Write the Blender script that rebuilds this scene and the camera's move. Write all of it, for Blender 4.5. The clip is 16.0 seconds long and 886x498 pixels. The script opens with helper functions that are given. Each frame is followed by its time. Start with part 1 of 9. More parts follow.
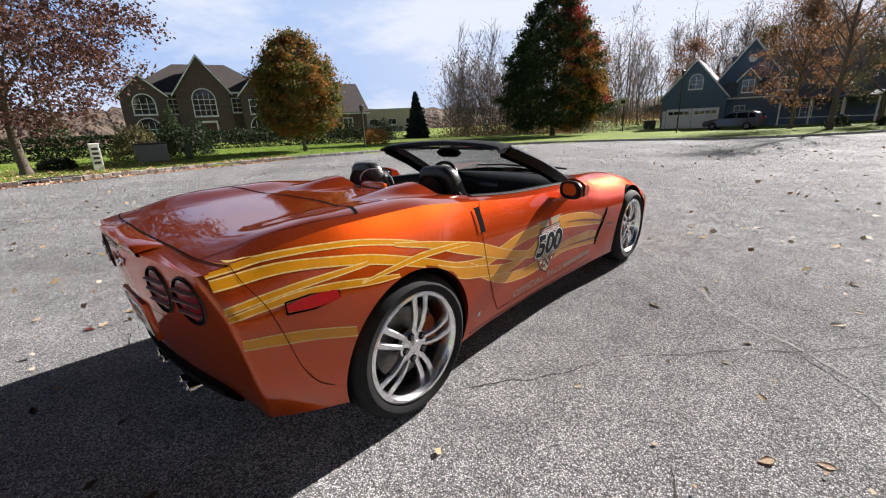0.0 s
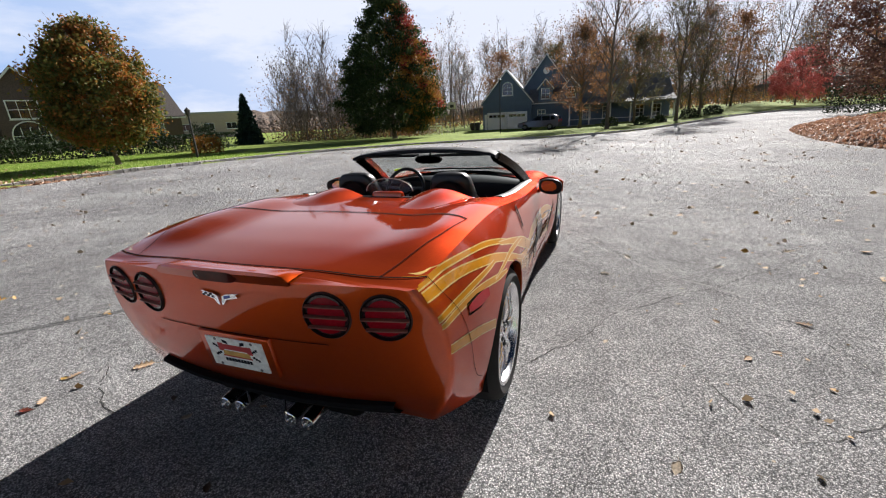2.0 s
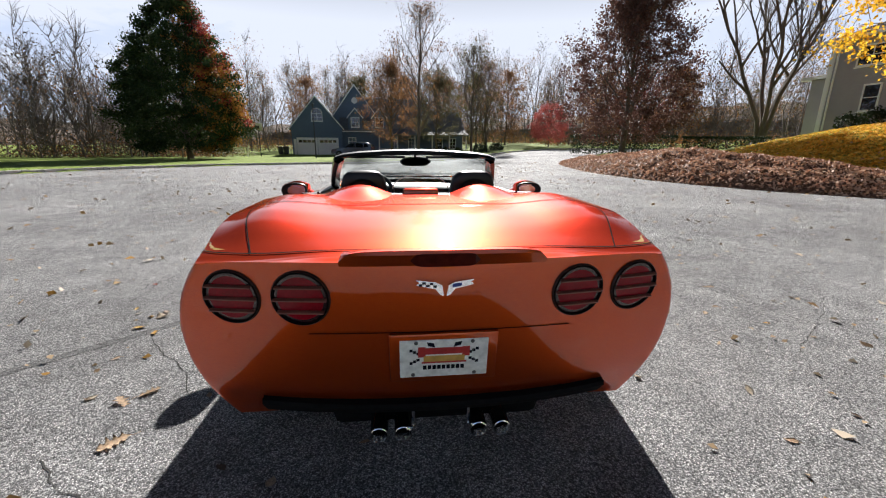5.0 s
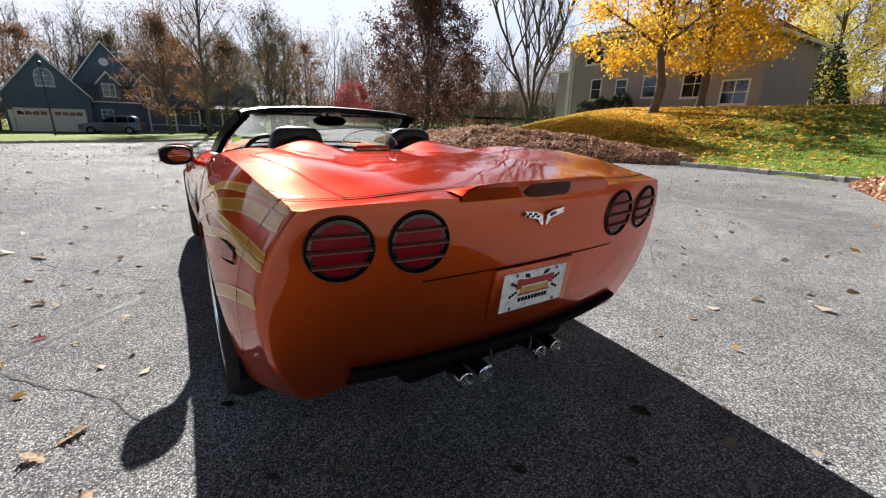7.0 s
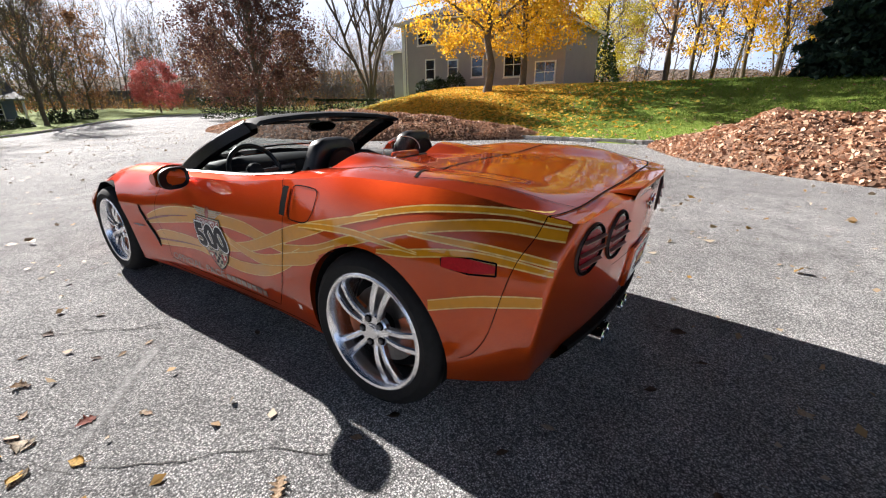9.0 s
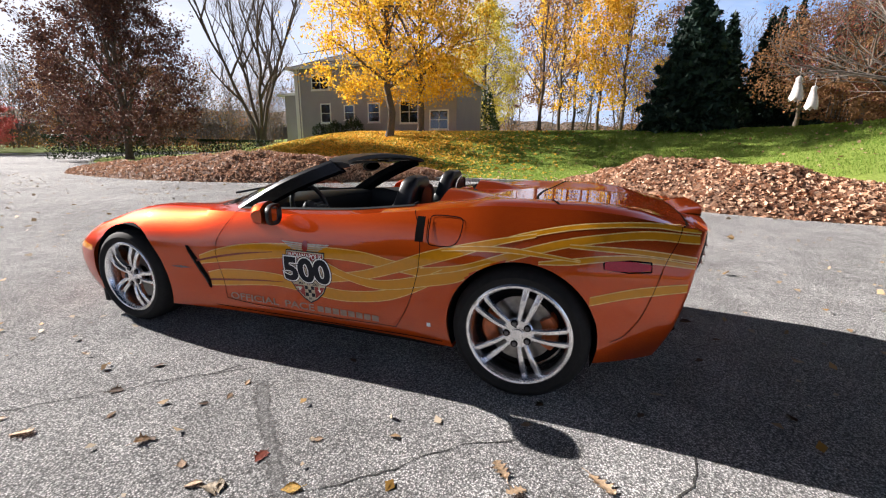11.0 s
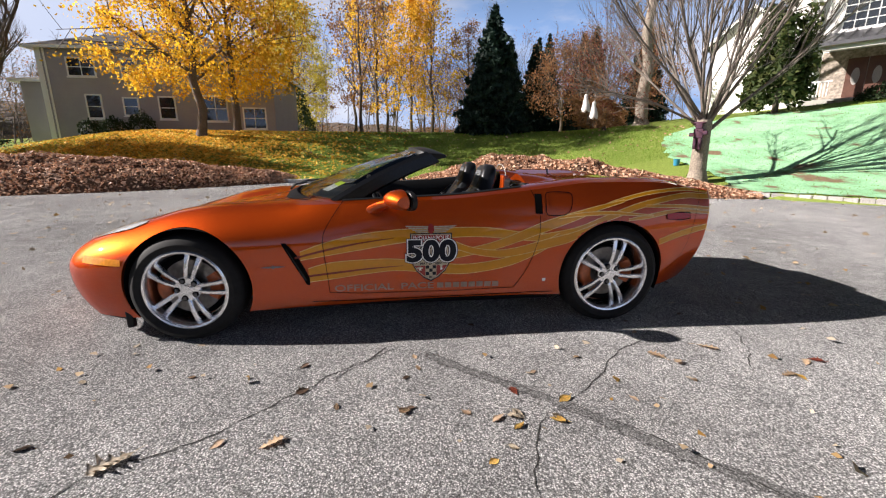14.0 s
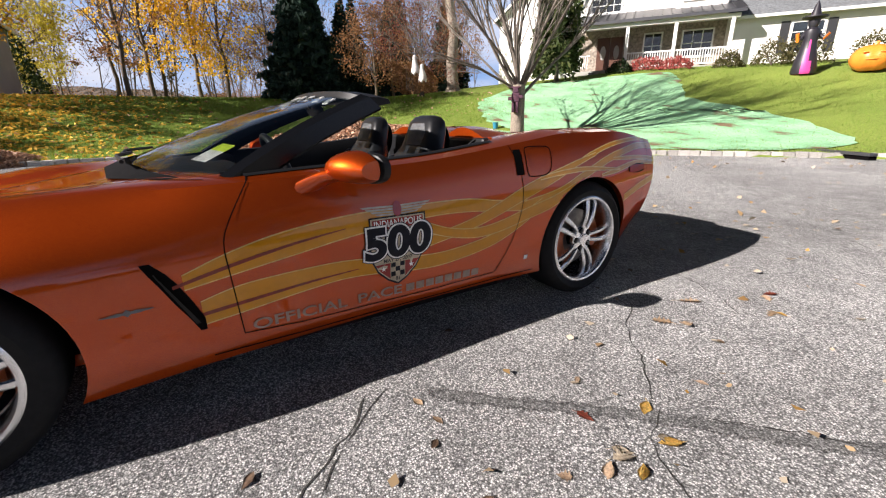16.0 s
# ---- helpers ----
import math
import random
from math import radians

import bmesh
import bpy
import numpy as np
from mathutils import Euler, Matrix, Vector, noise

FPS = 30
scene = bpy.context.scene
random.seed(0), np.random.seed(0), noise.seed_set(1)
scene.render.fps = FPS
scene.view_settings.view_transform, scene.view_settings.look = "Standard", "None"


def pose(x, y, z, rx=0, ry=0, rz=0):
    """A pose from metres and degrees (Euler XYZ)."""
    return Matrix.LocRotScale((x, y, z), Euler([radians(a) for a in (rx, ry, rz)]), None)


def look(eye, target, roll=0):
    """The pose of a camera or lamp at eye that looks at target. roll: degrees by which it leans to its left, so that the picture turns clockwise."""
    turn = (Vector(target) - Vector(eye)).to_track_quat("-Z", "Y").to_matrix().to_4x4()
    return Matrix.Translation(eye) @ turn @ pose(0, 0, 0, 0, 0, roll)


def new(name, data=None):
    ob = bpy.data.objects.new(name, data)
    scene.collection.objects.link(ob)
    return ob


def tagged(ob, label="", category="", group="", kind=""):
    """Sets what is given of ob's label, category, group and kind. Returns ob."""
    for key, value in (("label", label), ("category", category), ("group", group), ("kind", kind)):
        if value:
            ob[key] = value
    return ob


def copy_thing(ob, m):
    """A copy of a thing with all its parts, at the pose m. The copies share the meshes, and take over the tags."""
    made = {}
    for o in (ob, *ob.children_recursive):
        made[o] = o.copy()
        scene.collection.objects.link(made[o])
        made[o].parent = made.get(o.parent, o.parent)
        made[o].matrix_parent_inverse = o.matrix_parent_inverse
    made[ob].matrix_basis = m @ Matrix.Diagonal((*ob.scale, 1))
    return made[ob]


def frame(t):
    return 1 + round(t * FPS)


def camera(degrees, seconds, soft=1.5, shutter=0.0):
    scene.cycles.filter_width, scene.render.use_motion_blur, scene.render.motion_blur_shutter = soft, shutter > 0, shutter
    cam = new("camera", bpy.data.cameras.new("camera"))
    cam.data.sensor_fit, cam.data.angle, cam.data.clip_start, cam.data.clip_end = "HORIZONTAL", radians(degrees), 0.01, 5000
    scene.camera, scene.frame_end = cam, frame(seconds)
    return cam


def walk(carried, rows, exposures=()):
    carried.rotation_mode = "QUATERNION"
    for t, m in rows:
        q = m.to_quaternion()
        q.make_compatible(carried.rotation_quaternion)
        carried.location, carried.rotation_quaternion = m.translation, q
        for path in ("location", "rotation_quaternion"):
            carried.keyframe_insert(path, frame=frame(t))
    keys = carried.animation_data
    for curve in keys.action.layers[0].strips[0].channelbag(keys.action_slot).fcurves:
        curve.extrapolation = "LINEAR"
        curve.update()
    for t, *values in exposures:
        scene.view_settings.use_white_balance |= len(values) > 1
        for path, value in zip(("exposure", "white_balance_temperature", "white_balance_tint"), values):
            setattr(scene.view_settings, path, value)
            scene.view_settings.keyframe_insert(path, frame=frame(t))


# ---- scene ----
cam = camera(94.4, 16.0, 1.15)
PATH = [
    (0, (2.113, -2.438, 1.296), (0.802, -1.047, 0.707), -2.7),
    (0.5, (1.996, -2.701, 1.302), (0.823, -1.199, 0.696), -2.6),
    (1, (1.753, -2.835, 1.28), (0.73, -1.228, 0.67), -2.7),
    (1.5, (1.505, -3.016, 1.334), (0.647, -1.317, 0.72), -3.0),
    (2, (1.272, -3.175, 1.395), (0.588, -1.399, 0.783), -3.2),
    (2.5, (1.019, -3.199, 1.419), (0.502, -1.367, 0.807), -3.5),
    (3, (0.761, -3.32, 1.414), (0.412, -1.452, 0.793), -3.1),
    (3.2, (0.658, -3.376, 1.417), (0.374, -1.497, 0.793), -2.9),
    (5.3, (-0.234, -3.31, 1.176), (0.084, -1.397, 0.688), 1.0),
    (5.5, (-0.296, -3.279, 1.135), (0.102, -1.378, 0.658), 1.3),
    (6, (-0.496, -3.275, 1.069), (0.11, -1.426, 0.605), 1.5),
    (6.5, (-0.723, -3.216, 1.064), (0.116, -1.475, 0.547), 1.6),
    (7, (-0.963, -3.066, 1.081), (0.081, -1.464, 0.496), 1.5),
    (7.5, (-1.273, -3.003, 1.136), (-0.054, -1.553, 0.496), 0.8),
    (8, (-1.478, -2.828, 1.154), (-0.122, -1.523, 0.477), 0.4),
    (8.5, (-1.661, -2.615, 1.181), (-0.202, -1.429, 0.498), -0.3),
    (9, (-1.918, -2.429, 1.211), (-0.375, -1.345, 0.546), -0.5),
    (9.2, (-1.988, -2.336, 1.213), (-0.412, -1.29, 0.561), -0.5),
    (11.3, (-2.91, -1.489, 1.211), (-1.049, -0.929, 0.739), 0.5),
    (11.5, (-3.034, -1.409, 1.218), (-1.157, -0.912, 0.738), 0.6),
    (12, (-3.254, -1.168, 1.216), (-1.34, -0.822, 0.75), 0.9),
    (12.5, (-3.34, -0.831, 1.241), (-1.403, -0.634, 0.783), 0.7),
    (13, (-3.513, -0.51, 1.228), (-1.567, -0.459, 0.771), 0.7),
    (13.5, (-3.508, -0.207, 1.185), (-1.563, -0.302, 0.729), 0.5),
    (14, (-3.383, 0.103, 1.14), (-1.453, -0.135, 0.676), 0.2),
    (14.5, (-3.284, 0.42, 1.088), (-1.387, 0.017, 0.6), -0.1),
    (15, (-3.004, 0.577, 1.013), (-1.169, -0.021, 0.49), -0.5),
    (15.5, (-2.731, 0.642, 1.013), (-0.987, -0.158, 0.45), -0.6),
    (16, (-2.416, 0.614, 1.024), (-0.804, -0.404, 0.422), -0.7),
]
walk(cam, [(t, look(eye, target, roll)) for t, eye, target, roll in PATH], [(0, 1.18, 6050, 14), (5.5, 1.2, 6000, 12), (9, 1.55, 6100, 14), (12.5, 1.25, 6200, 16), (16, 1.16, 6250, 17)])
SUN_AZ, SUN_EL = radians(7.5), radians(28.5)
world = bpy.data.worlds.new("sky")
scene.world = world
world.use_nodes = True
wn, wl = world.node_tree.nodes, world.node_tree.links
wn.clear()
w_out, w_bg = wn.new("ShaderNodeOutputWorld"), wn.new("ShaderNodeBackground")
w_sky = wn.new("ShaderNodeTexSky")
w_sky.sky_type = "NISHITA"
w_sky.sun_disc = False
w_sky.sun_elevation, w_sky.sun_rotation = SUN_EL, SUN_AZ
w_sky.air_density, w_sky.dust_density, w_sky.ozone_density = 1.0, 0.15, 2.0
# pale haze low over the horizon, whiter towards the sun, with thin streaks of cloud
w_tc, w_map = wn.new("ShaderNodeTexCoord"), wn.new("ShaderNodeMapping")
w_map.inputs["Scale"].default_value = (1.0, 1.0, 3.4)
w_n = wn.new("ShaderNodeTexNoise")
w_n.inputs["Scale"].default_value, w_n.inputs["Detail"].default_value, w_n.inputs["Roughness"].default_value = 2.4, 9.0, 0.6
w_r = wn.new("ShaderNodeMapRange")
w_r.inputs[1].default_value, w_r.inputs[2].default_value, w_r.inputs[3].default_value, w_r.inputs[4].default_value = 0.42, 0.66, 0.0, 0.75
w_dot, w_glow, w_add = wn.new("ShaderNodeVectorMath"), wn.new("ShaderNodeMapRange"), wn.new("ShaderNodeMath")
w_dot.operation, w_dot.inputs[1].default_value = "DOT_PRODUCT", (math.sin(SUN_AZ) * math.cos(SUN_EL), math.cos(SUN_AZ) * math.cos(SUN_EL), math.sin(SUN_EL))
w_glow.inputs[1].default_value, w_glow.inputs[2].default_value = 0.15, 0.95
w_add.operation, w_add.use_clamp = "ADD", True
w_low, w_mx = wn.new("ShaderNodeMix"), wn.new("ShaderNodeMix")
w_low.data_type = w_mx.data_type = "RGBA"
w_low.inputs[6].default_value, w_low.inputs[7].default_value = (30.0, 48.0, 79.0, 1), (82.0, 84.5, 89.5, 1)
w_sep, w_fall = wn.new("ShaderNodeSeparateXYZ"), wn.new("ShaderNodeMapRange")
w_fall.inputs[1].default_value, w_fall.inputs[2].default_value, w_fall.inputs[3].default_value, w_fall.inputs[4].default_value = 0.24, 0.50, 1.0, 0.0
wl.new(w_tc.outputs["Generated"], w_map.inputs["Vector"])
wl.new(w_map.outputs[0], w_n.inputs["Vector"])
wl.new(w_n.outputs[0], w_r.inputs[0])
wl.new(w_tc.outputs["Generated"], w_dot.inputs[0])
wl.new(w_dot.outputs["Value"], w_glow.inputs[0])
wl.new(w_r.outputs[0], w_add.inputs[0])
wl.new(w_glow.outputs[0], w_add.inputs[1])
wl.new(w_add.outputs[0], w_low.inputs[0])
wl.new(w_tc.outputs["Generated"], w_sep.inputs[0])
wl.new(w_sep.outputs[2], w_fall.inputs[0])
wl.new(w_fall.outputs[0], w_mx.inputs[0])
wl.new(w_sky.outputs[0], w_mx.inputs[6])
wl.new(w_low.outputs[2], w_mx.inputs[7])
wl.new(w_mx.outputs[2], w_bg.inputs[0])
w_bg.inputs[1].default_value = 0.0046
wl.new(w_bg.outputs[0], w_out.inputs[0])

sun = new("sun", bpy.data.lights.new("sun", "SUN"))
sun.data.energy, sun.data.angle, sun.data.color = 5.0, radians(0.55), (1.0, 0.93, 0.82)
sun.matrix_world = look((math.sin(SUN_AZ) * 60, math.cos(SUN_AZ) * 60, 60 * math.tan(SUN_EL)), (0, 0, 0))


# ---- materials ----
def nodes_of(name):
    m = bpy.data.materials.new(name)
    m.use_nodes = True
    nt = m.node_tree
    return m, nt.nodes, nt.links, nt.nodes["Principled BSDF"]


def rgb(c, k=1.0):
    return (min(1, c[0] * k), min(1, c[1] * k), min(1, c[2] * k), 1)


def surf(name, base, rough=0.7, metal=0.0, var=0.25, scale=1.5, fine=0.2, fscale=40.0, bump=0.3, bscale=60.0, depth=0.004,
         coat=0.0, island=0.0, objvar=0.0, second=None, spec=0.5):
    """A surface with stains at a large scale, grain at a small one, and relief."""
    m, n, l, b = nodes_of(name)
    tc = n.new("ShaderNodeTexCoord")
    big, small = n.new("ShaderNodeTexNoise"), n.new("ShaderNodeTexNoise")
    big.inputs["Scale"].default_value, big.inputs["Detail"].default_value = scale, 5
    small.inputs["Scale"].default_value, small.inputs["Detail"].default_value = fscale, 3
    l.new(tc.outputs["Object"], big.inputs["Vector"])
    l.new(tc.outputs["Object"], small.inputs["Vector"])
    mx = n.new("ShaderNodeMix")
    mx.data_type = "RGBA"
    mx.inputs[6].default_value = rgb(base, 1 - var)
    mx.inputs[7].default_value = rgb(second if second else base, 1 + var)
    l.new(big.outputs[0], mx.inputs[0])
    val = n.new("ShaderNodeMapRange")
    val.inputs[1].default_value, val.inputs[2].default_value = 0.3, 0.7
    val.inputs[3].default_value, val.inputs[4].default_value = 1 - fine, 1 + fine
    l.new(small.outputs[0], val.inputs[0])
    hsv = n.new("ShaderNodeHueSaturation")
    l.new(mx.outputs[2], hsv.inputs["Color"])
    l.new(val.outputs[0], hsv.inputs["Value"])
    col = hsv.outputs[0]
    if island or objvar:
        src = n.new("ShaderNodeNewGeometry").outputs["Random Per Island"] if island else n.new("ShaderNodeObjectInfo").outputs["Random"]
        k = island or objvar
        r = n.new("ShaderNodeMapRange")
        r.inputs[3].default_value, r.inputs[4].default_value = 1 - k, 1 + k
        l.new(src, r.inputs[0])
        h2 = n.new("ShaderNodeHueSaturation")
        l.new(col, h2.inputs["Color"])
        l.new(r.outputs[0], h2.inputs["Value"])
        col = h2.outputs[0]
    l.new(col, b.inputs["Base Color"])
    b.inputs["Roughness"].default_value, b.inputs["Metallic"].default_value = rough, metal
    b.inputs["Coat Weight"].default_value = coat
    b.inputs["Coat Roughness"].default_value = 0.03
    b.inputs["Specular IOR Level"].default_value = spec
    if bump:
        bt, bn = n.new("ShaderNodeTexNoise"), n.new("ShaderNodeBump")
        bt.inputs["Scale"].default_value, bt.inputs["Detail"].default_value = bscale, 4
        l.new(tc.outputs["Object"], bt.inputs["Vector"])
        l.new(bt.outputs[0], bn.inputs["Height"])
        bn.inputs["Strength"].default_value, bn.inputs["Distance"].default_value = bump, depth
        l.new(bn.outputs[0], b.inputs["Normal"])
    return m


def leafy(name, stops, rough=0.65, trans=0.35, patch=0.25):
    """Leaves: each takes its own colour from a ramp; clumps of the crown drift together."""
    m, n, l, b = nodes_of(name)
    g, tc = n.new("ShaderNodeNewGeometry"), n.new("ShaderNodeTexCoord")
    no = n.new("ShaderNodeTexNoise")
    no.inputs["Scale"].default_value = 0.45
    l.new(tc.outputs["Object"], no.inputs["Vector"])
    mm = n.new("ShaderNodeMath")
    mm.operation = "MULTIPLY_ADD"
    mm.inputs[1].default_value = 1 - patch
    pp = n.new("ShaderNodeMapRange")
    pp.inputs[1].default_value, pp.inputs[2].default_value = 0.3, 0.7
    pp.inputs[3].default_value, pp.inputs[4].default_value = 0, patch
    l.new(no.outputs[0], pp.inputs[0])
    l.new(g.outputs["Random Per Island"], mm.inputs[0])
    l.new(pp.outputs[0], mm.inputs[2])
    r = n.new("ShaderNodeValToRGB")
    els = r.color_ramp.elements
    while len(els) < len(stops):
        els.new(0.5)
    for i, c in enumerate(stops):
        els[i].position, els[i].color = i / max(1, len(stops) - 1), (*c, 1)
    l.new(mm.outputs[0], r.inputs[0])
    l.new(r.outputs[0], b.inputs["Base Color"])
    b.inputs["Roughness"].default_value = rough
    b.inputs["Specular IOR Level"].default_value = 0.2
    tr, mix = n.new("ShaderNodeBsdfTranslucent"), n.new("ShaderNodeMixShader")
    l.new(r.outputs[0], tr.inputs["Color"])
    mix.inputs[0].default_value = trans
    out = n["Material Output"]
    l.new(b.outputs[0], mix.inputs[1])
    l.new(tr.outputs[0], mix.inputs[2])
    l.new(mix.outputs[0], out.inputs["Surface"])
    return m


def glassy(name, tint=(1, 1, 1), rough=0.0, alpha=0.12):
    """A thin pane: mostly clear, with a mirror reflection on top."""
    m, n, l, b = nodes_of(name)
    t, gl, mix, f = n.new("ShaderNodeBsdfTransparent"), n.new("ShaderNodeBsdfGlossy"), n.new("ShaderNodeMixShader"), n.new("ShaderNodeLayerWeight")
    t.inputs[0].default_value = (*tint, 1)
    gl.inputs["Roughness"].default_value = rough
    f.inputs[0].default_value = 0.5
    pw, ma = n.new("ShaderNodeMath"), n.new("ShaderNodeMath")
    pw.operation, pw.inputs[1].default_value = "POWER", 3.0
    ma.operation, ma.inputs[1].default_value, ma.inputs[2].default_value = "MULTIPLY_ADD", 0.75, 0.08
    l.new(f.outputs["Facing"], pw.inputs[0])
    l.new(pw.outputs[0], ma.inputs[0])
    l.new(ma.outputs[0], mix.inputs[0])
    l.new(t.outputs[0], mix.inputs[1])
    l.new(gl.outputs[0], mix.inputs[2])
    l.new(mix.outputs[0], n["Material Output"].inputs["Surface"])
    return m


def clear_sheet(name):
    """Clear plastic: hardly a reflection."""
    m, n, l, b = nodes_of(name)
    t, gl, mix = n.new("ShaderNodeBsdfTransparent"), n.new("ShaderNodeBsdfGlossy"), n.new("ShaderNodeMixShader")
    t.inputs[0].default_value = (0.94, 0.95, 0.95, 1)
    gl.inputs["Roughness"].default_value = 0.08
    mix.inputs[0].default_value = 0.035
    l.new(t.outputs[0], mix.inputs[1])
    l.new(gl.outputs[0], mix.inputs[2])
    l.new(mix.outputs[0], n["Material Output"].inputs["Surface"])
    return m


def asphalt(name, dark, light, stone=150.0):
    """Worn chip-seal: pale stones, dark binder and painted-in shade between them, with broad stains."""
    m, n, l, b = nodes_of(name)
    tc = n.new("ShaderNodeTexCoord")
    v, v2, big, mid = n.new("ShaderNodeTexVoronoi"), n.new("ShaderNodeTexVoronoi"), n.new("ShaderNodeTexNoise"), n.new("ShaderNodeTexNoise")
    v.inputs["Scale"].default_value = stone
    v2.inputs["Scale"].default_value = stone * 2.3
    big.inputs["Scale"].default_value, big.inputs["Detail"].default_value = 0.35, 6
    mid.inputs["Scale"].default_value, mid.inputs["Detail"].default_value = 3.5, 6
    for t in (v, v2, big, mid):
        l.new(tc.outputs["Object"], t.inputs["Vector"])
    sep = n.new("ShaderNodeSeparateColor")
    l.new(v.outputs["Color"], sep.inputs[0])
    r = n.new("ShaderNodeValToRGB")
    r.color_ramp.elements[0].position, r.color_ramp.elements[0].color = 0.28, (*dark, 1)
    r.color_ramp.elements[1].position, r.color_ramp.elements[1].color = 0.74, (*light, 1)
    e = r.color_ramp.elements.new(0.55)
    e.color = (*[(a * 0.6 + c * 0.4) for a, c in zip(dark, light)], 1)
    sep2, mixv = n.new("ShaderNodeSeparateColor"), n.new("ShaderNodeMath")
    l.new(v2.outputs["Color"], sep2.inputs[0])
    mixv.operation, mixv.inputs[1].default_value = "MULTIPLY_ADD", 0.4
    half = n.new("ShaderNodeMath")
    half.operation, half.inputs[1].default_value = "MULTIPLY", 0.6
    l.new(sep.outputs[0], half.inputs[0])
    l.new(sep2.outputs[0], mixv.inputs[0])
    l.new(half.outputs[0], mixv.inputs[2])
    l.new(mixv.outputs[0], r.inputs[0])
    a = n.new("ShaderNodeMapRange")
    a.inputs[1].default_value, a.inputs[2].default_value, a.inputs[3].default_value, a.inputs[4].default_value = 0.3, 0.7, 0.72, 1.25
    l.new(big.outputs[0], a.inputs[0])
    c = n.new("ShaderNodeMapRange")
    c.inputs[1].default_value, c.inputs[2].default_value, c.inputs[3].default_value, c.inputs[4].default_value = 0.3, 0.7, 0.82, 1.18
    l.new(mid.outputs[0], c.inputs[0])
    mu = n.new("ShaderNodeMath")
    mu.operation = "MULTIPLY"
    l.new(a.outputs[0], mu.inputs[0])
    l.new(c.outputs[0], mu.inputs[1])
    h = n.new("ShaderNodeHueSaturation")
    l.new(r.outputs[0], h.inputs["Color"])
    # dark pits between the stones: binder, plus their shade put into the colour
    shaded_pit, mu2 = n.new("ShaderNodeMapRange"), n.new("ShaderNodeMath")
    shaded_pit.inputs[1].default_value, shaded_pit.inputs[2].default_value, shaded_pit.inputs[3].default_value, shaded_pit.inputs[4].default_value = 0.32, 0.62, 1.12, 0.36
    l.new(v.outputs["Distance"], shaded_pit.inputs[0])
    mu2.operation = "MULTIPLY"
    l.new(mu.outputs[0], mu2.inputs[0])
    l.new(shaded_pit.outputs[0], mu2.inputs[1])
    l.new(mu2.outputs[0], h.inputs["Value"])
    l.new(h.outputs[0], b.inputs["Base Color"])
    b.inputs["Roughness"].default_value = 0.85
    b.inputs["Specular IOR Level"].default_value = 0.25
    b.inputs["Diffuse Roughness"].default_value = 0.35
    bn, bn2 = n.new("ShaderNodeBump"), n.new("ShaderNodeBump")
    inv = n.new("ShaderNodeMath")
    inv.operation, inv.inputs[0].default_value = "SUBTRACT", 1.0
    l.new(v.outputs["Distance"], inv.inputs[1])
    lump = n.new("ShaderNodeMath")
    lump.operation, lump.inputs[1].default_value = "MULTIPLY_ADD", 0.7
    l.new(inv.outputs[0], lump.inputs[0])
    l.new(mixv.outputs[0], lump.inputs[2])
    l.new(lump.outputs[0], bn.inputs["Height"])
    bn.inputs["Strength"].default_value, bn.inputs["Distance"].default_value = 1.0, 0.006
    inv2 = n.new("ShaderNodeMath")
    inv2.operation, inv2.inputs[0].default_value = "SUBTRACT", 1.0
    l.new(v2.outputs["Distance"], inv2.inputs[1])
    l.new(inv2.outputs[0], bn2.inputs["Height"])
    bn2.inputs["Strength"].default_value, bn2.inputs["Distance"].default_value = 0.8, 0.004
    l.new(bn.outputs[0], bn2.inputs["Normal"])
    l.new(bn2.outputs[0], b.inputs["Normal"])
    return m


M = {}
M["asphalt"] = asphalt("asphalt", (0.25, 0.249, 0.25), (0.90, 0.89, 0.88))
M["grass"] = surf("grass", (0.165, 0.262, 0.05), 0.9, spec=0.08, var=0.35, scale=0.25, fine=0.45, fscale=30, bump=0.9, bscale=40, depth=0.03, second=(0.23, 0.28, 0.06))
M["blade"] = leafy("blade", [(0.12, 0.22, 0.03), (0.21, 0.34, 0.05), (0.33, 0.37, 0.09)], 0.6, 0.4)
M["stone_curb"] = surf("stone_curb", (0.42, 0.40, 0.37), 0.85, var=0.3, scale=3, fine=0.3, fscale=50, bump=0.8, bscale=25, depth=0.012, objvar=0.3)
M["concrete"] = surf("concrete", (0.36, 0.35, 0.32), 0.8, var=0.2, fine=0.15)
M["crack"] = surf("crack", (0.035, 0.033, 0.03), 0.9, var=0.3)
M["pale_seam"] = surf("pale_seam", (0.20, 0.196, 0.19), 0.9, var=0.3, fine=0.5, fscale=80)
M["bark"] = surf("bark", (0.11, 0.085, 0.065), 0.9, var=0.35, scale=3, fine=0.35, fscale=20, bump=1, bscale=14, depth=0.03)
M["bark_pale"] = surf("bark_pale", (0.26, 0.215, 0.17), 0.9, var=0.3, scale=3, fine=0.3, fscale=20, bump=0.8, bscale=14, depth=0.02)
M["bark_vase"] = surf("bark_vase", (0.15, 0.125, 0.105), 0.9, var=0.3, scale=3, fine=0.3, fscale=20, bump=0.8, bscale=14, depth=0.02)
M["bark_far"] = surf("bark_far", (0.12, 0.095, 0.08), 0.9, var=0.3, bump=0, objvar=0.2)
M["brick"] = surf("brick", (0.11, 0.074, 0.066), 0.85, var=0.25, scale=1.2, fine=0.35, fscale=14, bump=0.6, bscale=14, depth=0.02)
M["roof_brown"] = surf("roof_brown", (0.068, 0.056, 0.05), 0.9, var=0.2, fine=0.3, fscale=9, bump=0.7, bscale=9, depth=0.02)
M["roof_grey"] = surf("roof_grey", (0.15, 0.16, 0.17), 0.85, var=0.2, fine=0.3, fscale=9, bump=0.7, bscale=9, depth=0.02)
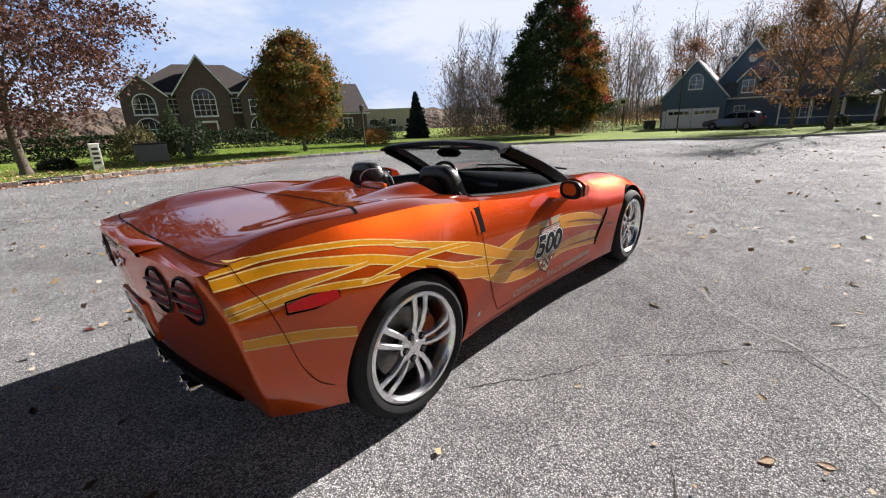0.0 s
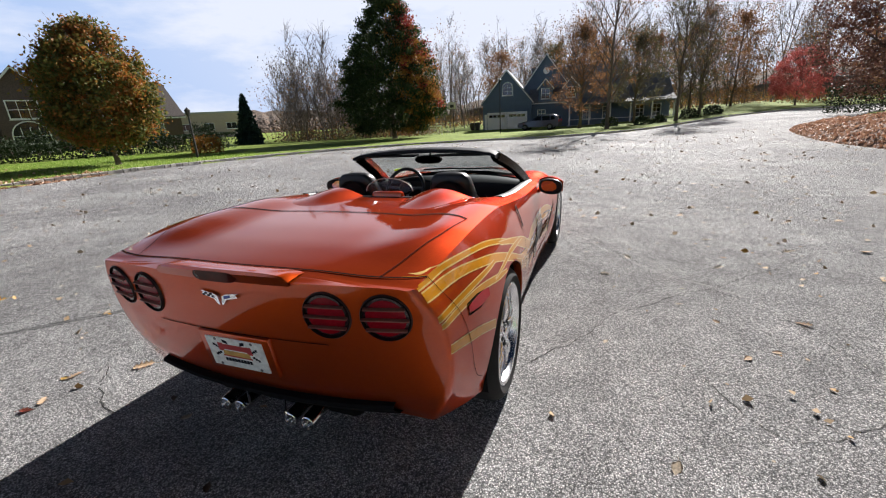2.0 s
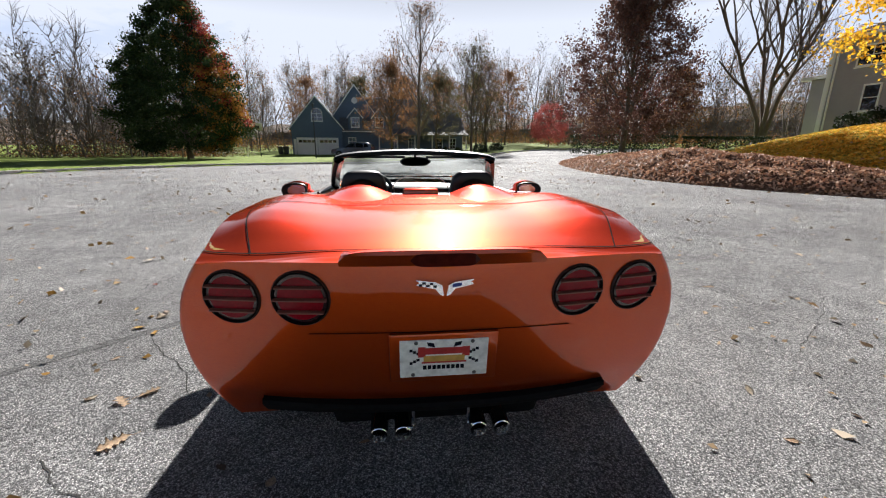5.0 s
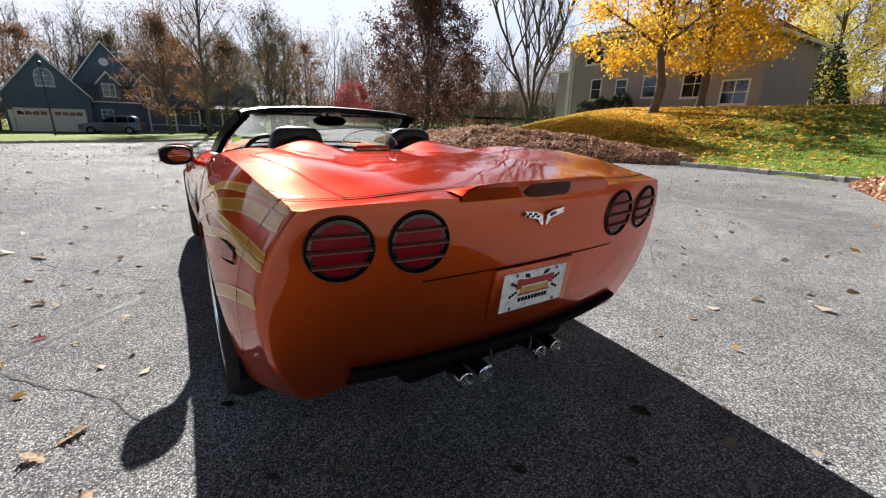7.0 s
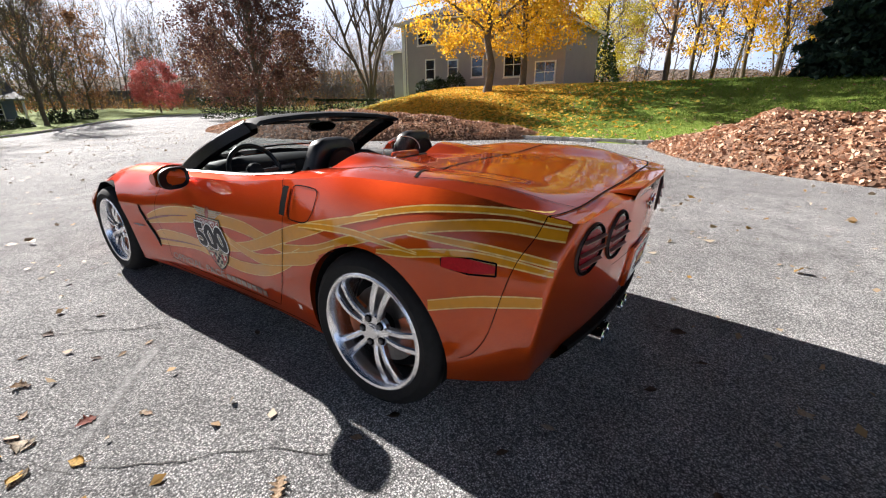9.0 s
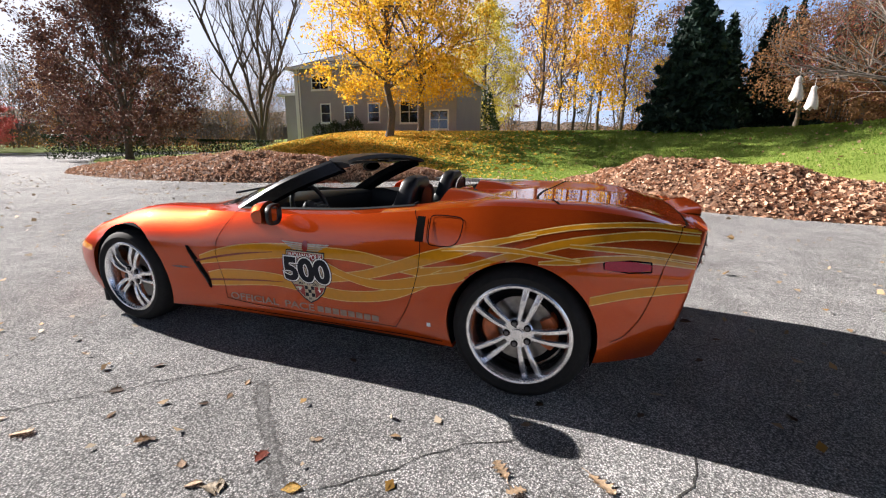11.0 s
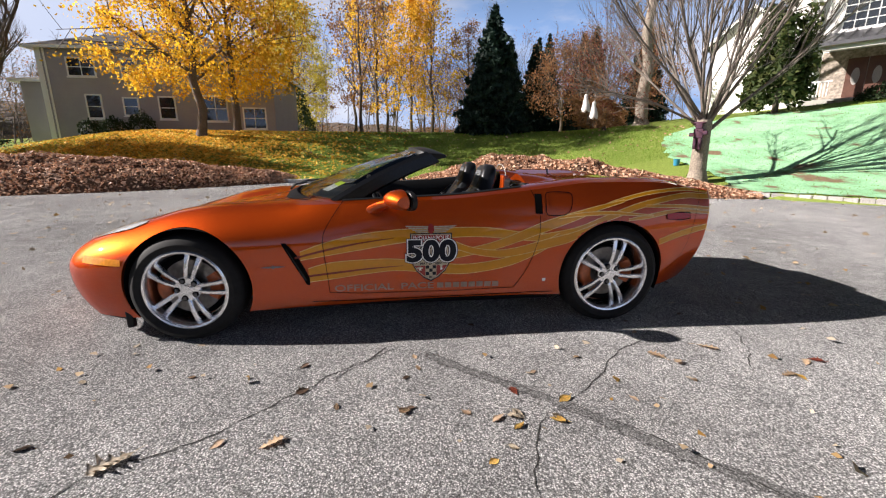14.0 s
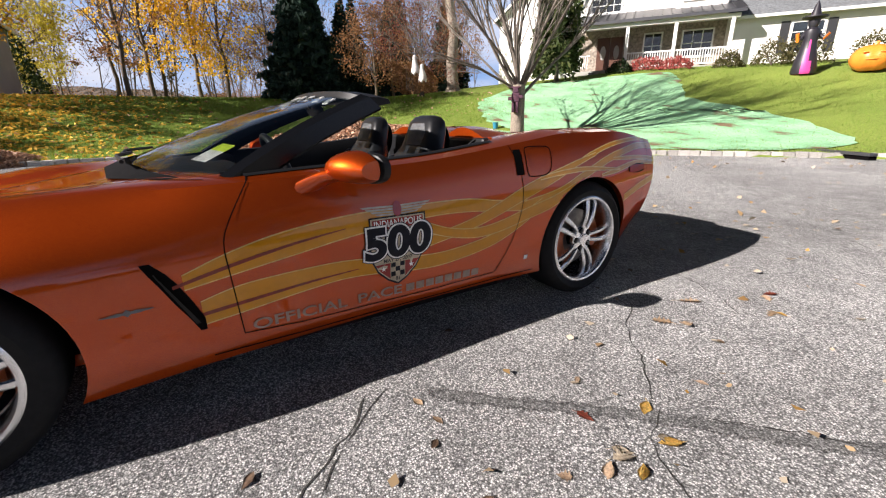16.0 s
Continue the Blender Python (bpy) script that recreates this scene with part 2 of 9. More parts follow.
M["metal_roof"] = surf("metal_roof", (0.10, 0.10, 0.11), 0.4, 0.6, var=0.2, fine=0.1)
M["siding_blue"] = surf("siding_blue", (0.10, 0.145, 0.21), 0.7, var=0.12, fine=0.1)
M["siding_grey"] = surf("siding_grey", (0.335, 0.315, 0.325), 0.75, var=0.12, fine=0.1)
M["siding_white"] = surf("siding_white", (0.78, 0.76, 0.72), 0.65, var=0.08, fine=0.06)
M["white_paint"] = surf("white_paint", (0.80, 0.79, 0.76), 0.5, var=0.06, fine=0.05, bump=0.1)
M["tan_wall"] = surf("tan_wall", (0.42, 0.33, 0.26), 0.8, var=0.15)
M["stone_wall"] = surf("stone_wall", (0.32, 0.27, 0.22), 0.85, var=0.35, scale=2, fine=0.4, fscale=8, bump=1, bscale=5, depth=0.05)
M["dark_trim"] = surf("dark_trim", (0.03, 0.03, 0.033), 0.5, var=0.2)
M["door_wood"] = surf("door_wood", (0.09, 0.035, 0.02), 0.45, var=0.3, scale=4)
M["window"] = surf("window", (0.02, 0.025, 0.03), 0.04, var=0.2, fine=0, bump=0, spec=0.9)
M["curtain"] = surf("curtain", (0.55, 0.53, 0.5), 0.9, var=0.1)
M["lv_green_red"] = leafy("lv_green_red", [(0.05, 0.085, 0.022), (0.09, 0.11, 0.03), (0.17, 0.15, 0.035), (0.32, 0.13, 0.035), (0.42, 0.15, 0.06)], trans=0.4, patch=0.5)
M["lv_dark"] = leafy("lv_dark", [(0.016, 0.032, 0.012), (0.035, 0.06, 0.018), (0.07, 0.08, 0.026)])
M["lv_red"] = leafy("lv_red", [(0.16, 0.02, 0.02), (0.30, 0.04, 0.03), (0.38, 0.12, 0.05)])
M["lv_orange"] = leafy("lv_orange", [(0.28, 0.07, 0.02), (0.36, 0.17, 0.03), (0.14, 0.13, 0.03)])
M["lv_crimson"] = leafy("lv_crimson", [(0.28, 0.05, 0.05), (0.46, 0.10, 0.09), (0.5, 0.2, 0.15)])
M["lv_maroon"] = leafy("lv_maroon", [(0.10, 0.03, 0.025), (0.18, 0.05, 0.04), (0.24, 0.09, 0.06)])
M["lv_purple"] = leafy("lv_purple", [(0.07, 0.035, 0.03), (0.13, 0.065, 0.05), (0.20, 0.10, 0.065)], trans=0.25)
M["lv_yellow"] = leafy("lv_yellow", [(0.62, 0.31, 0.014), (0.82, 0.50, 0.03), (0.90, 0.64, 0.08)], trans=0.55)
M["lv_willow"] = leafy("lv_willow", [(0.55, 0.43, 0.04), (0.72, 0.6, 0.08), (0.65, 0.5, 0.1)], trans=0.45)
M["lv_brown"] = leafy("lv_brown", [(0.15, 0.07, 0.035), (0.26, 0.14, 0.07), (0.36, 0.18, 0.07)])
M["lv_olive"] = leafy("lv_olive", [(0.06, 0.065, 0.025), (0.11, 0.10, 0.04), (0.17, 0.13, 0.06)])
M["lv_thicket"] = leafy("lv_thicket", [(0.06, 0.042, 0.028), (0.10, 0.075, 0.045), (0.15, 0.11, 0.06)], trans=0.15)
M["lv_spruce"] = leafy("lv_spruce", [(0.008, 0.020, 0.014), (0.018, 0.04, 0.028), (0.035, 0.06, 0.045)], trans=0.1)
M["lv_bush"] = leafy("lv_bush", [(0.015, 0.025, 0.01), (0.03, 0.05, 0.018)], trans=0.15)
M["lv_litter"] = leafy("lv_litter", [(0.27, 0.125, 0.075), (0.50, 0.28, 0.17), (0.72, 0.50, 0.35), (0.38, 0.17, 0.10)], trans=0.15, patch=0.3)
M["lv_litter_y"] = leafy("lv_litter_y", [(0.66, 0.32, 0.04), (0.88, 0.54, 0.07), (0.95, 0.72, 0.18)], trans=0.25)
M["lv_road"] = leafy("lv_road", [(0.20, 0.12, 0.06), (0.42, 0.30, 0.17), (0.55, 0.47, 0.36), (0.45, 0.25, 0.05), (0.12, 0.08, 0.06)], trans=0.1)


# ---- mesh helpers ----
def mesh(name, verts, faces, mat, smooth=False):
    me = bpy.data.meshes.new(name)
    me.from_pydata([tuple(v) for v in verts], [], [tuple(f) for f in faces])
    me.materials.append(mat)
    if smooth:
        me.shade_smooth()
    return me


def part(name, bm, mat, parent=None, label="", smooth=False):
    me = bpy.data.meshes.new(name)
    bm.to_mesh(me)
    bm.free()
    me.materials.append(mat)
    if smooth:
        me.shade_smooth()
        me.set_sharp_from_angle(angle=radians(38))
    ob = new(name, me)
    if parent:
        ob.parent = parent
    if label:
        ob["label"] = label
    return ob


def piece(name, me, parent=None, m=None, label=""):
    ob = new(name, me)
    if parent:
        ob.parent = parent
    if m is not None:
        ob.matrix_basis = m
    if label:
        ob["label"] = label
    return ob


def empty(name, m, label, category, group="", kind=""):
    ob = new(name)
    ob.matrix_basis = m
    return tagged(ob, label, category, group, kind)


def box(bm, x0, x1, y0, y1, z0, z1, bevel=0.0):
    vs = [bm.verts.new(p) for p in ((x0, y0, z0), (x1, y0, z0), (x1, y1, z0), (x0, y1, z0), (x0, y0, z1), (x1, y0, z1), (x1, y1, z1), (x0, y1, z1))]
    fs = [bm.faces.new([vs[i] for i in q]) for q in ((3, 2, 1, 0), (4, 5, 6, 7), (0, 1, 5, 4), (1, 2, 6, 5), (2, 3, 7, 6), (3, 0, 4, 7))]
    if bevel:
        es = list({e for f in fs for e in f.edges})
        bmesh.ops.bevel(bm, geom=es, offset=bevel, segments=2, affect="EDGES", profile=0.5)
    return bm


def boxed(x0, x1, y0, y1, z0, z1, bevel=0.0):
    return box(bmesh.new(), x0, x1, y0, y1, z0, z1, bevel)


def poly(bm, pts, depth):
    """A prism: pts closed, counter-clockwise, pushed along depth."""
    a = [bm.verts.new(p) for p in pts]
    b = [bm.verts.new(Vector(p) + Vector(depth)) for p in pts]
    bm.faces.new(a[::-1])
    bm.faces.new(b)
    for i in range(len(a)):
        j = (i + 1) % len(a)
        bm.faces.new((a[i], a[j], b[j], b[i]))
    bmesh.ops.recalc_face_normals(bm, faces=bm.faces[:])
    return bm


def tube(bm, pts, radii, sides=8, cap=True):
    """A tube along points, with a radius at each."""
    pts = [Vector(p) for p in pts]
    if not hasattr(radii, "__len__"):
        radii = [radii] * len(pts)
    rings = []
    t0 = (pts[1] - pts[0]).normalized()
    up = Vector((0, 0, 1)) if abs(t0.z) < 0.9 else Vector((1, 0, 0))
    side = t0.cross(up).normalized()
    for i, p in enumerate(pts):
        t = (pts[min(i + 1, len(pts) - 1)] - pts[max(i - 1, 0)]).normalized()
        side = (side - t * side.dot(t)).normalized()
        up2 = t.cross(side)
        rings.append([bm.verts.new(p + radii[i] * (math.cos(a) * side + math.sin(a) * up2)) for a in [2 * math.pi * k / sides for k in range(sides)]])
    for a, b in zip(rings, rings[1:]):
        for k in range(sides):
            bm.faces.new((a[k], a[(k + 1) % sides], b[(k + 1) % sides], b[k]))
    if cap:
        bm.faces.new(rings[0][::-1])
        bm.faces.new(rings[-1])
    return bm


def lathe(bm, prof, axis="x", n=48, closed=True):
    """Turns (radius, along) points round an axis; a closed profile makes a ring."""
    rings = []
    for k in range(n):
        a = 2 * math.pi * k / n
        ring = []
        for r, h in prof:
            c, s = r * math.cos(a), r * math.sin(a)
            ring.append(bm.verts.new((h, c, s) if axis == "x" else (c, h, s) if axis == "y" else (c, s, h)))
        rings.append(ring)
    m = len(prof)
    for k in range(n):
        a, b = rings[k], rings[(k + 1) % n]
        for i in range(m if closed else m - 1):
            j = (i + 1) % m
            bm.faces.new((a[i], a[j], b[j], b[i]))
    bmesh.ops.recalc_face_normals(bm, faces=bm.faces[:])
    return bm


def smooth01(t):
    t = min(1.0, max(0.0, t))
    return t * t * (3 - 2 * t)


def spline(keys):
    """A smooth curve through (x, value, ...) keys; values may be several."""
    keys = sorted(keys)
    xs = [k[0] for k in keys]
    vs = [np.array(k[1:], float) for k in keys]
    n = len(xs)
    sl = []
    for i in range(n):
        if i == 0:
            s = (vs[1] - vs[0]) / (xs[1] - xs[0])
        elif i == n - 1:
            s = (vs[-1] - vs[-2]) / (xs[-1] - xs[-2])
        else:
            a, b = (vs[i] - vs[i - 1]) / (xs[i] - xs[i - 1]), (vs[i + 1] - vs[i]) / (xs[i + 1] - xs[i])
            s = np.where(a * b > 0, 2 * a * b / np.where(a + b == 0, 1, a + b), 0)
        sl.append(s)

    def at(x):
        x = min(xs[-1], max(xs[0], x))
        i = min(n - 2, max(0, int(np.searchsorted(xs, x, "right")) - 1))
        h = xs[i + 1] - xs[i]
        t = (x - xs[i]) / h
        v = (2 * t**3 - 3 * t**2 + 1) * vs[i] + (t**3 - 2 * t**2 + t) * h * sl[i] + (-2 * t**3 + 3 * t**2) * vs[i + 1] + (t**3 - t**2) * h * sl[i + 1]
        return float(v[0]) if len(v) == 1 else v
    return at


def leaf_cloud(centres, size, seed, flat=0.0, stretch=1.6, jitter=0.35):
    """Pointed quads at the centres, each turned its own way. Gives vertices and faces as arrays."""
    g = np.random.default_rng(seed)
    c = np.asarray(centres, float)
    n = len(c)
    a = g.normal(size=(n, 3))
    a[:, 2] *= 1 - flat
    a /= np.linalg.norm(a, axis=1)[:, None] + 1e-9
    b = g.normal(size=(n, 3))
    b[:, 2] *= 1 - flat
    b -= a * (a * b).sum(1)[:, None]
    b /= np.linalg.norm(b, axis=1)[:, None] + 1e-9
    s = size * g.uniform(1 - jitter, 1 + jitter, n)[:, None]
    nrm = np.cross(a, b) * s * 0.18
    v = np.stack([c - a * s * stretch * 0.5, c + b * s * 0.5 + nrm, c + a * s * stretch * 0.5, c - b * s * 0.5 + nrm], 1).reshape(-1, 3)
    f = np.arange(4 * n).reshape(n, 4)
    return v, f


def cloud_mesh(name, v, f, mat):
    me = bpy.data.meshes.new(name)
    n, k = len(f), f.shape[1]
    me.vertices.add(len(v))
    me.vertices.foreach_set("co", np.asarray(v, np.float32).ravel())
    me.loops.add(n * k)
    me.loops.foreach_set("vertex_index", np.asarray(f, np.int32).ravel())
    me.polygons.add(n)
    me.polygons.foreach_set("loop_start", np.arange(0, n * k, k, dtype=np.int32))
    me.polygons.foreach_set("loop_total", np.full(n, k, np.int32))
    me.update()
    me.validate()
    me.materials.append(mat)
    return me
# ---- ground, road and kerb ----
ROAD = [(-16.4, -4), (-16.2, -1), (-16.2, 2), (-16.1, 4.5), (-15.8, 7.5), (-15.6, 10.5), (-15.2, 14), (-13.6, 18.5), (-10.8, 22.8), (-7.5, 25.2), (-4, 26.8), (-0.5, 28.2), (2.6, 30.5),
        (6.0, 35), (10.5, 41), (16, 45.2), (25, 47.6), (40, 49), (64, 50),
        (64, 43), (40, 41.5), (28, 39.5), (20, 35), (15, 28.5), (12.6, 22), (11.8, 17), (11.6, 12), (12.0, 7.5), (12.2, 5.2), (12.3, 2.4), (12.0, -0.6), (10.9, -3.6), (8.9, -6.4), (6.3, -9.0), (4.2, -10.8), (2.8, -11.9),
        (1.3, -13.0), (-0.6, -14.2), (-3.5, -15.2), (-7, -15.2), (-11, -13.2), (-14.2, -9.5), (-15.8, -6.5)]


def dense(loop, step=0.7):
    """The closed loop as a smooth curve, in even steps."""
    p = np.array(loop, float)
    n = len(p)
    out = []
    for i in range(n):
        a, b, c, d = p[i - 1], p[i], p[(i + 1) % n], p[(i + 2) % n]
        k = max(2, int(np.linalg.norm(c - b) / step))
        for t in np.arange(k) / k:
            out.append(0.5 * (2 * b + (c - a) * t + (2 * a - 5 * b + 4 * c - d) * t * t + (3 * b - a - 3 * c + d) * t**3))
    return np.array(out)


EDGE = dense(ROAD)
E_A, E_B = EDGE, np.roll(EDGE, -1, 0)


def edge_dist(P):
    """Signed distance from the kerb line for rows of (x, y): above nought outside the road."""
    P = np.asarray(P, float).reshape(-1, 2)
    D = E_B - E_A
    D2 = (D * D).sum(1) + 1e-12
    dy = np.where(np.abs(D[:, 1]) > 1e-12, D[:, 1], 1e-12)
    out = []
    for Q in np.array_split(P, max(1, len(P) // 1500)):
        r = Q[:, None] - E_A[None]
        t = np.clip((r * D).sum(2) / D2, 0, 1)
        best = ((r - t[..., None] * D) ** 2).sum(2).min(1)
        cross = (E_A[:, 1] > Q[:, 1:2]) != (E_B[:, 1] > Q[:, 1:2])
        xi = E_A[:, 0] + (Q[:, 1:2] - E_A[:, 1]) * D[:, 0] / dy
        inside = (cross & (Q[:, 0:1] < xi)).sum(1) % 2 == 1
        out.append(np.sqrt(best) * np.where(inside, -1, 1))
    return np.concatenate(out)


def road_z(x, y):
    """Flat round the car, falling a little to the north and rising to the north-east."""
    x, y = np.asarray(x, float), np.asarray(y, float)
    fall = -0.021 * np.clip(y - 8, 0, 42) * np.clip(1 - (x + 2) / 14, 0, 1) - 0.008 * np.clip(y - 8, 0, 42) * np.clip((x + 2) / 14, 0, 1) * np.clip(1 - (x - 4) / 14, 0, 1)
    return fall + 0.012 * np.clip(y - 20, 0, 60) * np.clip((x - 4) / 16, 0, 1)


def sm(t):
    t = np.clip(t, 0, 1)
    return t * t * (3 - 2 * t)


def lawn_z(x, y, d):
    """The verge: a kerb's height over the road, then the hill in the east and the bank in the south-east."""
    x, y, d = np.asarray(x, float), np.asarray(y, float), np.asarray(d, float)
    z = np.where(d > 0, road_z(x, y) + 0.10 + 0.02 * np.minimum(d, 4), road_z(x, y) - 0.35)
    az = np.degrees(np.arctan2(x + 1, y + 0.5))
    east = sm((az - 34) / 26) * sm((150 - az) / 32)
    south = sm((az - 112) / 22) * sm((215 - az) / 30)
    dd = np.clip(d, 0, None)
    hill = 2.05 * sm(dd / 11.5) + 0.042 * np.clip(dd - 11.5, 0, 40)
    bank = 3.5 * sm(dd / 16.5) + 0.03 * np.clip(dd - 14, 0, 60)
    w = east + south
    z = z + np.where(w > 1e-6, (east * hill + south * bank) / np.maximum(w, 1), 0)
    west = sm((-az - 40) / 15)
    return z + west * 0.012 * np.clip(dd - 3, 0, 30)


def at_ground(x, y):
    d = edge_dist([(x, y)])[0]
    return float(road_z(x, y) if d <= 0 else lawn_z(x, y, d))


def ground_sheet():
    fine = np.r_[np.linspace(-2500, -160, 8), np.linspace(-130, -60, 8), np.linspace(-54, -22, 12), np.arange(-20, 40.1, 0.55), np.linspace(43, 80, 14), np.linspace(90, 160, 8), np.linspace(200, 2500, 8)]
    fy = np.r_[np.linspace(-2500, -160, 8), np.linspace(-130, -60, 8), np.linspace(-54, -34, 8), np.arange(-32, 36.1, 0.55), np.linspace(38, 80, 20), np.linspace(90, 160, 8), np.linspace(200, 2500, 8)]
    X, Y = np.meshgrid(fine, fy)
    d = edge_dist(np.c_[X.ravel(), Y.ravel()])
    # lawn vertices next to the kerb slide on to it, so that the edge is clean
    Z = lawn_z(X.ravel(), Y.ravel(), d)
    near = (d <= 0) & (d > -0.35)
    Z = np.where(near, road_z(X.ravel(), Y.ravel()) - 0.06, Z)
    nx, ny = len(fine), len(fy)
    idx = np.arange(nx * ny).reshape(ny, nx)
    f = np.stack([idx[:-1, :-1], idx[:-1, 1:], idx[1:, 1:], idx[1:, :-1]], -1).reshape(-1, 4)
    me = cloud_mesh("ground", np.c_[X.ravel(), Y.ravel(), Z], f, M["grass"])
    me.shade_smooth()
    return tagged(new("ground", me), "green autumn lawn rising gently away from the road", "lawn", kind="structure")


ground_sheet()


def road_sheet():
    """Asphalt inside the kerb line: rings of the outline drawn in towards the middle of the turning circle."""
    xs, ys = np.arange(-18, 68, 0.8), np.arange(-17, 72, 0.8)
    X, Y = np.meshgrid(xs, ys)
    P = np.c_[X.ravel(), Y.ravel()]
    d = edge_dist(P)
    # points just outside move on to the outline
    lo = P.copy()
    for i in np.where((d > 0) & (d < 0.9))[0]:
        j = ((EDGE - P[i]) ** 2).sum(1).argmin()
        lo[i] = EDGE[j]
    keep = d < 0.9
    idx = np.arange(len(P)).reshape(len(ys), len(xs))
    q = np.stack([idx[:-1, :-1], idx[:-1, 1:], idx[1:, 1:], idx[1:, :-1]], -1).reshape(-1, 4)
    q = q[keep[q].all(1) & (d[q] < 0).any(1)]
    me = cloud_mesh("road", np.c_[lo, road_z(lo[:, 0], lo[:, 1])], q, M["asphalt"])
    me.shade_smooth()
    return tagged(new("road", me), "worn grey asphalt cul-de-sac with fine cracks", "road", kind="structure")


road = road_sheet()


def kerb():
    """Belgian-block kerb: rough stones set on edge round the turning circle."""
    g = random.Random(4)
    k = empty("kerb", Matrix(), "rough grey granite block kerb round the road", "kerb", kind="structure")
    shapes = []
    for s in range(6):
        bm = boxed(-0.125, 0.125, -0.07, 0.07, -0.12, 0.13, 0.018)
        for v in bm.verts:
            v.co += Vector((g.uniform(-1, 1), g.uniform(-1, 1), g.uniform(-1, 1))) * 0.012
        me = bpy.data.meshes.new("kerb_stone")
        bm.to_mesh(me)
        bm.free()
        me.materials.append(M["stone_curb"])
        shapes.append(me)
    run, rest_v, rest_f, n = 0.0, [], [], 0
    step = 0.265
    for a, b in zip(E_A, E_B):
        seg = np.linalg.norm(b - a)
        while run < seg:
            p = a + (b - a) * run / seg
            run += step
            d0 = b - a
            nrm = np.array([d0[1], -d0[0]]) / seg
            if edge_dist([p + nrm * 0.2])[0] < 0:
                nrm = -nrm
            c = p + nrm * 0.05
            m = pose(c[0], c[1], float(road_z(*c)) + g.uniform(-0.008, 0.012), 0, 0, math.degrees(math.atan2(d0[1], d0[0])) + g.uniform(-3, 3))
            near = 9 < c[0] < 16 and -6 < c[1] < 9 or -2 < c[0] < 8 and c[1] < -8 or c[0] < -14 and -3 < c[1] < 12
            if near and n < 290:
                piece("kerb_stone", shapes[n % 6], k, m)
                n += 1
            elif c[0] < 40 and c[1] < 52:
                me = shapes[g.randrange(6)]
                o = len(rest_v)
                rest_v += [tuple(m @ v.co) for v in me.vertices]
                rest_f += [tuple(o + i for i in q.vertices) for q in me.polygons]
        run -= seg
    ob = piece("kerb_run", mesh("kerb_run", rest_v, rest_f, M["stone_curb"]), k)
    tagged(ob, kind="stuff")


kerb()
# ---- trees and planting ----
class Wood:
    """Tapered limbs gathered into one mesh."""

    def __init__(self):
        self.v, self.f, self.tips = [], [], []

    def limb(self, pts, r0, r1, sides):
        pts = [(float(p[0]), float(p[1]), float(p[2])) for p in pts]
        n = len(pts)
        o = len(self.v)
        ring = [(math.cos(2 * math.pi * k / sides), math.sin(2 * math.pi * k / sides)) for k in range(sides)]
        side = None
        for i, (px, py, pz) in enumerate(pts):
            p, q = pts[max(i - 1, 0)], pts[min(i + 1, n - 1)]
            tx, ty, tz = q[0] - p[0], q[1] - p[1], q[2] - p[2]
            m = math.sqrt(tx * tx + ty * ty + tz * tz) + 1e-9
            tx, ty, tz = tx / m, ty / m, tz / m
            if side is None:
                ax, ay, az = (0.3, 0.1, 1.0) if abs(tz) < 0.9 else (1.0, 0.2, 0.0)
                side = (ty * az - tz * ay, tz * ax - tx * az, tx * ay - ty * ax)
            sx, sy, sz = side
            d = sx * tx + sy * ty + sz * tz
            sx, sy, sz = sx - tx * d, sy - ty * d, sz - tz * d
            m = math.sqrt(sx * sx + sy * sy + sz * sz) + 1e-9
            side = sx, sy, sz = sx / m, sy / m, sz / m
            bx, by, bz = ty * sz - tz * sy, tz * sx - tx * sz, tx * sy - ty * sx
            r = r0 + (r1 - r0) * i / (n - 1)
            self.v += [(px + r * (c * sx + e * bx), py + r * (c * sy + e * by), pz + r * (c * sz + e * bz)) for c, e in ring]
        for i in range(n - 1):
            u, w = o + i * sides, o + (i + 1) * sides
            self.f += [(u + k, u + (k + 1) % sides, w + (k + 1) % sides, w + k) for k in range(sides)]

    def grow(self, g, p, d, length, r, depth, spread=0.6, lift=0.15, kids=4, shrink=0.62):
        """A limb that bends a little, with smaller ones along it."""
        p, d = Vector(p), Vector(d)
        n = 5 if depth > 1 else 4
        pts = [p]
        for i in range(n - 1):
            d = (d + Vector((g.gauss(0, 0.10), g.gauss(0, 0.10), g.gauss(0, 0.07) + lift * 0.25))).normalized()
            pts.append(pts[-1] + d * (length / (n - 1)))
        self.limb(pts, r, max(r * 0.42, 0.004), 7 if depth > 2 else 5 if depth > 1 else 3)
        if depth <= 0:
            self.tips.append(tuple(pts[-1]))
            self.tips.append(tuple(pts[len(pts) // 2]))
            return
        for k in range(kids):
            t = 0.35 + 0.65 * (k + g.random() * 0.8) / kids
            i = min(n - 2, int(t * (n - 1)))
            q = pts[i].lerp(pts[i + 1], t * (n - 1) - i)
            a = g.uniform(0, 2 * math.pi)
            o = d.cross(Vector((math.cos(a), math.sin(a), 0.3))).normalized()
            dd = (d * (1 - spread) + o * spread + Vector((0, 0, lift))).normalized()
            self.grow(g, q, dd, length * shrink * g.uniform(0.75, 1.1), max(0.005, r * 0.42), depth - 1, spread, lift, kids, shrink)

    def mesh(self, name, mat):
        me = mesh(name, self.v, self.f, mat, True)
        return me


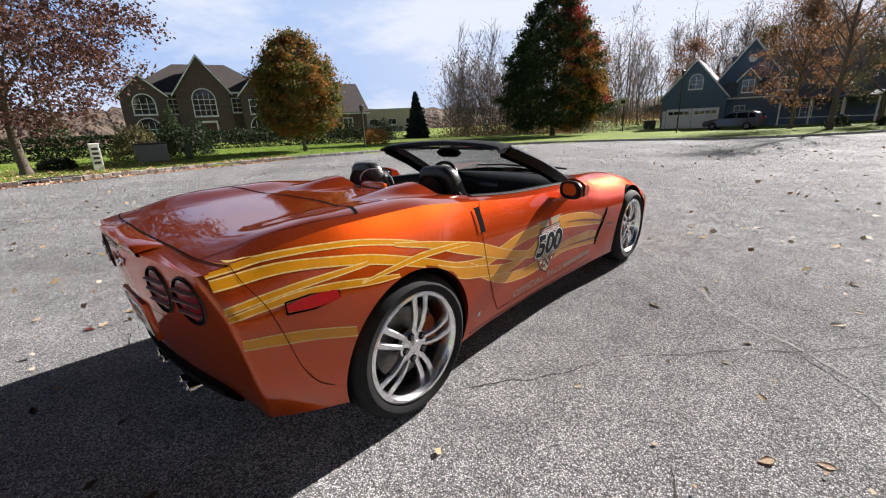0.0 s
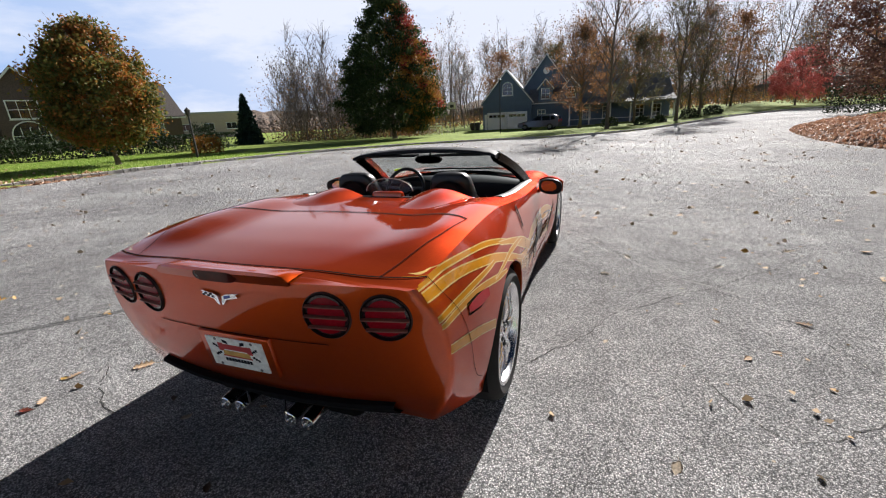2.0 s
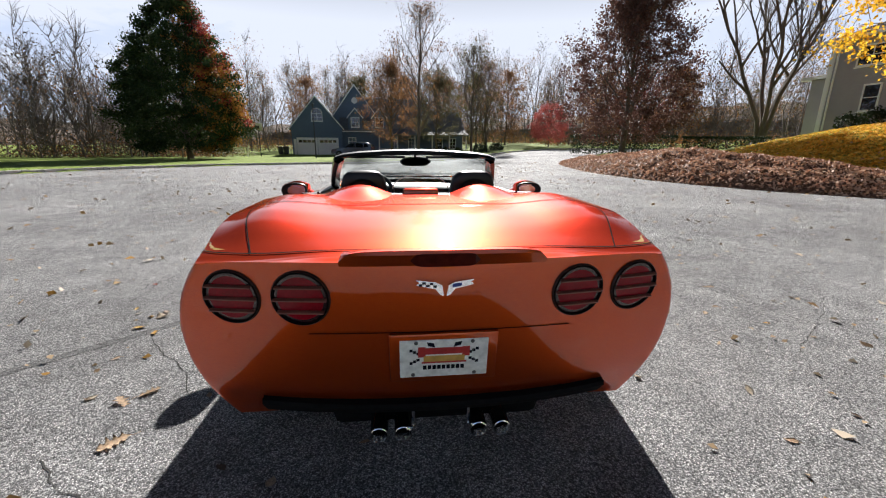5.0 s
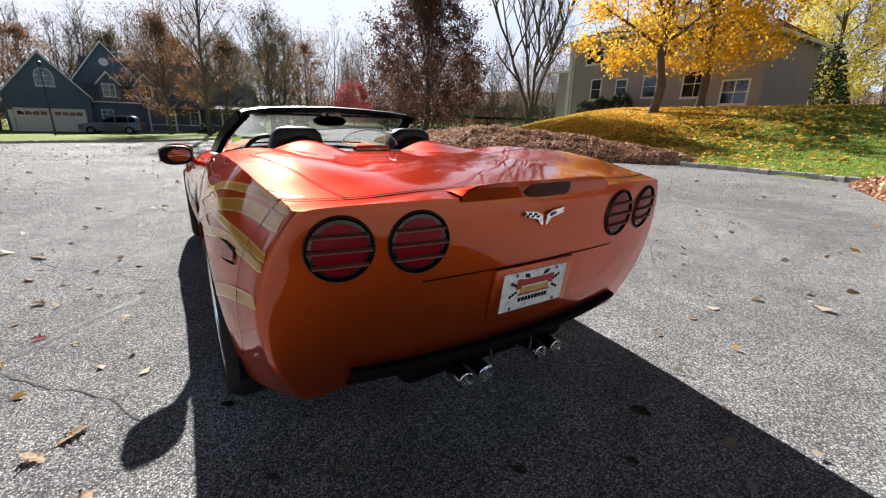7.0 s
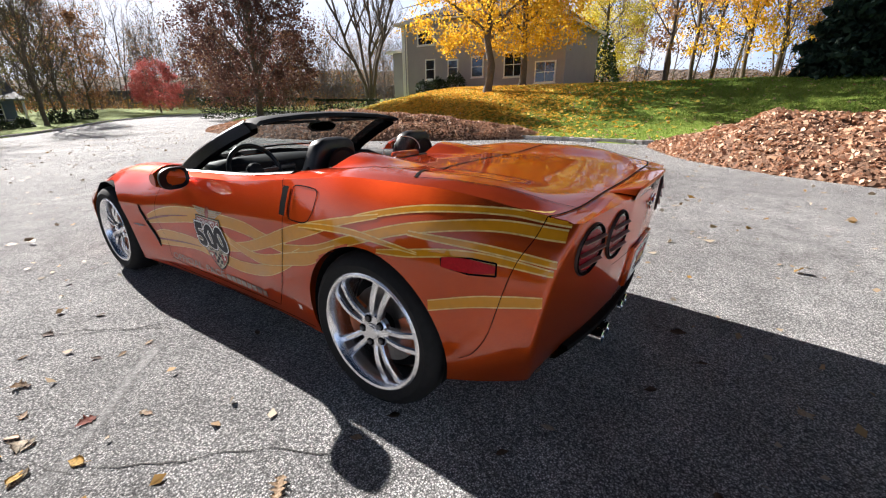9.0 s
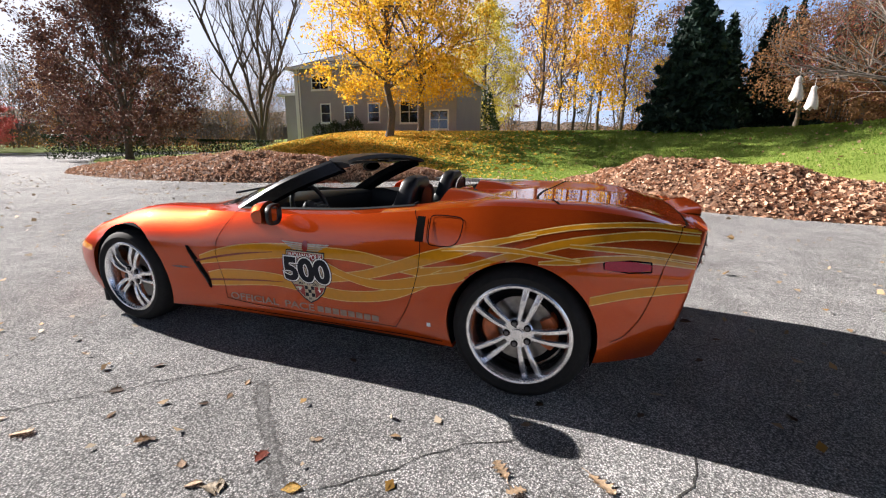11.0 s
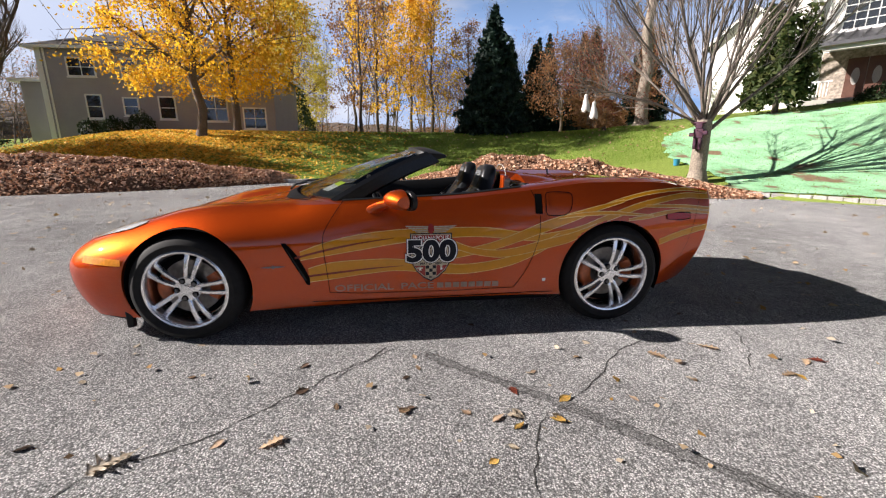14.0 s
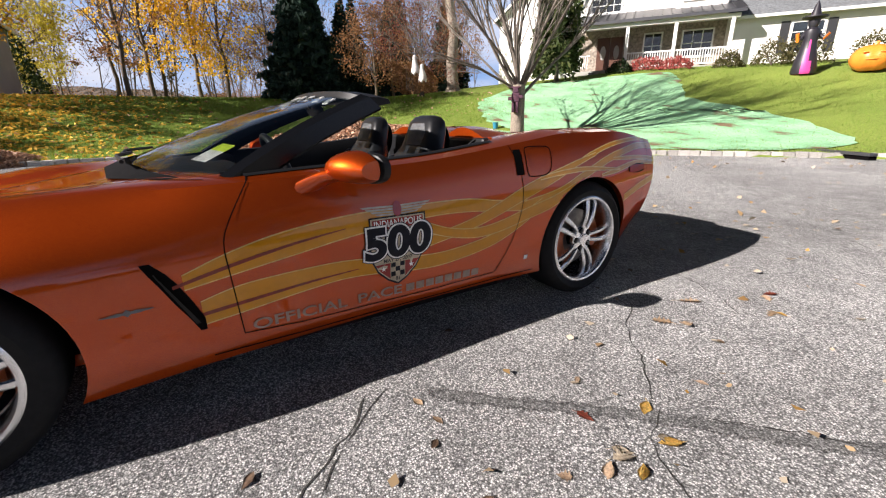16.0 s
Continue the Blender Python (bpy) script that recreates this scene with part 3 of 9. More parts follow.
def crown_points(g, h0, h1, prof, clumps, per, size, side=None, inner=0.45, lumps=0.2):
    """Leaf places in uneven clumps near the outside of a crown."""
    at = spline(prof)
    out = []
    for _ in range(clumps):
        while True:
            t = g.random()
            if g.random() < at(t) / max(0.01, max(p[1] for p in prof)) + 0.08:
                break
        a = g.uniform(0, 2 * math.pi)
        if side is not None:
            a = side[0] + g.gauss(0, side[1])
            if len(side) > 2:
                t = min(1, max(0, g.gauss(side[2], side[3])))
        r = at(t) * (inner + (1 - inner) * g.random() ** 0.5) * g.uniform(1 - lumps, 1 + lumps)
        c = (r * math.cos(a), r * math.sin(a), h0 + (h1 - h0) * t)
        s = size * g.uniform(0.55, 1.3)
        for _ in range(per):
            out.append((c[0] + g.gauss(0, s), c[1] + g.gauss(0, s), max(0.25, c[2] + g.gauss(0, s * 0.7))))
    return out


def tree(label, x, y, h, trunk_h, prof, wood_mat, crowns, seed, r=None, limbs=14, depth=2, lift=0.2, bare=0.0, stems=1, splay=0.25, group="", name="tree", z=None, kids=4, spread=0.6):
    g = random.Random(seed)
    ob = empty(name, pose(x, y, (at_ground(x, y) if z is None else z) - 0.04), label, "tree", group)
    w = Wood()
    br = w if crowns else Wood()
    at = spline(prof)
    r = r or h * 0.018
    for s in range(stems):
        a0 = 2 * math.pi * s / stems + g.uniform(-0.3, 0.3)
        lean = splay if stems > 1 else 0.02
        top = h * (0.94 if stems == 1 else g.uniform(0.78, 0.95))
        pts = [(0.0 if stems == 1 else 0.12 * math.cos(a0), 0.0 if stems == 1 else 0.12 * math.sin(a0), -0.1)]
        for i in range(1, 9):
            t = i / 8
            pts.append((math.cos(a0) * lean * top * t ** 1.2 + g.gauss(0, h * 0.006), math.sin(a0) * lean * top * t ** 1.2 + g.gauss(0, h * 0.006), top * t))
        w.limb(pts, r * (1 if stems == 1 else 0.62), r * 0.12, 9)
        w.limb([(pts[0][0], pts[0][1], -0.1), (pts[0][0], pts[0][1], 0.12), (pts[0][0], pts[0][1], 0.35)], r * 1.5, r * 0.9, 9)
        n = max(3, limbs // stems)
        for k in range(n):
            t = (k + g.random()) / n
            z0 = trunk_h + (top * 0.96 - trunk_h) * t
            u = min(7.999, max(0, z0 / top * 8))
            i = int(u)
            q = np.array(pts[i]) * (1 - u + i) + np.array(pts[i + 1]) * (u - i)
            a = a0 + k * 2.4 + g.uniform(-0.4, 0.4)
            hh = (z0 - trunk_h) / max(0.1, h - trunk_h)
            reach = max(0.5, at(min(1, hh + 0.12)))
            el = 0.35 + lift + 0.6 * hh
            dv = (math.cos(a) * math.cos(el), math.sin(a) * math.cos(el), math.sin(el))
            br.grow(g, q, dv, reach * 0.95, max(0.018, r * 0.42 * (1 - 0.6 * hh)), depth, spread, lift, kids)
    piece("trunk", w.mesh("trunk", wood_mat), ob)
    if br is not w:
        tagged(piece("branchwork", br.mesh("branchwork", wood_mat), ob), kind="stuff")
    for i, (mat, clumps, per, size, leaf, side) in enumerate(crowns):
        pts = crown_points(g, trunk_h * 0.9, h, prof, int(clumps * 1.6), int(per * 1.65), size * 0.82, side)
        if bare and w.tips:
            k = int(len(pts) * bare)
            pts = pts[k:]
            for _ in range(k):
                tp = w.tips[g.randrange(len(w.tips))]
                pts.append((tp[0] + g.gauss(0, 0.22), tp[1] + g.gauss(0, 0.22), tp[2] + g.gauss(0, 0.22)))
        v, f = leaf_cloud(pts, leaf * 0.6, seed * 7 + i)
        piece("crown", cloud_mesh("crown", v, f, M[mat]), ob)
    return ob


OVAL = [(0, 0.35), (0.25, 0.9), (0.5, 1.0), (0.75, 0.72), (1, 0.12)]


def scaled(prof, k):
    return [(t, v * k) for t, v in prof]


CONE = [(0, 0.75), (0.15, 1.0), (0.45, 0.72), (0.75, 0.36), (1, 0.04)]
tree("broad street tree with thinning purple-brown leaves", -19.2, -1.6, 9.5, 1.7, scaled(OVAL, 4.2), M["bark"], [("lv_purple", 480, 40, 0.40, 0.135, None)], 11, limbs=26, bare=0.4)
tree("small maple turning green, orange and red", -18.8, 9.3, 5.8, 1.1, scaled([(0, 0.5), (0.2, 0.95), (0.5, 1.0), (0.8, 0.62), (1, 0.1)], 1.95), M["bark"],
     [("lv_green_red", 270, 56, 0.27, 0.14, None), ("lv_orange", 45, 40, 0.25, 0.13, None)], 12, r=0.1)
tree("large dark green maple with red and orange leaves", -17.4, 34.0, 13.4, 1.0, scaled([(0, 0.75), (0.12, 1.0), (0.35, 0.92), (0.65, 0.58), (0.85, 0.3), (1, 0.06)], 4.6), M["bark"],
     [("lv_dark", 420, 70, 0.36, 0.19, None), ("lv_red", 75, 46, 0.36, 0.17, (0.35, 0.5, 0.72, 0.2)), ("lv_orange", 75, 44, 0.36, 0.17, (-0.1, 0.45, 0.3, 0.2))], 13)
tree("tall pear tree with sparse purple-brown leaves", 18.2, 29.6, 14.2, 1.2, scaled([(0, 0.55), (0.15, 0.95), (0.35, 1.0), (0.65, 0.66), (1, 0.06)], 4.9), M["bark"],
     [("lv_purple", 460, 36, 0.38, 0.18, None)], 14, limbs=30, lift=0.45, bare=0.4, depth=3)
tree("bare tree of several slanting stems", 26.0, 24.9, 14.5, 3.0, scaled(OVAL, 4.6), M["bark"], [], 15, r=0.27, stems=5, splay=0.42, limbs=30, lift=0.5, depth=3)
tree("small crimson ornamental maple", 20.5, 53.0, 5.6, 0.9, scaled([(0, 0.7), (0.4, 1.0), (0.75, 0.8), (1, 0.25)], 2.6), M["bark"], [("lv_crimson", 150, 40, 0.28, 0.13, None)], 16, r=0.09)
tree("golden yellow maple above the lawn", 20.2, 9.9, 11.8, 2.3, scaled([(0, 0.6), (0.2, 1.0), (0.55, 0.95), (0.85, 0.55), (1, 0.15)], 4.3), M["bark"],
     [("lv_yellow", 230, 36, 0.38, 0.155, None)], 17, r=0.24, limbs=20, bare=0.25, group="yellow maples")
tree("golden yellow maple above the lawn", 22.9, 9.0, 11.2, 2.4, scaled([(0, 0.6), (0.2, 1.0), (0.55, 0.95), (0.85, 0.55), (1, 0.15)], 4.2), M["bark"],
     [("lv_yellow", 190, 36, 0.38, 0.155, None)], 18, r=0.22, limbs=20, bare=0.25, group="yellow maples")
tree("pale yellow willow at the garden's far end", 44.5, 10.2, 13.5, 1.0, scaled([(0, 0.7), (0.3, 0.9), (0.7, 0.8), (1, 0.2)], 4.2), M["bark"], [("lv_willow", 240, 36, 0.5, 0.18, None)], 19, r=0.22, bare=0.3)
for i, (tx, ty, th, mat) in enumerate([(33.5, 1.2, 13.0, "lv_yellow"), (36, -1.8, 12.0, "lv_yellow"), (31.0, 2.4, 12.5, "lv_brown"), (39, 3.5, 12, "lv_brown"), (35, -3.6, 12.5, "lv_yellow"), (42, 0.5, 13, "lv_olive")]):
    tree("slim tree with thin autumn leaves", tx, ty, th, 2.0, scaled([(0, 0.6), (0.3, 1), (0.7, 0.7), (1, 0.1)], 3.0), M["bark"], [(mat, 80 if mat == "lv_yellow" else 30, 28, 0.42, 0.19, None)], 30 + i, r=0.15, limbs=14, lift=0.5, bare=0.4, group="trees behind the lawn")
# bare and half-bare trees in front of the blue house
for i, (tx, ty, th, mat, cl) in enumerate([(1.8, 36.0, 13.5, "lv_brown", 26), (8.0, 43.0, 11.0, "lv_olive", 26), (11.5, 52.0, 10.5, "lv_brown", 34), (-0.8, 45.0, 9.5, "lv_brown", 130), (4.8, 50.5, 8.5, "lv_olive", 110)]):
    tree("mostly bare street tree with a few brown leaves", tx, ty, th, 2.0, scaled(OVAL, 3.6), M["bark"], [(mat, cl, 30, 0.45, 0.15, None)], 50 + i, r=0.17, limbs=22, lift=0.4, bare=0.5, depth=3, group="street trees by the blue house")


def conifer(label, x, y, h, rad, seed, mat="lv_spruce", needle=0.17, tiers=24, droop=0.25, z=None, group=""):
    g = random.Random(seed)
    ob = empty("conifer", pose(x, y, (at_ground(x, y) if z is None else z) - 0.04), label, "tree", group)
    w = Wood()
    w.limb([(0, 0, -0.1), (0, 0, h * 0.5), (0, 0, h)], h * 0.017, 0.015, 7)
    pts = []
    for k in range(tiers):
        t = k / (tiers - 1)
        z0 = h * (0.05 + 0.93 * t)
        rr = rad * (1 - t) ** 0.85 * g.uniform(0.86, 1.08) + 0.06
        n = max(5, int(13 * (1 - t * 0.6)))
        for j in range(n):
            a = 2 * math.pi * (j + g.random()) / n
            ln = rr * g.uniform(0.75, 1.1)
            end = np.array([math.cos(a) * ln, math.sin(a) * ln, z0 - droop * ln * 0.6])
            w.limb([(0, 0, z0), (end[0] * 0.5, end[1] * 0.5, z0 - droop * ln * 0.45), tuple(end)], 0.02 * (1.4 - t), 0.006, 3)
            m = int(13 + 46 * ln)
            for _ in range(m):
                u = g.random() ** 0.7
                s = 0.06 + 0.16 * ln * (1 - u * 0.5)
                pts.append((end[0] * u + g.gauss(0, s * 0.6), end[1] * u + g.gauss(0, s * 0.6), z0 - droop * ln * 0.6 * u ** 0.8 + g.gauss(0, 0.06)))
    piece("trunk", w.mesh("trunk", M["bark"]), ob)
    v, f = leaf_cloud(pts, needle, seed, stretch=2.2)
    piece("crown", cloud_mesh("crown", v, f, M[mat]), ob)
    return ob


conifer("dense dark blue-green spruce on the lawn", 21.5, -5.9, 6.9, 2.3, 61)
conifer("dark spruce behind the lawn", 31, -9.5, 7.2, 1.8, 62, group="far spruces")
conifer("dark spruce behind the lawn", 34, -12.5, 7.4, 1.8, 63, group="far spruces")
conifer("dark spruce behind the lawn", 33, -16.5, 8.0, 2.0, 64, group="far spruces")
for i, (cx, cy, ch, cr) in enumerate([(41, -11.0, 8.6, 2.1), (39, -14.6, 9.0, 2.1), (37, -19.5, 9.5, 2.2), (30, -20.5, 8.0, 2.0), (44, -17.5, 10.5, 2.4)]):
    conifer("dark spruce behind the lawn", cx, cy, ch, cr, 660 + i, group="far spruces")
for i, (tx, ty, th, mat) in enumerate([(27.0, -12.4, 5.6, "lv_brown"), (29.5, -15.0, 7.5, "lv_brown"), (26.5, -18.5, 6.5, "lv_brown"), (33, -6.5, 9.0, "lv_brown")]):
    tree("brown-leaved tree at the garden's back", tx, ty, th, 1.2, scaled(OVAL, 2.6), M["bark"], [(mat, 60, 28, 0.42, 0.14, None)], 670 + i, r=0.12, limbs=14, bare=0.35, group="trees behind the garden")
conifer("small dark conifer by the woods", -32, 30.5, 5.2, 1.4, 65, z=-0.6)


def shrub(label, x, y, rx, ry, h, mat, seed, leaf=0.07, n=1500, name="shrub", z=None, group="", stems=True):
    g = random.Random(seed)
    ob = empty(name, pose(x, y, (at_ground(x, y) if z is None else z) - 0.03), label, "shrub", group)
    w = Wood()
    for k in range(9):
        a = g.uniform(0, 6.28)
        w.limb([(0, 0, 0), (math.cos(a) * rx * 0.35, math.sin(a) * ry * 0.35, h * 0.5), (math.cos(a) * rx * 0.6, math.sin(a) * ry * 0.6, h * 0.8)], 0.02, 0.006, 3)
    tagged(piece("branchwork", w.mesh("branchwork", M["bark"]), ob), kind="stuff")
    pts = []
    for _ in range(n):
        a, u = g.uniform(0, 6.28), g.random()
        el = math.asin(u)
        k = g.uniform(0.72, 1.03) * (1 + 0.10 * math.sin(3 * a + seed) + 0.08 * math.sin(5 * el + seed))
        pts.append((math.cos(a) * math.cos(el) * rx * k, math.sin(a) * math.cos(el) * ry * k, max(0.03, math.sin(el) * h * k)))
    v, f = leaf_cloud(pts, leaf, seed)
    piece("foliage", cloud_mesh("foliage", v, f, M[mat]), ob)
    return ob


def hedge(label, x0, y0, x1, y1, w, h, mat, seed, z=None):
    g = random.Random(seed)
    L = math.hypot(x1 - x0, y1 - y0)
    cx, cy = (x0 + x1) / 2, (y0 + y1) / 2
    ob = empty("hedge", pose(cx, cy, (at_ground(cx, cy) if z is None else z) - 0.05, 0, 0, math.degrees(math.atan2(y1 - y0, x1 - x0))), label, "hedge")
    wd = Wood()
    for k in range(int(L * 2)):
        xx = -L / 2 + (k + 0.5) / (L * 2) * L
        wd.limb([(xx, 0, 0), (xx + 0.05, 0, h * 0.5), (xx, 0.05, h * 0.9)], 0.03, 0.008, 3)
    tagged(piece("branchwork", wd.mesh("branchwork", M["bark"]), ob), kind="stuff")
    pts = []
    for _ in range(int(260 * L * (h + w))):
        pts.append((g.uniform(-L / 2, L / 2), g.choice((-1, 1)) * w / 2 * g.uniform(0.6, 1.05) if g.random() < 0.6 else g.uniform(-w / 2, w / 2), h * (g.random() if g.random() < 0.55 else g.uniform(0.9, 1.04))))
    v, f = leaf_cloud(pts, 0.08, seed)
    piece("foliage", cloud_mesh("foliage", v, f, M[mat]), ob)
    return ob


# round the brick house
shrub("rounded dry olive bush beside the street", -22.5, 2.6, 1.15, 1.15, 1.55, "lv_olive", 71, n=2600)
shrub("rounded dark bush beside the street", -22.8, 4.9, 1.25, 1.2, 1.5, "lv_bush", 72, n=2600)
shrub("small ochre bush by the driveway", -21.6, 16.4, 0.95, 0.95, 1.1, "lv_orange", 73, n=1500)
shrub("low dark shrub beside the street", -21, -0.6, 1.5, 0.6, 0.5, "lv_bush", 74)
for i, (sx, sy) in enumerate([(-36, 13), (-38, 16), (-40, 11), (-37.5, 20), (-36, 24), (-34, 27), (-41, 6)]):
    shrub("dark evergreen shrub along the house front", sx, sy, 1.4, 1.3, 1.5 + 0.3 * (i % 3), "lv_bush", 80 + i, 0.1, 1500, group="shrubs by the brick house")
hedge("low dark foundation planting before the brick house", -30.5, -7.0, -29.0, 9.0, 3.0, 1.15, "lv_bush", 111)
hedge("low dark foundation planting before the brick house", -29.0, 9.5, -25.0, 21.5, 2.4, 1.05, "lv_bush", 112)
for i, (sx, sy, rr, hh) in enumerate([(-31.5, 0.5, 1.0, 3.0), (-31.0, 6.5, 0.8, 2.7), (-33.0, -4.5, 1.3, 2.2), (-28.5, 15.5, 0.9, 2.0)]):
    shrub("tall dark clipped evergreen before the brick house", sx, sy, rr, rr, hh, "lv_dark", 113 + i, 0.09, 1500, group="evergreens by the brick house")
for i, (sx, sy, rr) in enumerate([(5.0, 41, 0.8), (6.5, 42.5, 0.7), (9.5, 45.5, 1.0), (2.2, 44, 0.9), (12.0, 47.6, 0.9)]):
    shrub("small dark clipped bush at the road's edge", sx, sy, rr, rr, rr * 1.05, "lv_bush", 95 + i, 0.09, 900, group="bushes by the blue house")
# by the grey house
hedge("clipped dark green hedge by the grey house", 20.5, 25.5, 25.0, 23.0, 1.1, 0.9, "lv_bush", 101)
hedge("long dark hedge behind the pear tree", 15.5, 33.5, 24.0, 31.5, 2.0, 1.6, "lv_bush", 102)
for i, (sx, sy) in enumerate([(25.6, 18.6), (25.6, 17.2), (25.6, 15.6)]):
    shrub("round dark bush against the grey house", sx, sy, 0.75, 0.75, 1.0 + 0.2 * (i == 2), "lv_bush", 105 + i, 0.08, 900, group="bushes by the grey house")
shrub("tall green holly by the grey house's end", 40, 9.6, 2.2, 2.2, 4.4, "lv_dark", 109, 0.14, 2600)


def woods(label, arc, near, far, n, h0, h1, seed, mats, leaves, z=None):
    """Far woods: many thin bare trees, with what leaves are left, as one mass."""
    g = random.Random(seed)
    w = Wood()
    pts = {m: [] for m in sorted(set(mats))}
    for _ in range(n):
        a, d = radians(g.uniform(*arc)), g.uniform(near, far)
        x, y = d * math.sin(a), d * math.cos(a)
        h = g.uniform(h0, h1)
        base = (at_ground(x, y) if z is None else z) - 0.3
        top = np.array([x + g.gauss(0, h * 0.05), y + g.gauss(0, h * 0.05), base + h])
        p0 = np.array([x, y, base])
        kink = np.array([g.gauss(0, h * 0.045), g.gauss(0, h * 0.045), 0])
        w.limb([p0, p0 * 0.6 + top * 0.4 + kink, p0 * 0.25 + top * 0.75 - kink * 0.4, top], h * 0.0075, 0.015, 4)
        for k in range(15):
            t = g.uniform(0.12, 0.97)
            q = p0 * (1 - t) + top * t
            aa = g.uniform(0, 6.28)
            ln = h * 0.30 * (1.1 - t) + 0.7
            e = q + np.array([math.cos(aa) * ln * 0.6, math.sin(aa) * ln * 0.6, ln * g.uniform(0.6, 1.1)])
            w.limb([q, (q + e) / 2 + np.array([0, 0, -0.1 * ln]), e], 0.045, 0.012, 3)
            for _k in range(6):
                u = g.uniform(0.3, 1)
                s = q * (1 - u) + e * u
                w.limb([s, s + np.array([g.gauss(0, 0.5), g.gauss(0, 0.5), g.uniform(0.3, 1.3)])], 0.018, 0.007, 3)
            if g.random() < leaves:
                m = g.choice(mats)
                pts[m] += [tuple(e + np.array([g.gauss(0, 0.9), g.gauss(0, 0.9), g.gauss(0, 0.9)])) for _k in range(64)]
        if g.random() < 0.8:
            m = g.choice(mats)
            pts[m] += [(x + g.gauss(0, 1.5), y + g.gauss(0, 1.5), base + abs(g.gauss(0, 1.1)) + 0.2) for _k in range(190)]
    me = w.mesh("woods", M["bark_far"])
    tagged(new("woods", me), label, "woods", kind="stuff")
    for m in pts:
        if pts[m]:
            v, f = leaf_cloud(pts[m], 0.12, seed + len(m))
            tagged(new("undergrowth", cloud_mesh("undergrowth", v, f, M[m])), "brown and olive undergrowth and last leaves of the far woods", "undergrowth", kind="stuff")


for i, (ta, td, th, mat) in enumerate([(7, 74, 12, "lv_brown"), (11, 66, 11, "lv_olive"), (15, 70, 12, "lv_brown"), (28, 66, 10.5, "lv_brown"), (32, 62, 9.5, "lv_maroon"), (36, 68, 11, "lv_brown"), (1, 80, 14, "lv_brown"), (-5, 78, 13.5, "lv_olive"), (-12, 76, 12.5, "lv_brown")]):
    tx, ty = td * math.sin(radians(ta)), td * math.cos(radians(ta))
    tree("round-crowned tree with thin brown leaves beyond the road", tx, ty, th, 1.0, scaled(OVAL, 3.9), M["bark"], [(mat, 85, 28, 0.55, 0.22, None)], 700 + i, r=0.16, limbs=18, lift=0.35, bare=0.4, group="far round trees")
woods("bare grey woods behind the street", (-42, -22), 44, 74, 105, 6, 12, 201, ["lv_brown", "lv_thicket", "lv_thicket"], 0.12)
woods("bare grey woods behind the blue house", (-22, 22), 72, 118, 170, 12, 20, 202, ["lv_brown", "lv_olive", "lv_orange"], 0.2)
woods("bare woods with brown leaves beyond the road", (20, 62), 62, 95, 105, 8, 14, 203, ["lv_brown", "lv_olive", "lv_orange"], 0.3)
woods("bare trees behind the lawn", (72, 128), 56, 82, 85, 10, 17, 204, ["lv_brown", "lv_orange", "lv_olive"], 0.2)
# ---- houses ----
def window(house, x, z, w, h, y=0.0, arch=False, nx=2, nz=3, frame=0.09, mat="white_paint", back=False):
    """A framed window with glazing bars, its pane and its sill; the facade looks to -y."""
    bm = bmesh.new()
    o = y - 0.05
    e = frame
    inner = [(x - w / 2, z), (x + w / 2, z), (x + w / 2, z + h)]
    outer = [(x - w / 2 - e, z - e), (x + w / 2 + e, z - e), (x + w / 2 + e, z + h + (0 if arch else e))]
    if arch:
        for k in range(1, 12):
            c, d = math.cos(math.pi * k / 12), math.sin(math.pi * k / 12)
            inner.append((x + w / 2 * c, z + h + w / 2 * d))
            outer.append((x + (w / 2 + e) * c, z + h + (w / 2 + e) * d))
    inner.append((x - w / 2, z + h))
    outer.append((x - w / 2 - e, z + h + (0 if arch else e)))
    V = [[bm.verts.new((px, yy, pz)) for px, pz in ps] for ps, yy in ((outer, o), (inner, o), (inner, y + 0.02), (outer, y + 0.02))]
    n = len(inner)
    for p, q in zip(V, V[1:] + V[:1]):
        for k in range(n):
            bm.faces.new((p[k], p[(k + 1) % n], q[(k + 1) % n], q[k]))
    bmesh.ops.recalc_face_normals(bm, faces=bm.faces[:])
    b = 0.022
    ob = part("window", bm, M[mat], house)
    for i in range(1, nx):
        xx = x - w / 2 + w * i / nx
        part("glazing_bar", boxed(xx - b, xx + b, o + 0.015, y, z, z + h + (w * 0.3 if arch else 0)), M[mat], ob)
    for i in range(1, nz + (1 if arch else 0)):
        zz = z + h * i / nz
        part("glazing_bar", boxed(x - w / 2, x + w / 2, o + 0.017, y - 0.002, zz - b, zz + b), M[mat], ob)
    bm = bmesh.new()
    pts = [(x - w / 2, y - 0.016, z), (x + w / 2, y - 0.016, z), (x + w / 2, y - 0.016, z + h)]
    if arch:
        pts += [(x + w / 2 * math.cos(math.pi * k / 12), y - 0.016, z + h + w / 2 * math.sin(math.pi * k / 12)) for k in range(1, 12)]
    pts += [(x - w / 2, y - 0.016, z + h)]
    poly(bm, pts, (0, 0.012, 0))
    part("pane", bm, M["window"], ob, "dark reflecting window pane")
    part("sill", boxed(x - w / 2 - frame - 0.04, x + w / 2 + frame + 0.04, y - 0.1, y + 0.02, z - frame - 0.06, z - frame, 0.008), M[mat], ob)
    return ob


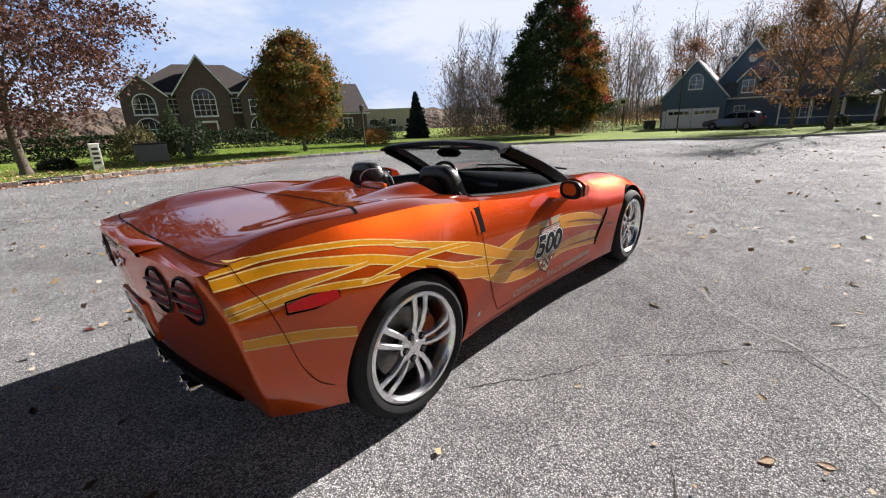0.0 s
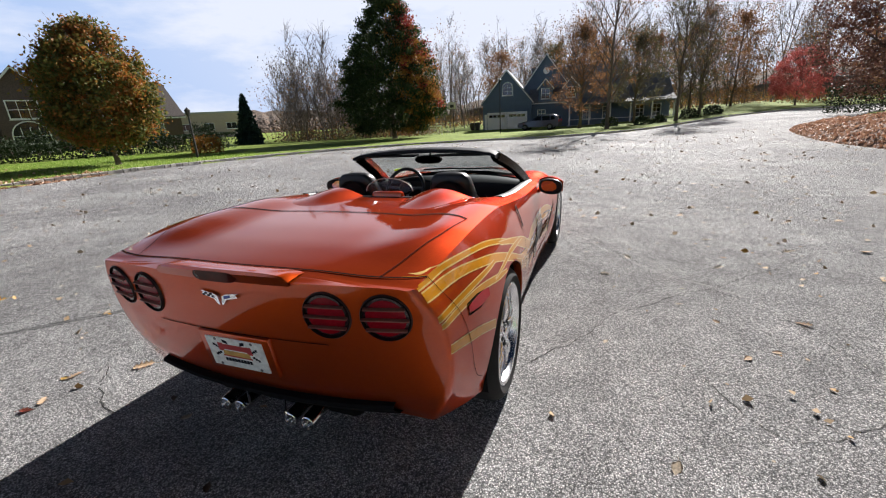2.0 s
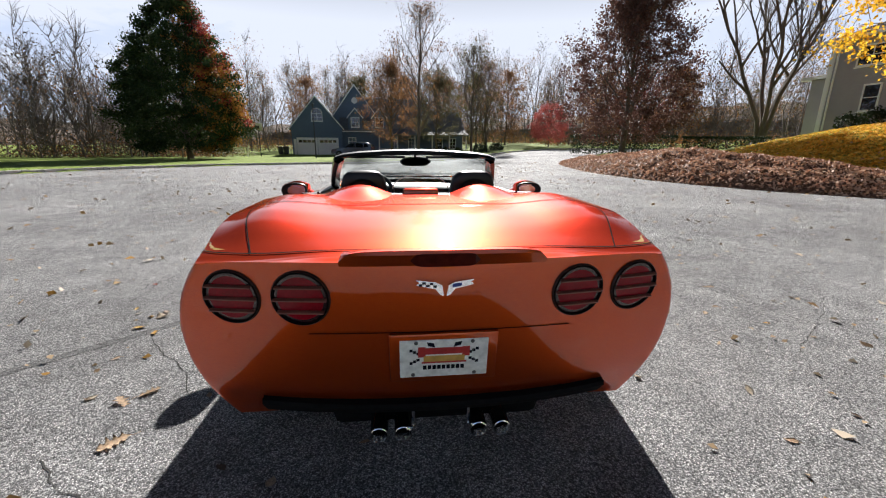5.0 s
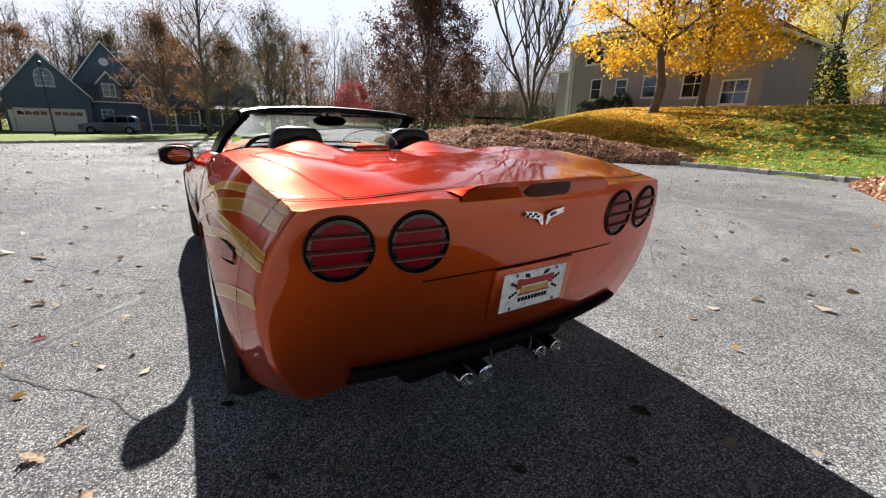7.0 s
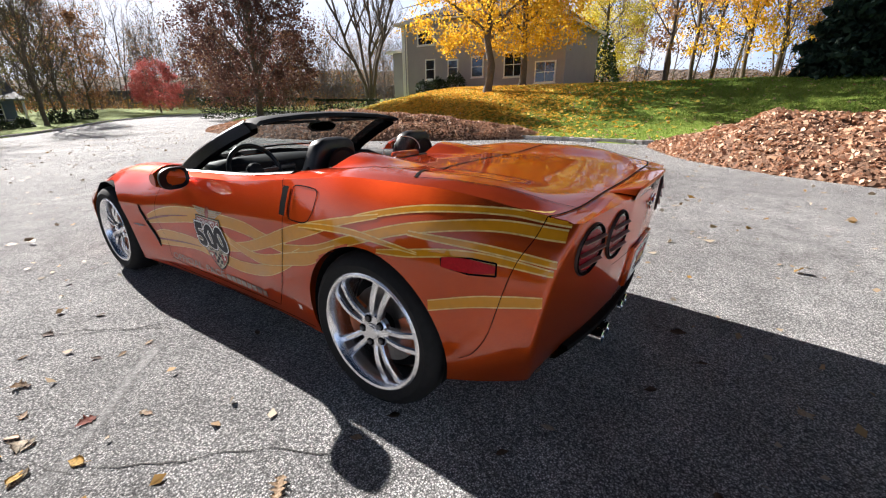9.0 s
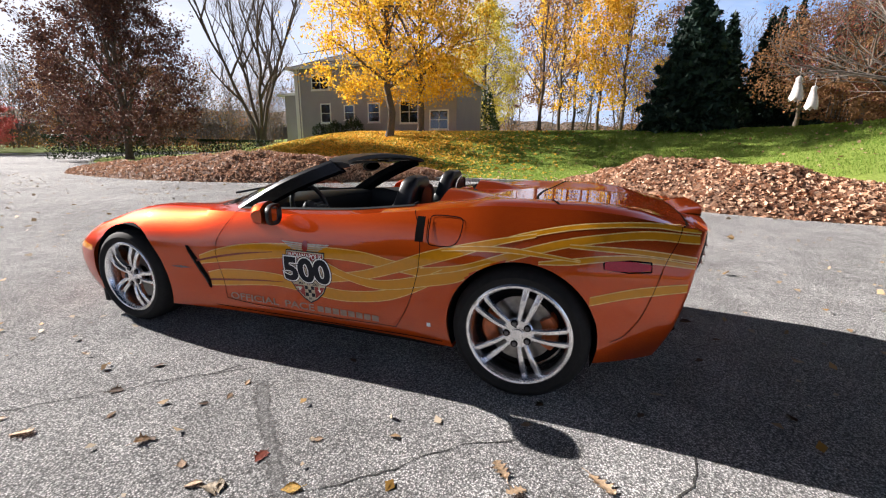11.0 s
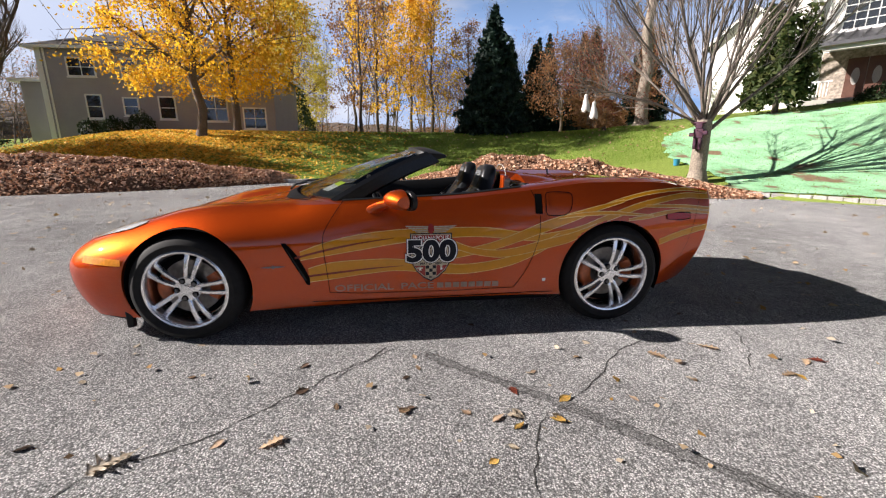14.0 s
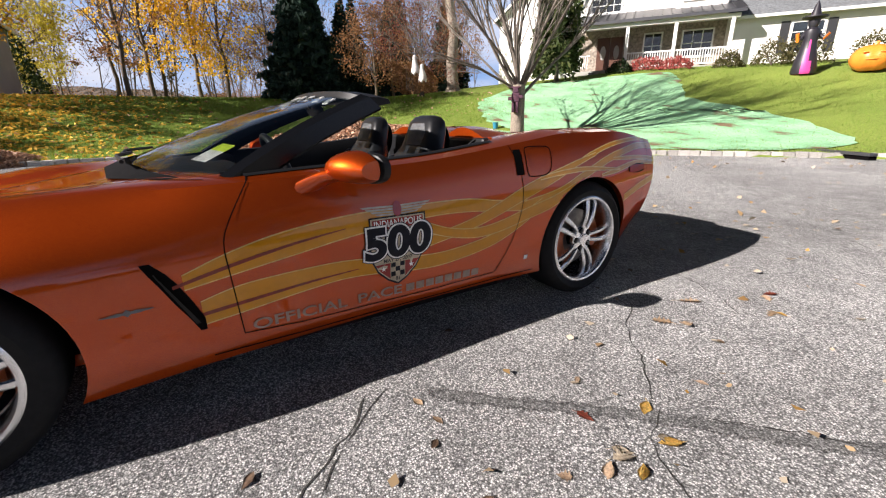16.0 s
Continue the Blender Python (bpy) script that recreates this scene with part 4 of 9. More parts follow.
def gable(house, x0, x1, y0, y1, z, h, roof, wall, over=0.35, along="y", th=0.16, name="roof"):
    """A gable roof over a rectangle with its gable walls and white bargeboards. along: the ridge's axis."""
    bm = bmesh.new()
    if along == "y":
        xm = (x0 + x1) / 2
        s = h / ((x1 - x0) / 2)
        for sgn, xe in ((-1, x0), (1, x1)):
            xo = xe + sgn * over
            zo = z - s * over
            ps = [(xo, y0 - over, zo), (xm, y0 - over, z + h), (xm, y1 + over, z + h), (xo, y1 + over, zo)]
            poly(bm, [Vector(p) + Vector((0, 0, 0.02)) for p in ps], (0, 0, th))
        rf = part(name, bm, M[roof], house)
        for yy in (y0, y1 - 0.12):
            part("gable_wall", poly(bmesh.new(), [(x0, yy, z), (x1, yy, z), (xm, yy, z + h)], (0, 0.12, 0)), M[wall], house)
        for sgn, xe in ((-1, x0), (1, x1)):
            xo = xe + sgn * over
            zo = z - s * over
            bm = poly(bmesh.new(), [(xo, y0 - over - 0.03, zo - 0.06), (xm, y0 - over - 0.03, z + h - 0.06), (xm, y0 - over - 0.03, z + h + 0.14), (xo, y0 - over - 0.03, zo + 0.14)], (0, 0.05, 0))
            part("bargeboard", bm, M["white_paint"], rf)
    else:
        ym = (y0 + y1) / 2
        s = h / ((y1 - y0) / 2)
        for sgn, ye in ((-1, y0), (1, y1)):
            yo = ye + sgn * over
            zo = z - s * over
            ps = [(x0 - over, yo, zo), (x0 - over, ym, z + h), (x1 + over, ym, z + h), (x1 + over, yo, zo)]
            poly(bm, [Vector(p) + Vector((0, 0, 0.02)) for p in ps], (0, 0, th))
        rf = part(name, bm, M[roof], house)
        for xx in (x0, x1 - 0.12):
            part("gable_wall", poly(bmesh.new(), [(xx, y0, z), (xx, y1, z), (xx, ym, z + h)], (0.12, 0, 0)), M[wall], house)
        bm = bmesh.new()
        box(bm, x0 - over, x1 + over, y0 - over - 0.09, y0 - over + 0.03, z - s * over - 0.05, z - s * over + 0.09)
        part("gutter", bm, M["white_paint"], rf)
    return rf


def hip(house, x0, x1, y0, y1, z, h, roof, over=0.4, inset=None, name="roof"):
    bm = bmesh.new()
    i = inset or (y1 - y0) / 2
    ym = (y0 + y1) / 2
    lo = [bm.verts.new(p) for p in ((x0 - over, y0 - over, z), (x1 + over, y0 - over, z), (x1 + over, y1 + over, z), (x0 - over, y1 + over, z))]
    hi = [bm.verts.new(p) for p in ((x0 + i, ym, z + h), (x1 - i, ym, z + h))]
    for q in ((lo[0], lo[1], hi[1], hi[0]), (lo[1], lo[2], hi[1]), (lo[2], lo[3], hi[0], hi[1]), (lo[3], lo[0], hi[0]), (lo[3], lo[2], lo[1], lo[0])):
        bm.faces.new(q)
    rf = part(name, bm, M[roof], house)
    bm = bmesh.new()
    box(bm, x0 - over - 0.02, x1 + over + 0.02, y0 - over - 0.06, y0 - over + 0.04, z - 0.16, z + 0.03)
    box(bm, x0 - over - 0.06, x0 - over + 0.04, y0 - over + 0.04, y1 + over, z - 0.16, z + 0.03)
    box(bm, x1 + over - 0.04, x1 + over + 0.06, y0 - over + 0.04, y1 + over, z - 0.16, z + 0.03)
    part("gutter", bm, M["white_paint"], rf)
    return rf


def siding(house, x0, x1, y, z0, z1, mat, step=0.2, name="siding"):
    """Overlapping boards across a front wall, as one piece of relief."""
    bm = bmesh.new()
    k = int((z1 - z0) / step)
    for i in range(k):
        za, zb = z0 + (z1 - z0) * i / k, z0 + (z1 - z0) * (i + 1) / k
        vs = [bm.verts.new(p) for p in ((x0, y - 0.03, za), (x1, y - 0.03, za), (x1, y - 0.006, zb), (x0, y - 0.006, zb))]
        bm.faces.new(vs)
        ws = [bm.verts.new(p) for p in ((x0, y, za), (x1, y, za))]
        bm.faces.new((ws[1], ws[0], vs[0], vs[1])[::-1])
    return tagged(part(name, bm, M[mat], house), kind="stuff")


def facing(x, y, az, z=None):
    """A house frame at (x, y): its facade looks towards compass-like angle az (degrees from +y to +x)."""
    return pose(x, y, at_ground(x, y) if z is None else z, 0, 0, 180 - az)


def brick_house():
    ob = empty("brick_house", facing(-44.6, 14.6, 110, 0.1), "large two-storey brown brick house with steep hip roof and gables", "house")
    part("wall", boxed(-7.5, 5.5, 0, 11, -0.6, 5.1), M["brick"], ob)
    hip(ob, -7.5, 5.5, 0, 11, 5.1, 3.3, "roof_brown", 0.35, 4.0)
    for gx, gw, gz, gh, yy in ((-1.0, 4.6, 5.15, 3.1, -1.1), (-6.0, 3.6, 4.9, 1.7, -0.7), (4.0, 3.4, 4.9, 1.9, -0.7)):
        part("bay", boxed(gx - gw / 2, gx + gw / 2, yy, -0.003, -0.6, gz), M["brick"], ob)
        gable(ob, gx - gw / 2, gx + gw / 2, yy, 3.5, gz, gh, "roof_brown", "brick", 0.3)
    window(ob, -1.0, 2.9, 1.9, 1.5, -1.1, True, 4, 3)
    window(ob, -6.0, 3.2, 1.7, 0.9, -0.7, True, 3, 2)
    window(ob, -6.0, 0.5, 2.0, 1.3, -0.7, True, 4, 2)
    window(ob, 4.0, 3.0, 1.8, 1.3, -0.7, False, 3, 2)
    window(ob, 4.0, 0.4, 2.2, 1.2, -0.7, True, 4, 2)
    window(ob, -3.7, 3.2, 0.8, 1.3, 0, False, 2, 3)
    window(ob, 1.9, 3.2, 0.8, 1.3, 0, False, 2, 3)
    d = part("door", boxed(-1.7, -0.3, -1.18, -1.12, 0.1, 2.2, 0.01), M["door_wood"], ob, "dark red double entrance door")
    part("door_frame", boxed(-1.85, -0.15, -1.16, -1.103, 0.0, 2.4, 0.01), M["white_paint"], d)
    part("step", boxed(-2.4, 0.4, -2.4, -1.1, -0.6, 0.02, 0.02), M["concrete"], ob)
    # lower wing with the garage end
    part("wing_wall", boxed(5.5, 16.4, 2.5, 11.5, -2.0, 3.0), M["brick"], ob)
    gable(ob, 5.5, 16.4, 2.5, 11.5, 3.0, 3.4, "roof_brown", "brick", 0.35, "x")
    window(ob, 14.0, 0.9, 1.1, 1.3, 2.5, False, 2, 3)
    window(ob, 14.0, -1.2, 1.3, 0.8, 2.5, False, 2, 1)
    window(ob, 9.5, 0.7, 1.5, 1.4, 2.5, False, 3, 3)
    part("chimney", boxed(6.6, 7.6, 6.2, 7.2, 5.5, 7.6, 0.02), M["brick"], ob)


def blue_house():
    ob = empty("blue_house", facing(-10.9, 55.8, 175, -0.85), "blue-grey clapboard house with garage gable, dormers and porch", "house")
    part("garage_wall", boxed(-3.3, 3.3, 0, 8, -0.5, 3.75), M["siding_blue"], ob)
    siding(ob, -3.3, 3.3, -0.004, 2.7, 3.75, "siding_blue")
    gable(ob, -3.3, 3.3, 0, 8, 3.75, 3.9, "roof_grey", "siding_blue", 0.3)
    window(ob, 0.1, 4.6, 1.3, 0.9, 0, True, 2, 2)
    for gx in (-1.35, 1.4):
        d = part("garage_door", boxed(gx - 1.22, gx + 1.22, -0.06, -0.004, 0, 2.25, 0.01), M["white_paint"], ob, "white panelled garage door")
        for r in range(3):
            for c in range(4):
                part("panel", boxed(gx - 1.1 + c * 0.56, gx - 0.62 + c * 0.56, -0.075, -0.06, 0.12 + r * 0.52, 0.54 + r * 0.52, 0.006), M["white_paint"], d)
        for c in range(4):
            part("pane", boxed(gx - 1.1 + c * 0.56, gx - 0.62 + c * 0.56, -0.072, -0.06, 1.74, 2.08), M["window"], d)
        part("door_frame", boxed(gx - 1.36, gx + 1.36, -0.03, -0.002, 0, 2.4), M["white_paint"], d)
    part("side_door", boxed(-3.1, -2.75, -0.05, -0.003, 0, 2.2), M["white_paint"], ob)
    part("wall", boxed(3.3, 15.5, 1.2, 10, -0.5, 3.6), M["siding_blue"], ob)
    siding(ob, 3.3, 15.5, 1.196, 0, 3.6, "siding_blue")
    gable(ob, 3.3, 15.5, 1.2, 10, 3.6, 4.4, "roof_grey", "siding_blue", 0.35, "x")
    # tall cross gable behind
    part("cross_wall", boxed(2.0, 8.2, 2.6, 10, 3.0, 5.3), M["siding_blue"], ob)
    gable(ob, 2.0, 8.2, 2.6, 10, 5.3, 4.2, "roof_grey", "siding_blue", 0.3)
    part("round_vent", lathe(bmesh.new(), [(0.02, 2.55), (0.42, 2.55), (0.42, 2.6), (0.02, 2.6)], "y", 20), M["white_paint"], ob).location = (5.1, 0, 7.5)
    for dx in (5.1, 8.4):
        part("dormer", boxed(dx - 0.95, dx + 0.95, 0.9, 4, 3.5, 5.2), M["siding_blue"], ob)
        gable(ob, dx - 0.95, dx + 0.95, 0.9, 4.2, 5.2, 1.1, "roof_grey", "siding_blue", 0.18)
        window(ob, dx, 3.9, 1.0, 1.2, 0.9, False, 2, 2)
    window(ob, 4.6, 1.0, 0.9, 1.4, 1.2)
    # front porch
    p = part("porch_floor", boxed(8.0, 20.5, -1.6, 1.15, -0.3, 0.25), M["concrete"], ob)
    for i in range(6):
        part("porch_post", boxed(8.15 + i * 2.44, 8.31 + i * 2.44, -1.55, -1.39, 0.25, 2.75, 0.01), M["white_paint"], ob)
    part("porch_roof", poly(bmesh.new(), [(7.8, -1.9, 2.75), (7.8, 1.15, 3.5), (7.8, 1.15, 3.7), (7.8, -1.9, 2.9)], (12.9, 0, 0)), M["roof_grey"], ob)
    part("porch_rail", boxed(8.3, 20.3, -1.5, -1.44, 0.95, 1.02), M["white_paint"], ob)
    part("wing_wall", boxed(15.5, 20.5, 1.2, 9, -0.5, 3.6), M["siding_blue"], ob)
    gable(ob, 15.5, 20.5, 1.2, 9, 3.6, 2.6, "roof_grey", "siding_blue", 0.3, "x")
    for wx in (10.5, 13, 17, 19):
        window(ob, wx, 1.0, 0.9, 1.4, 1.2)


def grey_house():
    ob = empty("grey_house", facing(27.2, 14.9, 270, 2.2), "three-storey grey-beige clapboard house on the hill", "house")
    part("wall", boxed(-7.0, 4.4, 0, 10, -1.5, 5.2), M["siding_grey"], ob)
    siding(ob, -6.8, 4.3, -0.002, -0.5, 5.2, "siding_grey", 0.22)
    part("corner_board", boxed(-7.1, -6.8, -0.05, 0.15, -0.8, 5.2), M["white_paint"], ob)
    hip(ob, -7.0, 4.4, 0, 10, 5.2, 2.4, "roof_brown", 0.5, 4.2)
    part("annex_wall", boxed(-9.2, -7.0, 1.2, 8, -1.5, 3.4), M["siding_grey"], ob)
    hip(ob, -9.2, -7.0, 1.2, 8, 3.4, 0.9, "roof_brown", 0.4, 0.9)
    for wx, wz, ww, wh in ((-4.6, 3.55, 1.5, 1.0), (-1.8, 3.55, 0.8, 1.0), (2.2, 3.55, 0.8, 1.0), (-4.2, 1.0, 0.8, 1.35), (-2.0, 1.2, 0.8, 1.0), (0.2, 1.0, 0.9, 1.3), (3.2, 0.9, 1.4, 1.5), (-4.9, -0.75, 0.9, 0.7), (1.5, -0.6, 0.9, 0.5)):
        window(ob, wx, wz, ww, wh, -0.03, nx=2 if ww > 1 else 1, nz=2)
    part("tower_wall", boxed(4.4, 7.2, -0.8, 6, -1.0, 4.0), M["siding_grey"], ob)
    siding(ob, 4.45, 7.15, -0.804, -0.5, 4.0, "siding_grey", 0.22)
    hip(ob, 4.4, 7.2, -0.8, 6, 4.0, 1.3, "roof_brown", 0.4, 1.4)
    window(ob, 5.9, 0.4, 1.3, 1.2, -0.83, nx=2, nz=2)
    part("downspout", tube(bmesh.new(), [(-6.6, -0.06, 5.1), (-6.6, -0.06, -0.4)], 0.05, 6), M["white_paint"], ob)


def white_house():
    ob = empty("white_house", facing(13.5, -23.9, -33, 3.65), "white two-storey house with covered porch and dark metal porch roof", "house")
    part("wall", boxed(-6.0, 4.3, 1.9, 12, -1.5, 6.2), M["siding_white"], ob)
    part("stone_front", boxed(-4.1, 4.0, 1.84, 1.9, 0, 2.7), M["stone_wall"], ob)
    hip(ob, -6.0, 4.3, 1.9, 12, 6.2, 2.6, "roof_grey", 0.5, 4.0)
    for wx, ww in ((-2.7, 1.7), (2.5, 1.9)):
        window(ob, wx, 3.75, ww, 1.5, 1.9, nx=4 if wx < 0 else 3, nz=4)
    part("bay_wall", boxed(1.2, 3.8, 1.3, 1.897, 3.3, 6.2), M["siding_white"], ob)
    window(ob, 2.5, 3.9, 1.7, 1.4, 1.3, nx=2, nz=2)
    # porch
    part("porch_floor", boxed(-4.3, 4.3, -0.3, 1.84, -1.5, 0.12), M["concrete"], ob)
    part("porch_roof", poly(bmesh.new(), [(-4.5, -0.6, 2.62), (-4.5, 1.86, 3.45), (-4.5, 1.86, 3.62), (-4.5, -0.6, 2.78)], (9.0, 0, 0)), M["metal_roof"], ob, "dark standing-seam metal porch roof")
    bm = bmesh.new()
    for i in range(19):
        xx = -4.45 + i * 0.495
        poly(bm, [(xx, -0.62, 2.80), (xx, 1.86, 3.64), (xx, 1.86, 3.68), (xx, -0.62, 2.84)], (0.03, 0, 0))
    part("roof_seams", bm, M["metal_roof"], ob)
    part("porch_beam", boxed(-4.3, 4.3, -0.35, -0.1, 2.42, 2.62, 0.01), M["white_paint"], ob)
    for px in (-4.1, -1.2, 1.3, 4.0):
        part("porch_post", boxed(px - 0.09, px + 0.09, -0.32, -0.14, 0.12, 2.42, 0.01), M["white_paint"], ob)
    r = part("railing", boxed(-1.1, 4.0, -0.26, -0.2, 0.95, 1.03), M["white_paint"], ob, "white porch railing")
    part("bottom_rail", boxed(-1.1, 4.0, -0.26, -0.2, 0.2, 0.27), M["white_paint"], r)
    bal = mesh("baluster", [(x, y, z) for z in (0.27, 0.95) for x, y in ((-0.02, -0.25), (0.02, -0.25), (0.02, -0.21), (-0.02, -0.21))], [(0, 1, 5, 4), (1, 2, 6, 5), (2, 3, 7, 6), (3, 0, 4, 7)], M["white_paint"])
    for i in range(40):
        piece("baluster", bal, r, pose(-1.0 + i * 0.127, 0, 0))
    r2 = part("railing", boxed(-4.05, -3.2, -0.26, -0.2, 0.95, 1.03), M["white_paint"], ob, "white porch railing")
    for i in range(6):
        piece("baluster", bal, r2, pose(-3.98 + i * 0.127, 0, 0))
    for dx in (-2.65, -1.85):
        d = part("door", boxed(dx - 0.38, dx + 0.38, 1.76, 1.836, 0.14, 2.25, 0.01), M["door_wood"], ob, "dark wooden entrance door with oval glass")
        bm = bmesh.new()
        vs = [bm.verts.new((dx + 0.17 * math.cos(a), 1.752, 1.35 + 0.42 * math.sin(a))) for a in [2 * math.pi * k / 20 for k in range(20)]]
        bm.faces.new(vs)
        bmesh.ops.solidify(bm, geom=bm.faces[:], thickness=0.005)
        part("oval_pane", bm, M["curtain"], d)
    window(ob, 0.2, 0.9, 0.9, 1.35, 1.84, nx=2, nz=2)
    window(ob, 2.6, 0.9, 1.5, 1.35, 1.84, nx=3, nz=2)
    part("step", boxed(-3.1, -1.4, -1.3, -0.3, -1.5, -0.05, 0.02), M["stone_wall"], ob)
    # low garage wing
    part("wing_wall", boxed(4.3, 14.5, 1.0, 9, -2.0, 2.75), M["siding_white"], ob)
    gable(ob, 4.3, 14.5, 1.0, 9, 2.75, 2.6, "roof_grey", "siding_white", 0.4, "x")
    window(ob, 7.6, 0.7, 1.3, 1.4, 1.0, nx=2, nz=3)
    for sx in (6.6, 8.6):
        part("shutter", boxed(sx - 0.2, sx + 0.2, 0.95, 0.997, 0.6, 2.2, 0.01), M["dark_trim"], ob)
    # stone chimney breast on the near end
    part("end_wall", boxed(-10.5, -6.0, 4.5, 11, -1.5, 4.6), M["siding_white"], ob)
    gable(ob, -10.5, -6.0, 4.5, 11, 4.6, 1.8, "roof_grey", "siding_white", 0.4)


brick_house()
blue_house()
grey_house()
white_house()
far_b = empty("far_building", facing(-92, 72, 130, -1.0), "long low tan building far beyond the trees", "building")
part("wall", boxed(-14, 14, 0, 12, -2, 6.2), M["tan_wall"], far_b)
part("parapet", boxed(-14.2, 14.2, -0.2, 12.2, 6.2, 6.6), M["concrete"], far_b)
for fx in range(5):
    window(far_b, -10 + fx * 5, 2.5, 2.2, 1.4, 0, nx=2, nz=1)
# ---- the convertible ----
def paint(name, base, flake):
    """Metallic orange under clear lacquer: fine flakes, slight orange peel."""
    m, n, l, b = nodes_of(name)
    tc, vo, no = n.new("ShaderNodeTexCoord"), n.new("ShaderNodeTexVoronoi"), n.new("ShaderNodeTexNoise")
    vo.inputs["Scale"].default_value = 900
    no.inputs["Scale"].default_value, no.inputs["Detail"].default_value = 3.0, 3
    l.new(tc.outputs["Object"], vo.inputs["Vector"])
    l.new(tc.outputs["Object"], no.inputs["Vector"])
    sp = n.new("ShaderNodeSeparateColor")
    l.new(vo.outputs["Color"], sp.inputs[0])
    mx = n.new("ShaderNodeMix")
    mx.data_type = "RGBA"
    mx.inputs[6].default_value, mx.inputs[7].default_value = (*base, 1), (*flake, 1)
    l.new(sp.outputs[0], mx.inputs[0])
    l.new(mx.outputs[2], b.inputs["Base Color"])
    r = n.new("ShaderNodeMapRange")
    r.inputs[3].default_value, r.inputs[4].default_value = 0.40, 0.47
    l.new(no.outputs[0], r.inputs[0])
    l.new(r.outputs[0], b.inputs["Roughness"])
    b.inputs["Metallic"].default_value = 0.86
    b.inputs["Specular Tint"].default_value = (0.92, 0.33, 0.085, 1)
    b.inputs["Specular IOR Level"].default_value = 0.5
    b.inputs["Coat Weight"].default_value, b.inputs["Coat Roughness"].default_value, b.inputs["Coat IOR"].default_value = 1.0, 0.02, 1.55
    return m


M["paint"] = paint("paint", (0.385, 0.042, 0.0045), (0.53, 0.084, 0.006))
M["rubber"] = surf("rubber", (0.012, 0.012, 0.0125), 0.75, spec=0.25, var=0.3, scale=12, fine=0.2, bump=0.2, bscale=120, depth=0.001)
M["black_plastic"] = surf("black_plastic", (0.009, 0.009, 0.010), 0.4, spec=0.3, var=0.2, bump=0.2, bscale=300, depth=0.0006)
M["black_vinyl"] = surf("black_vinyl", (0.010, 0.0105, 0.012), 0.45, spec=0.25, var=0.2, fine=0.1, bump=0.35, bscale=350, depth=0.0008)
M["leather"] = surf("leather", (0.011, 0.0115, 0.0135), 0.36, spec=0.35, var=0.15, fine=0.1, bump=0.3, bscale=260, depth=0.0008)
M["leather_grey"] = surf("leather_grey", (0.20, 0.21, 0.22), 0.4, var=0.1, bump=0.25, bscale=260, depth=0.0008)
M["pillar_black"] = surf("pillar_black", (0.005, 0.0055, 0.007), 0.22, var=0.1, fine=0, bump=0, spec=0.25)
M["alloy"] = surf("alloy", (0.86, 0.86, 0.88), 0.26, 1.0, var=0.06, fine=0.04, bump=0)
M["alloy_dark"] = surf("alloy_dark", (0.16, 0.16, 0.17), 0.35, 1.0, var=0.15, bump=0)
M["chrome"] = surf("chrome", (0.85, 0.85, 0.87), 0.06, 1.0, var=0.03, fine=0, bump=0)
M["disc"] = surf("disc", (0.22, 0.21, 0.2), 0.35, 1.0, var=0.2, bump=0.2)
M["caliper"] = surf("caliper", (0.42, 0.09, 0.015), 0.4, var=0.1, coat=0.5, bump=0)
M["gap"] = surf("gap", (0.004, 0.0035, 0.0035), 0.9, var=0.1, bump=0, spec=0.05)
M["under"] = surf("under", (0.008, 0.008, 0.009), 0.9, var=0.3, bump=0, spec=0.05)
M["lamp_red"] = surf("lamp_red", (0.20, 0.003, 0.010), 0.15, spec=0.15, var=0.15, fine=0.2, fscale=120, bump=0.4, bscale=220, depth=0.002, coat=0.12)
M["lamp_dark"] = surf("lamp_dark", (0.03, 0.006, 0.008), 0.25, var=0.2, coat=0.6, bump=0)
M["marker_red"] = surf("marker_red", (0.42, 0.010, 0.016), 0.15, var=0.15, fine=0.15, fscale=150, bump=0.3, bscale=250, depth=0.001, coat=0.25, spec=0.25)
M["marker_amber"] = surf("marker_amber", (0.75, 0.28, 0.03), 0.2, var=0.1, bump=0, coat=0.5)
M["clear_lamp"] = surf("clear_lamp", (0.75, 0.72, 0.68), 0.12, 0.3, var=0.1, bump=0, coat=1.0)
M["mirror"] = surf("mirror", (0.9, 0.9, 0.9), 0.01, 1.0, var=0, fine=0, bump=0)
M["glass"] = glassy("glass", (0.74, 0.79, 0.79))
M["plastic_clear"] = clear_sheet("plastic_clear")

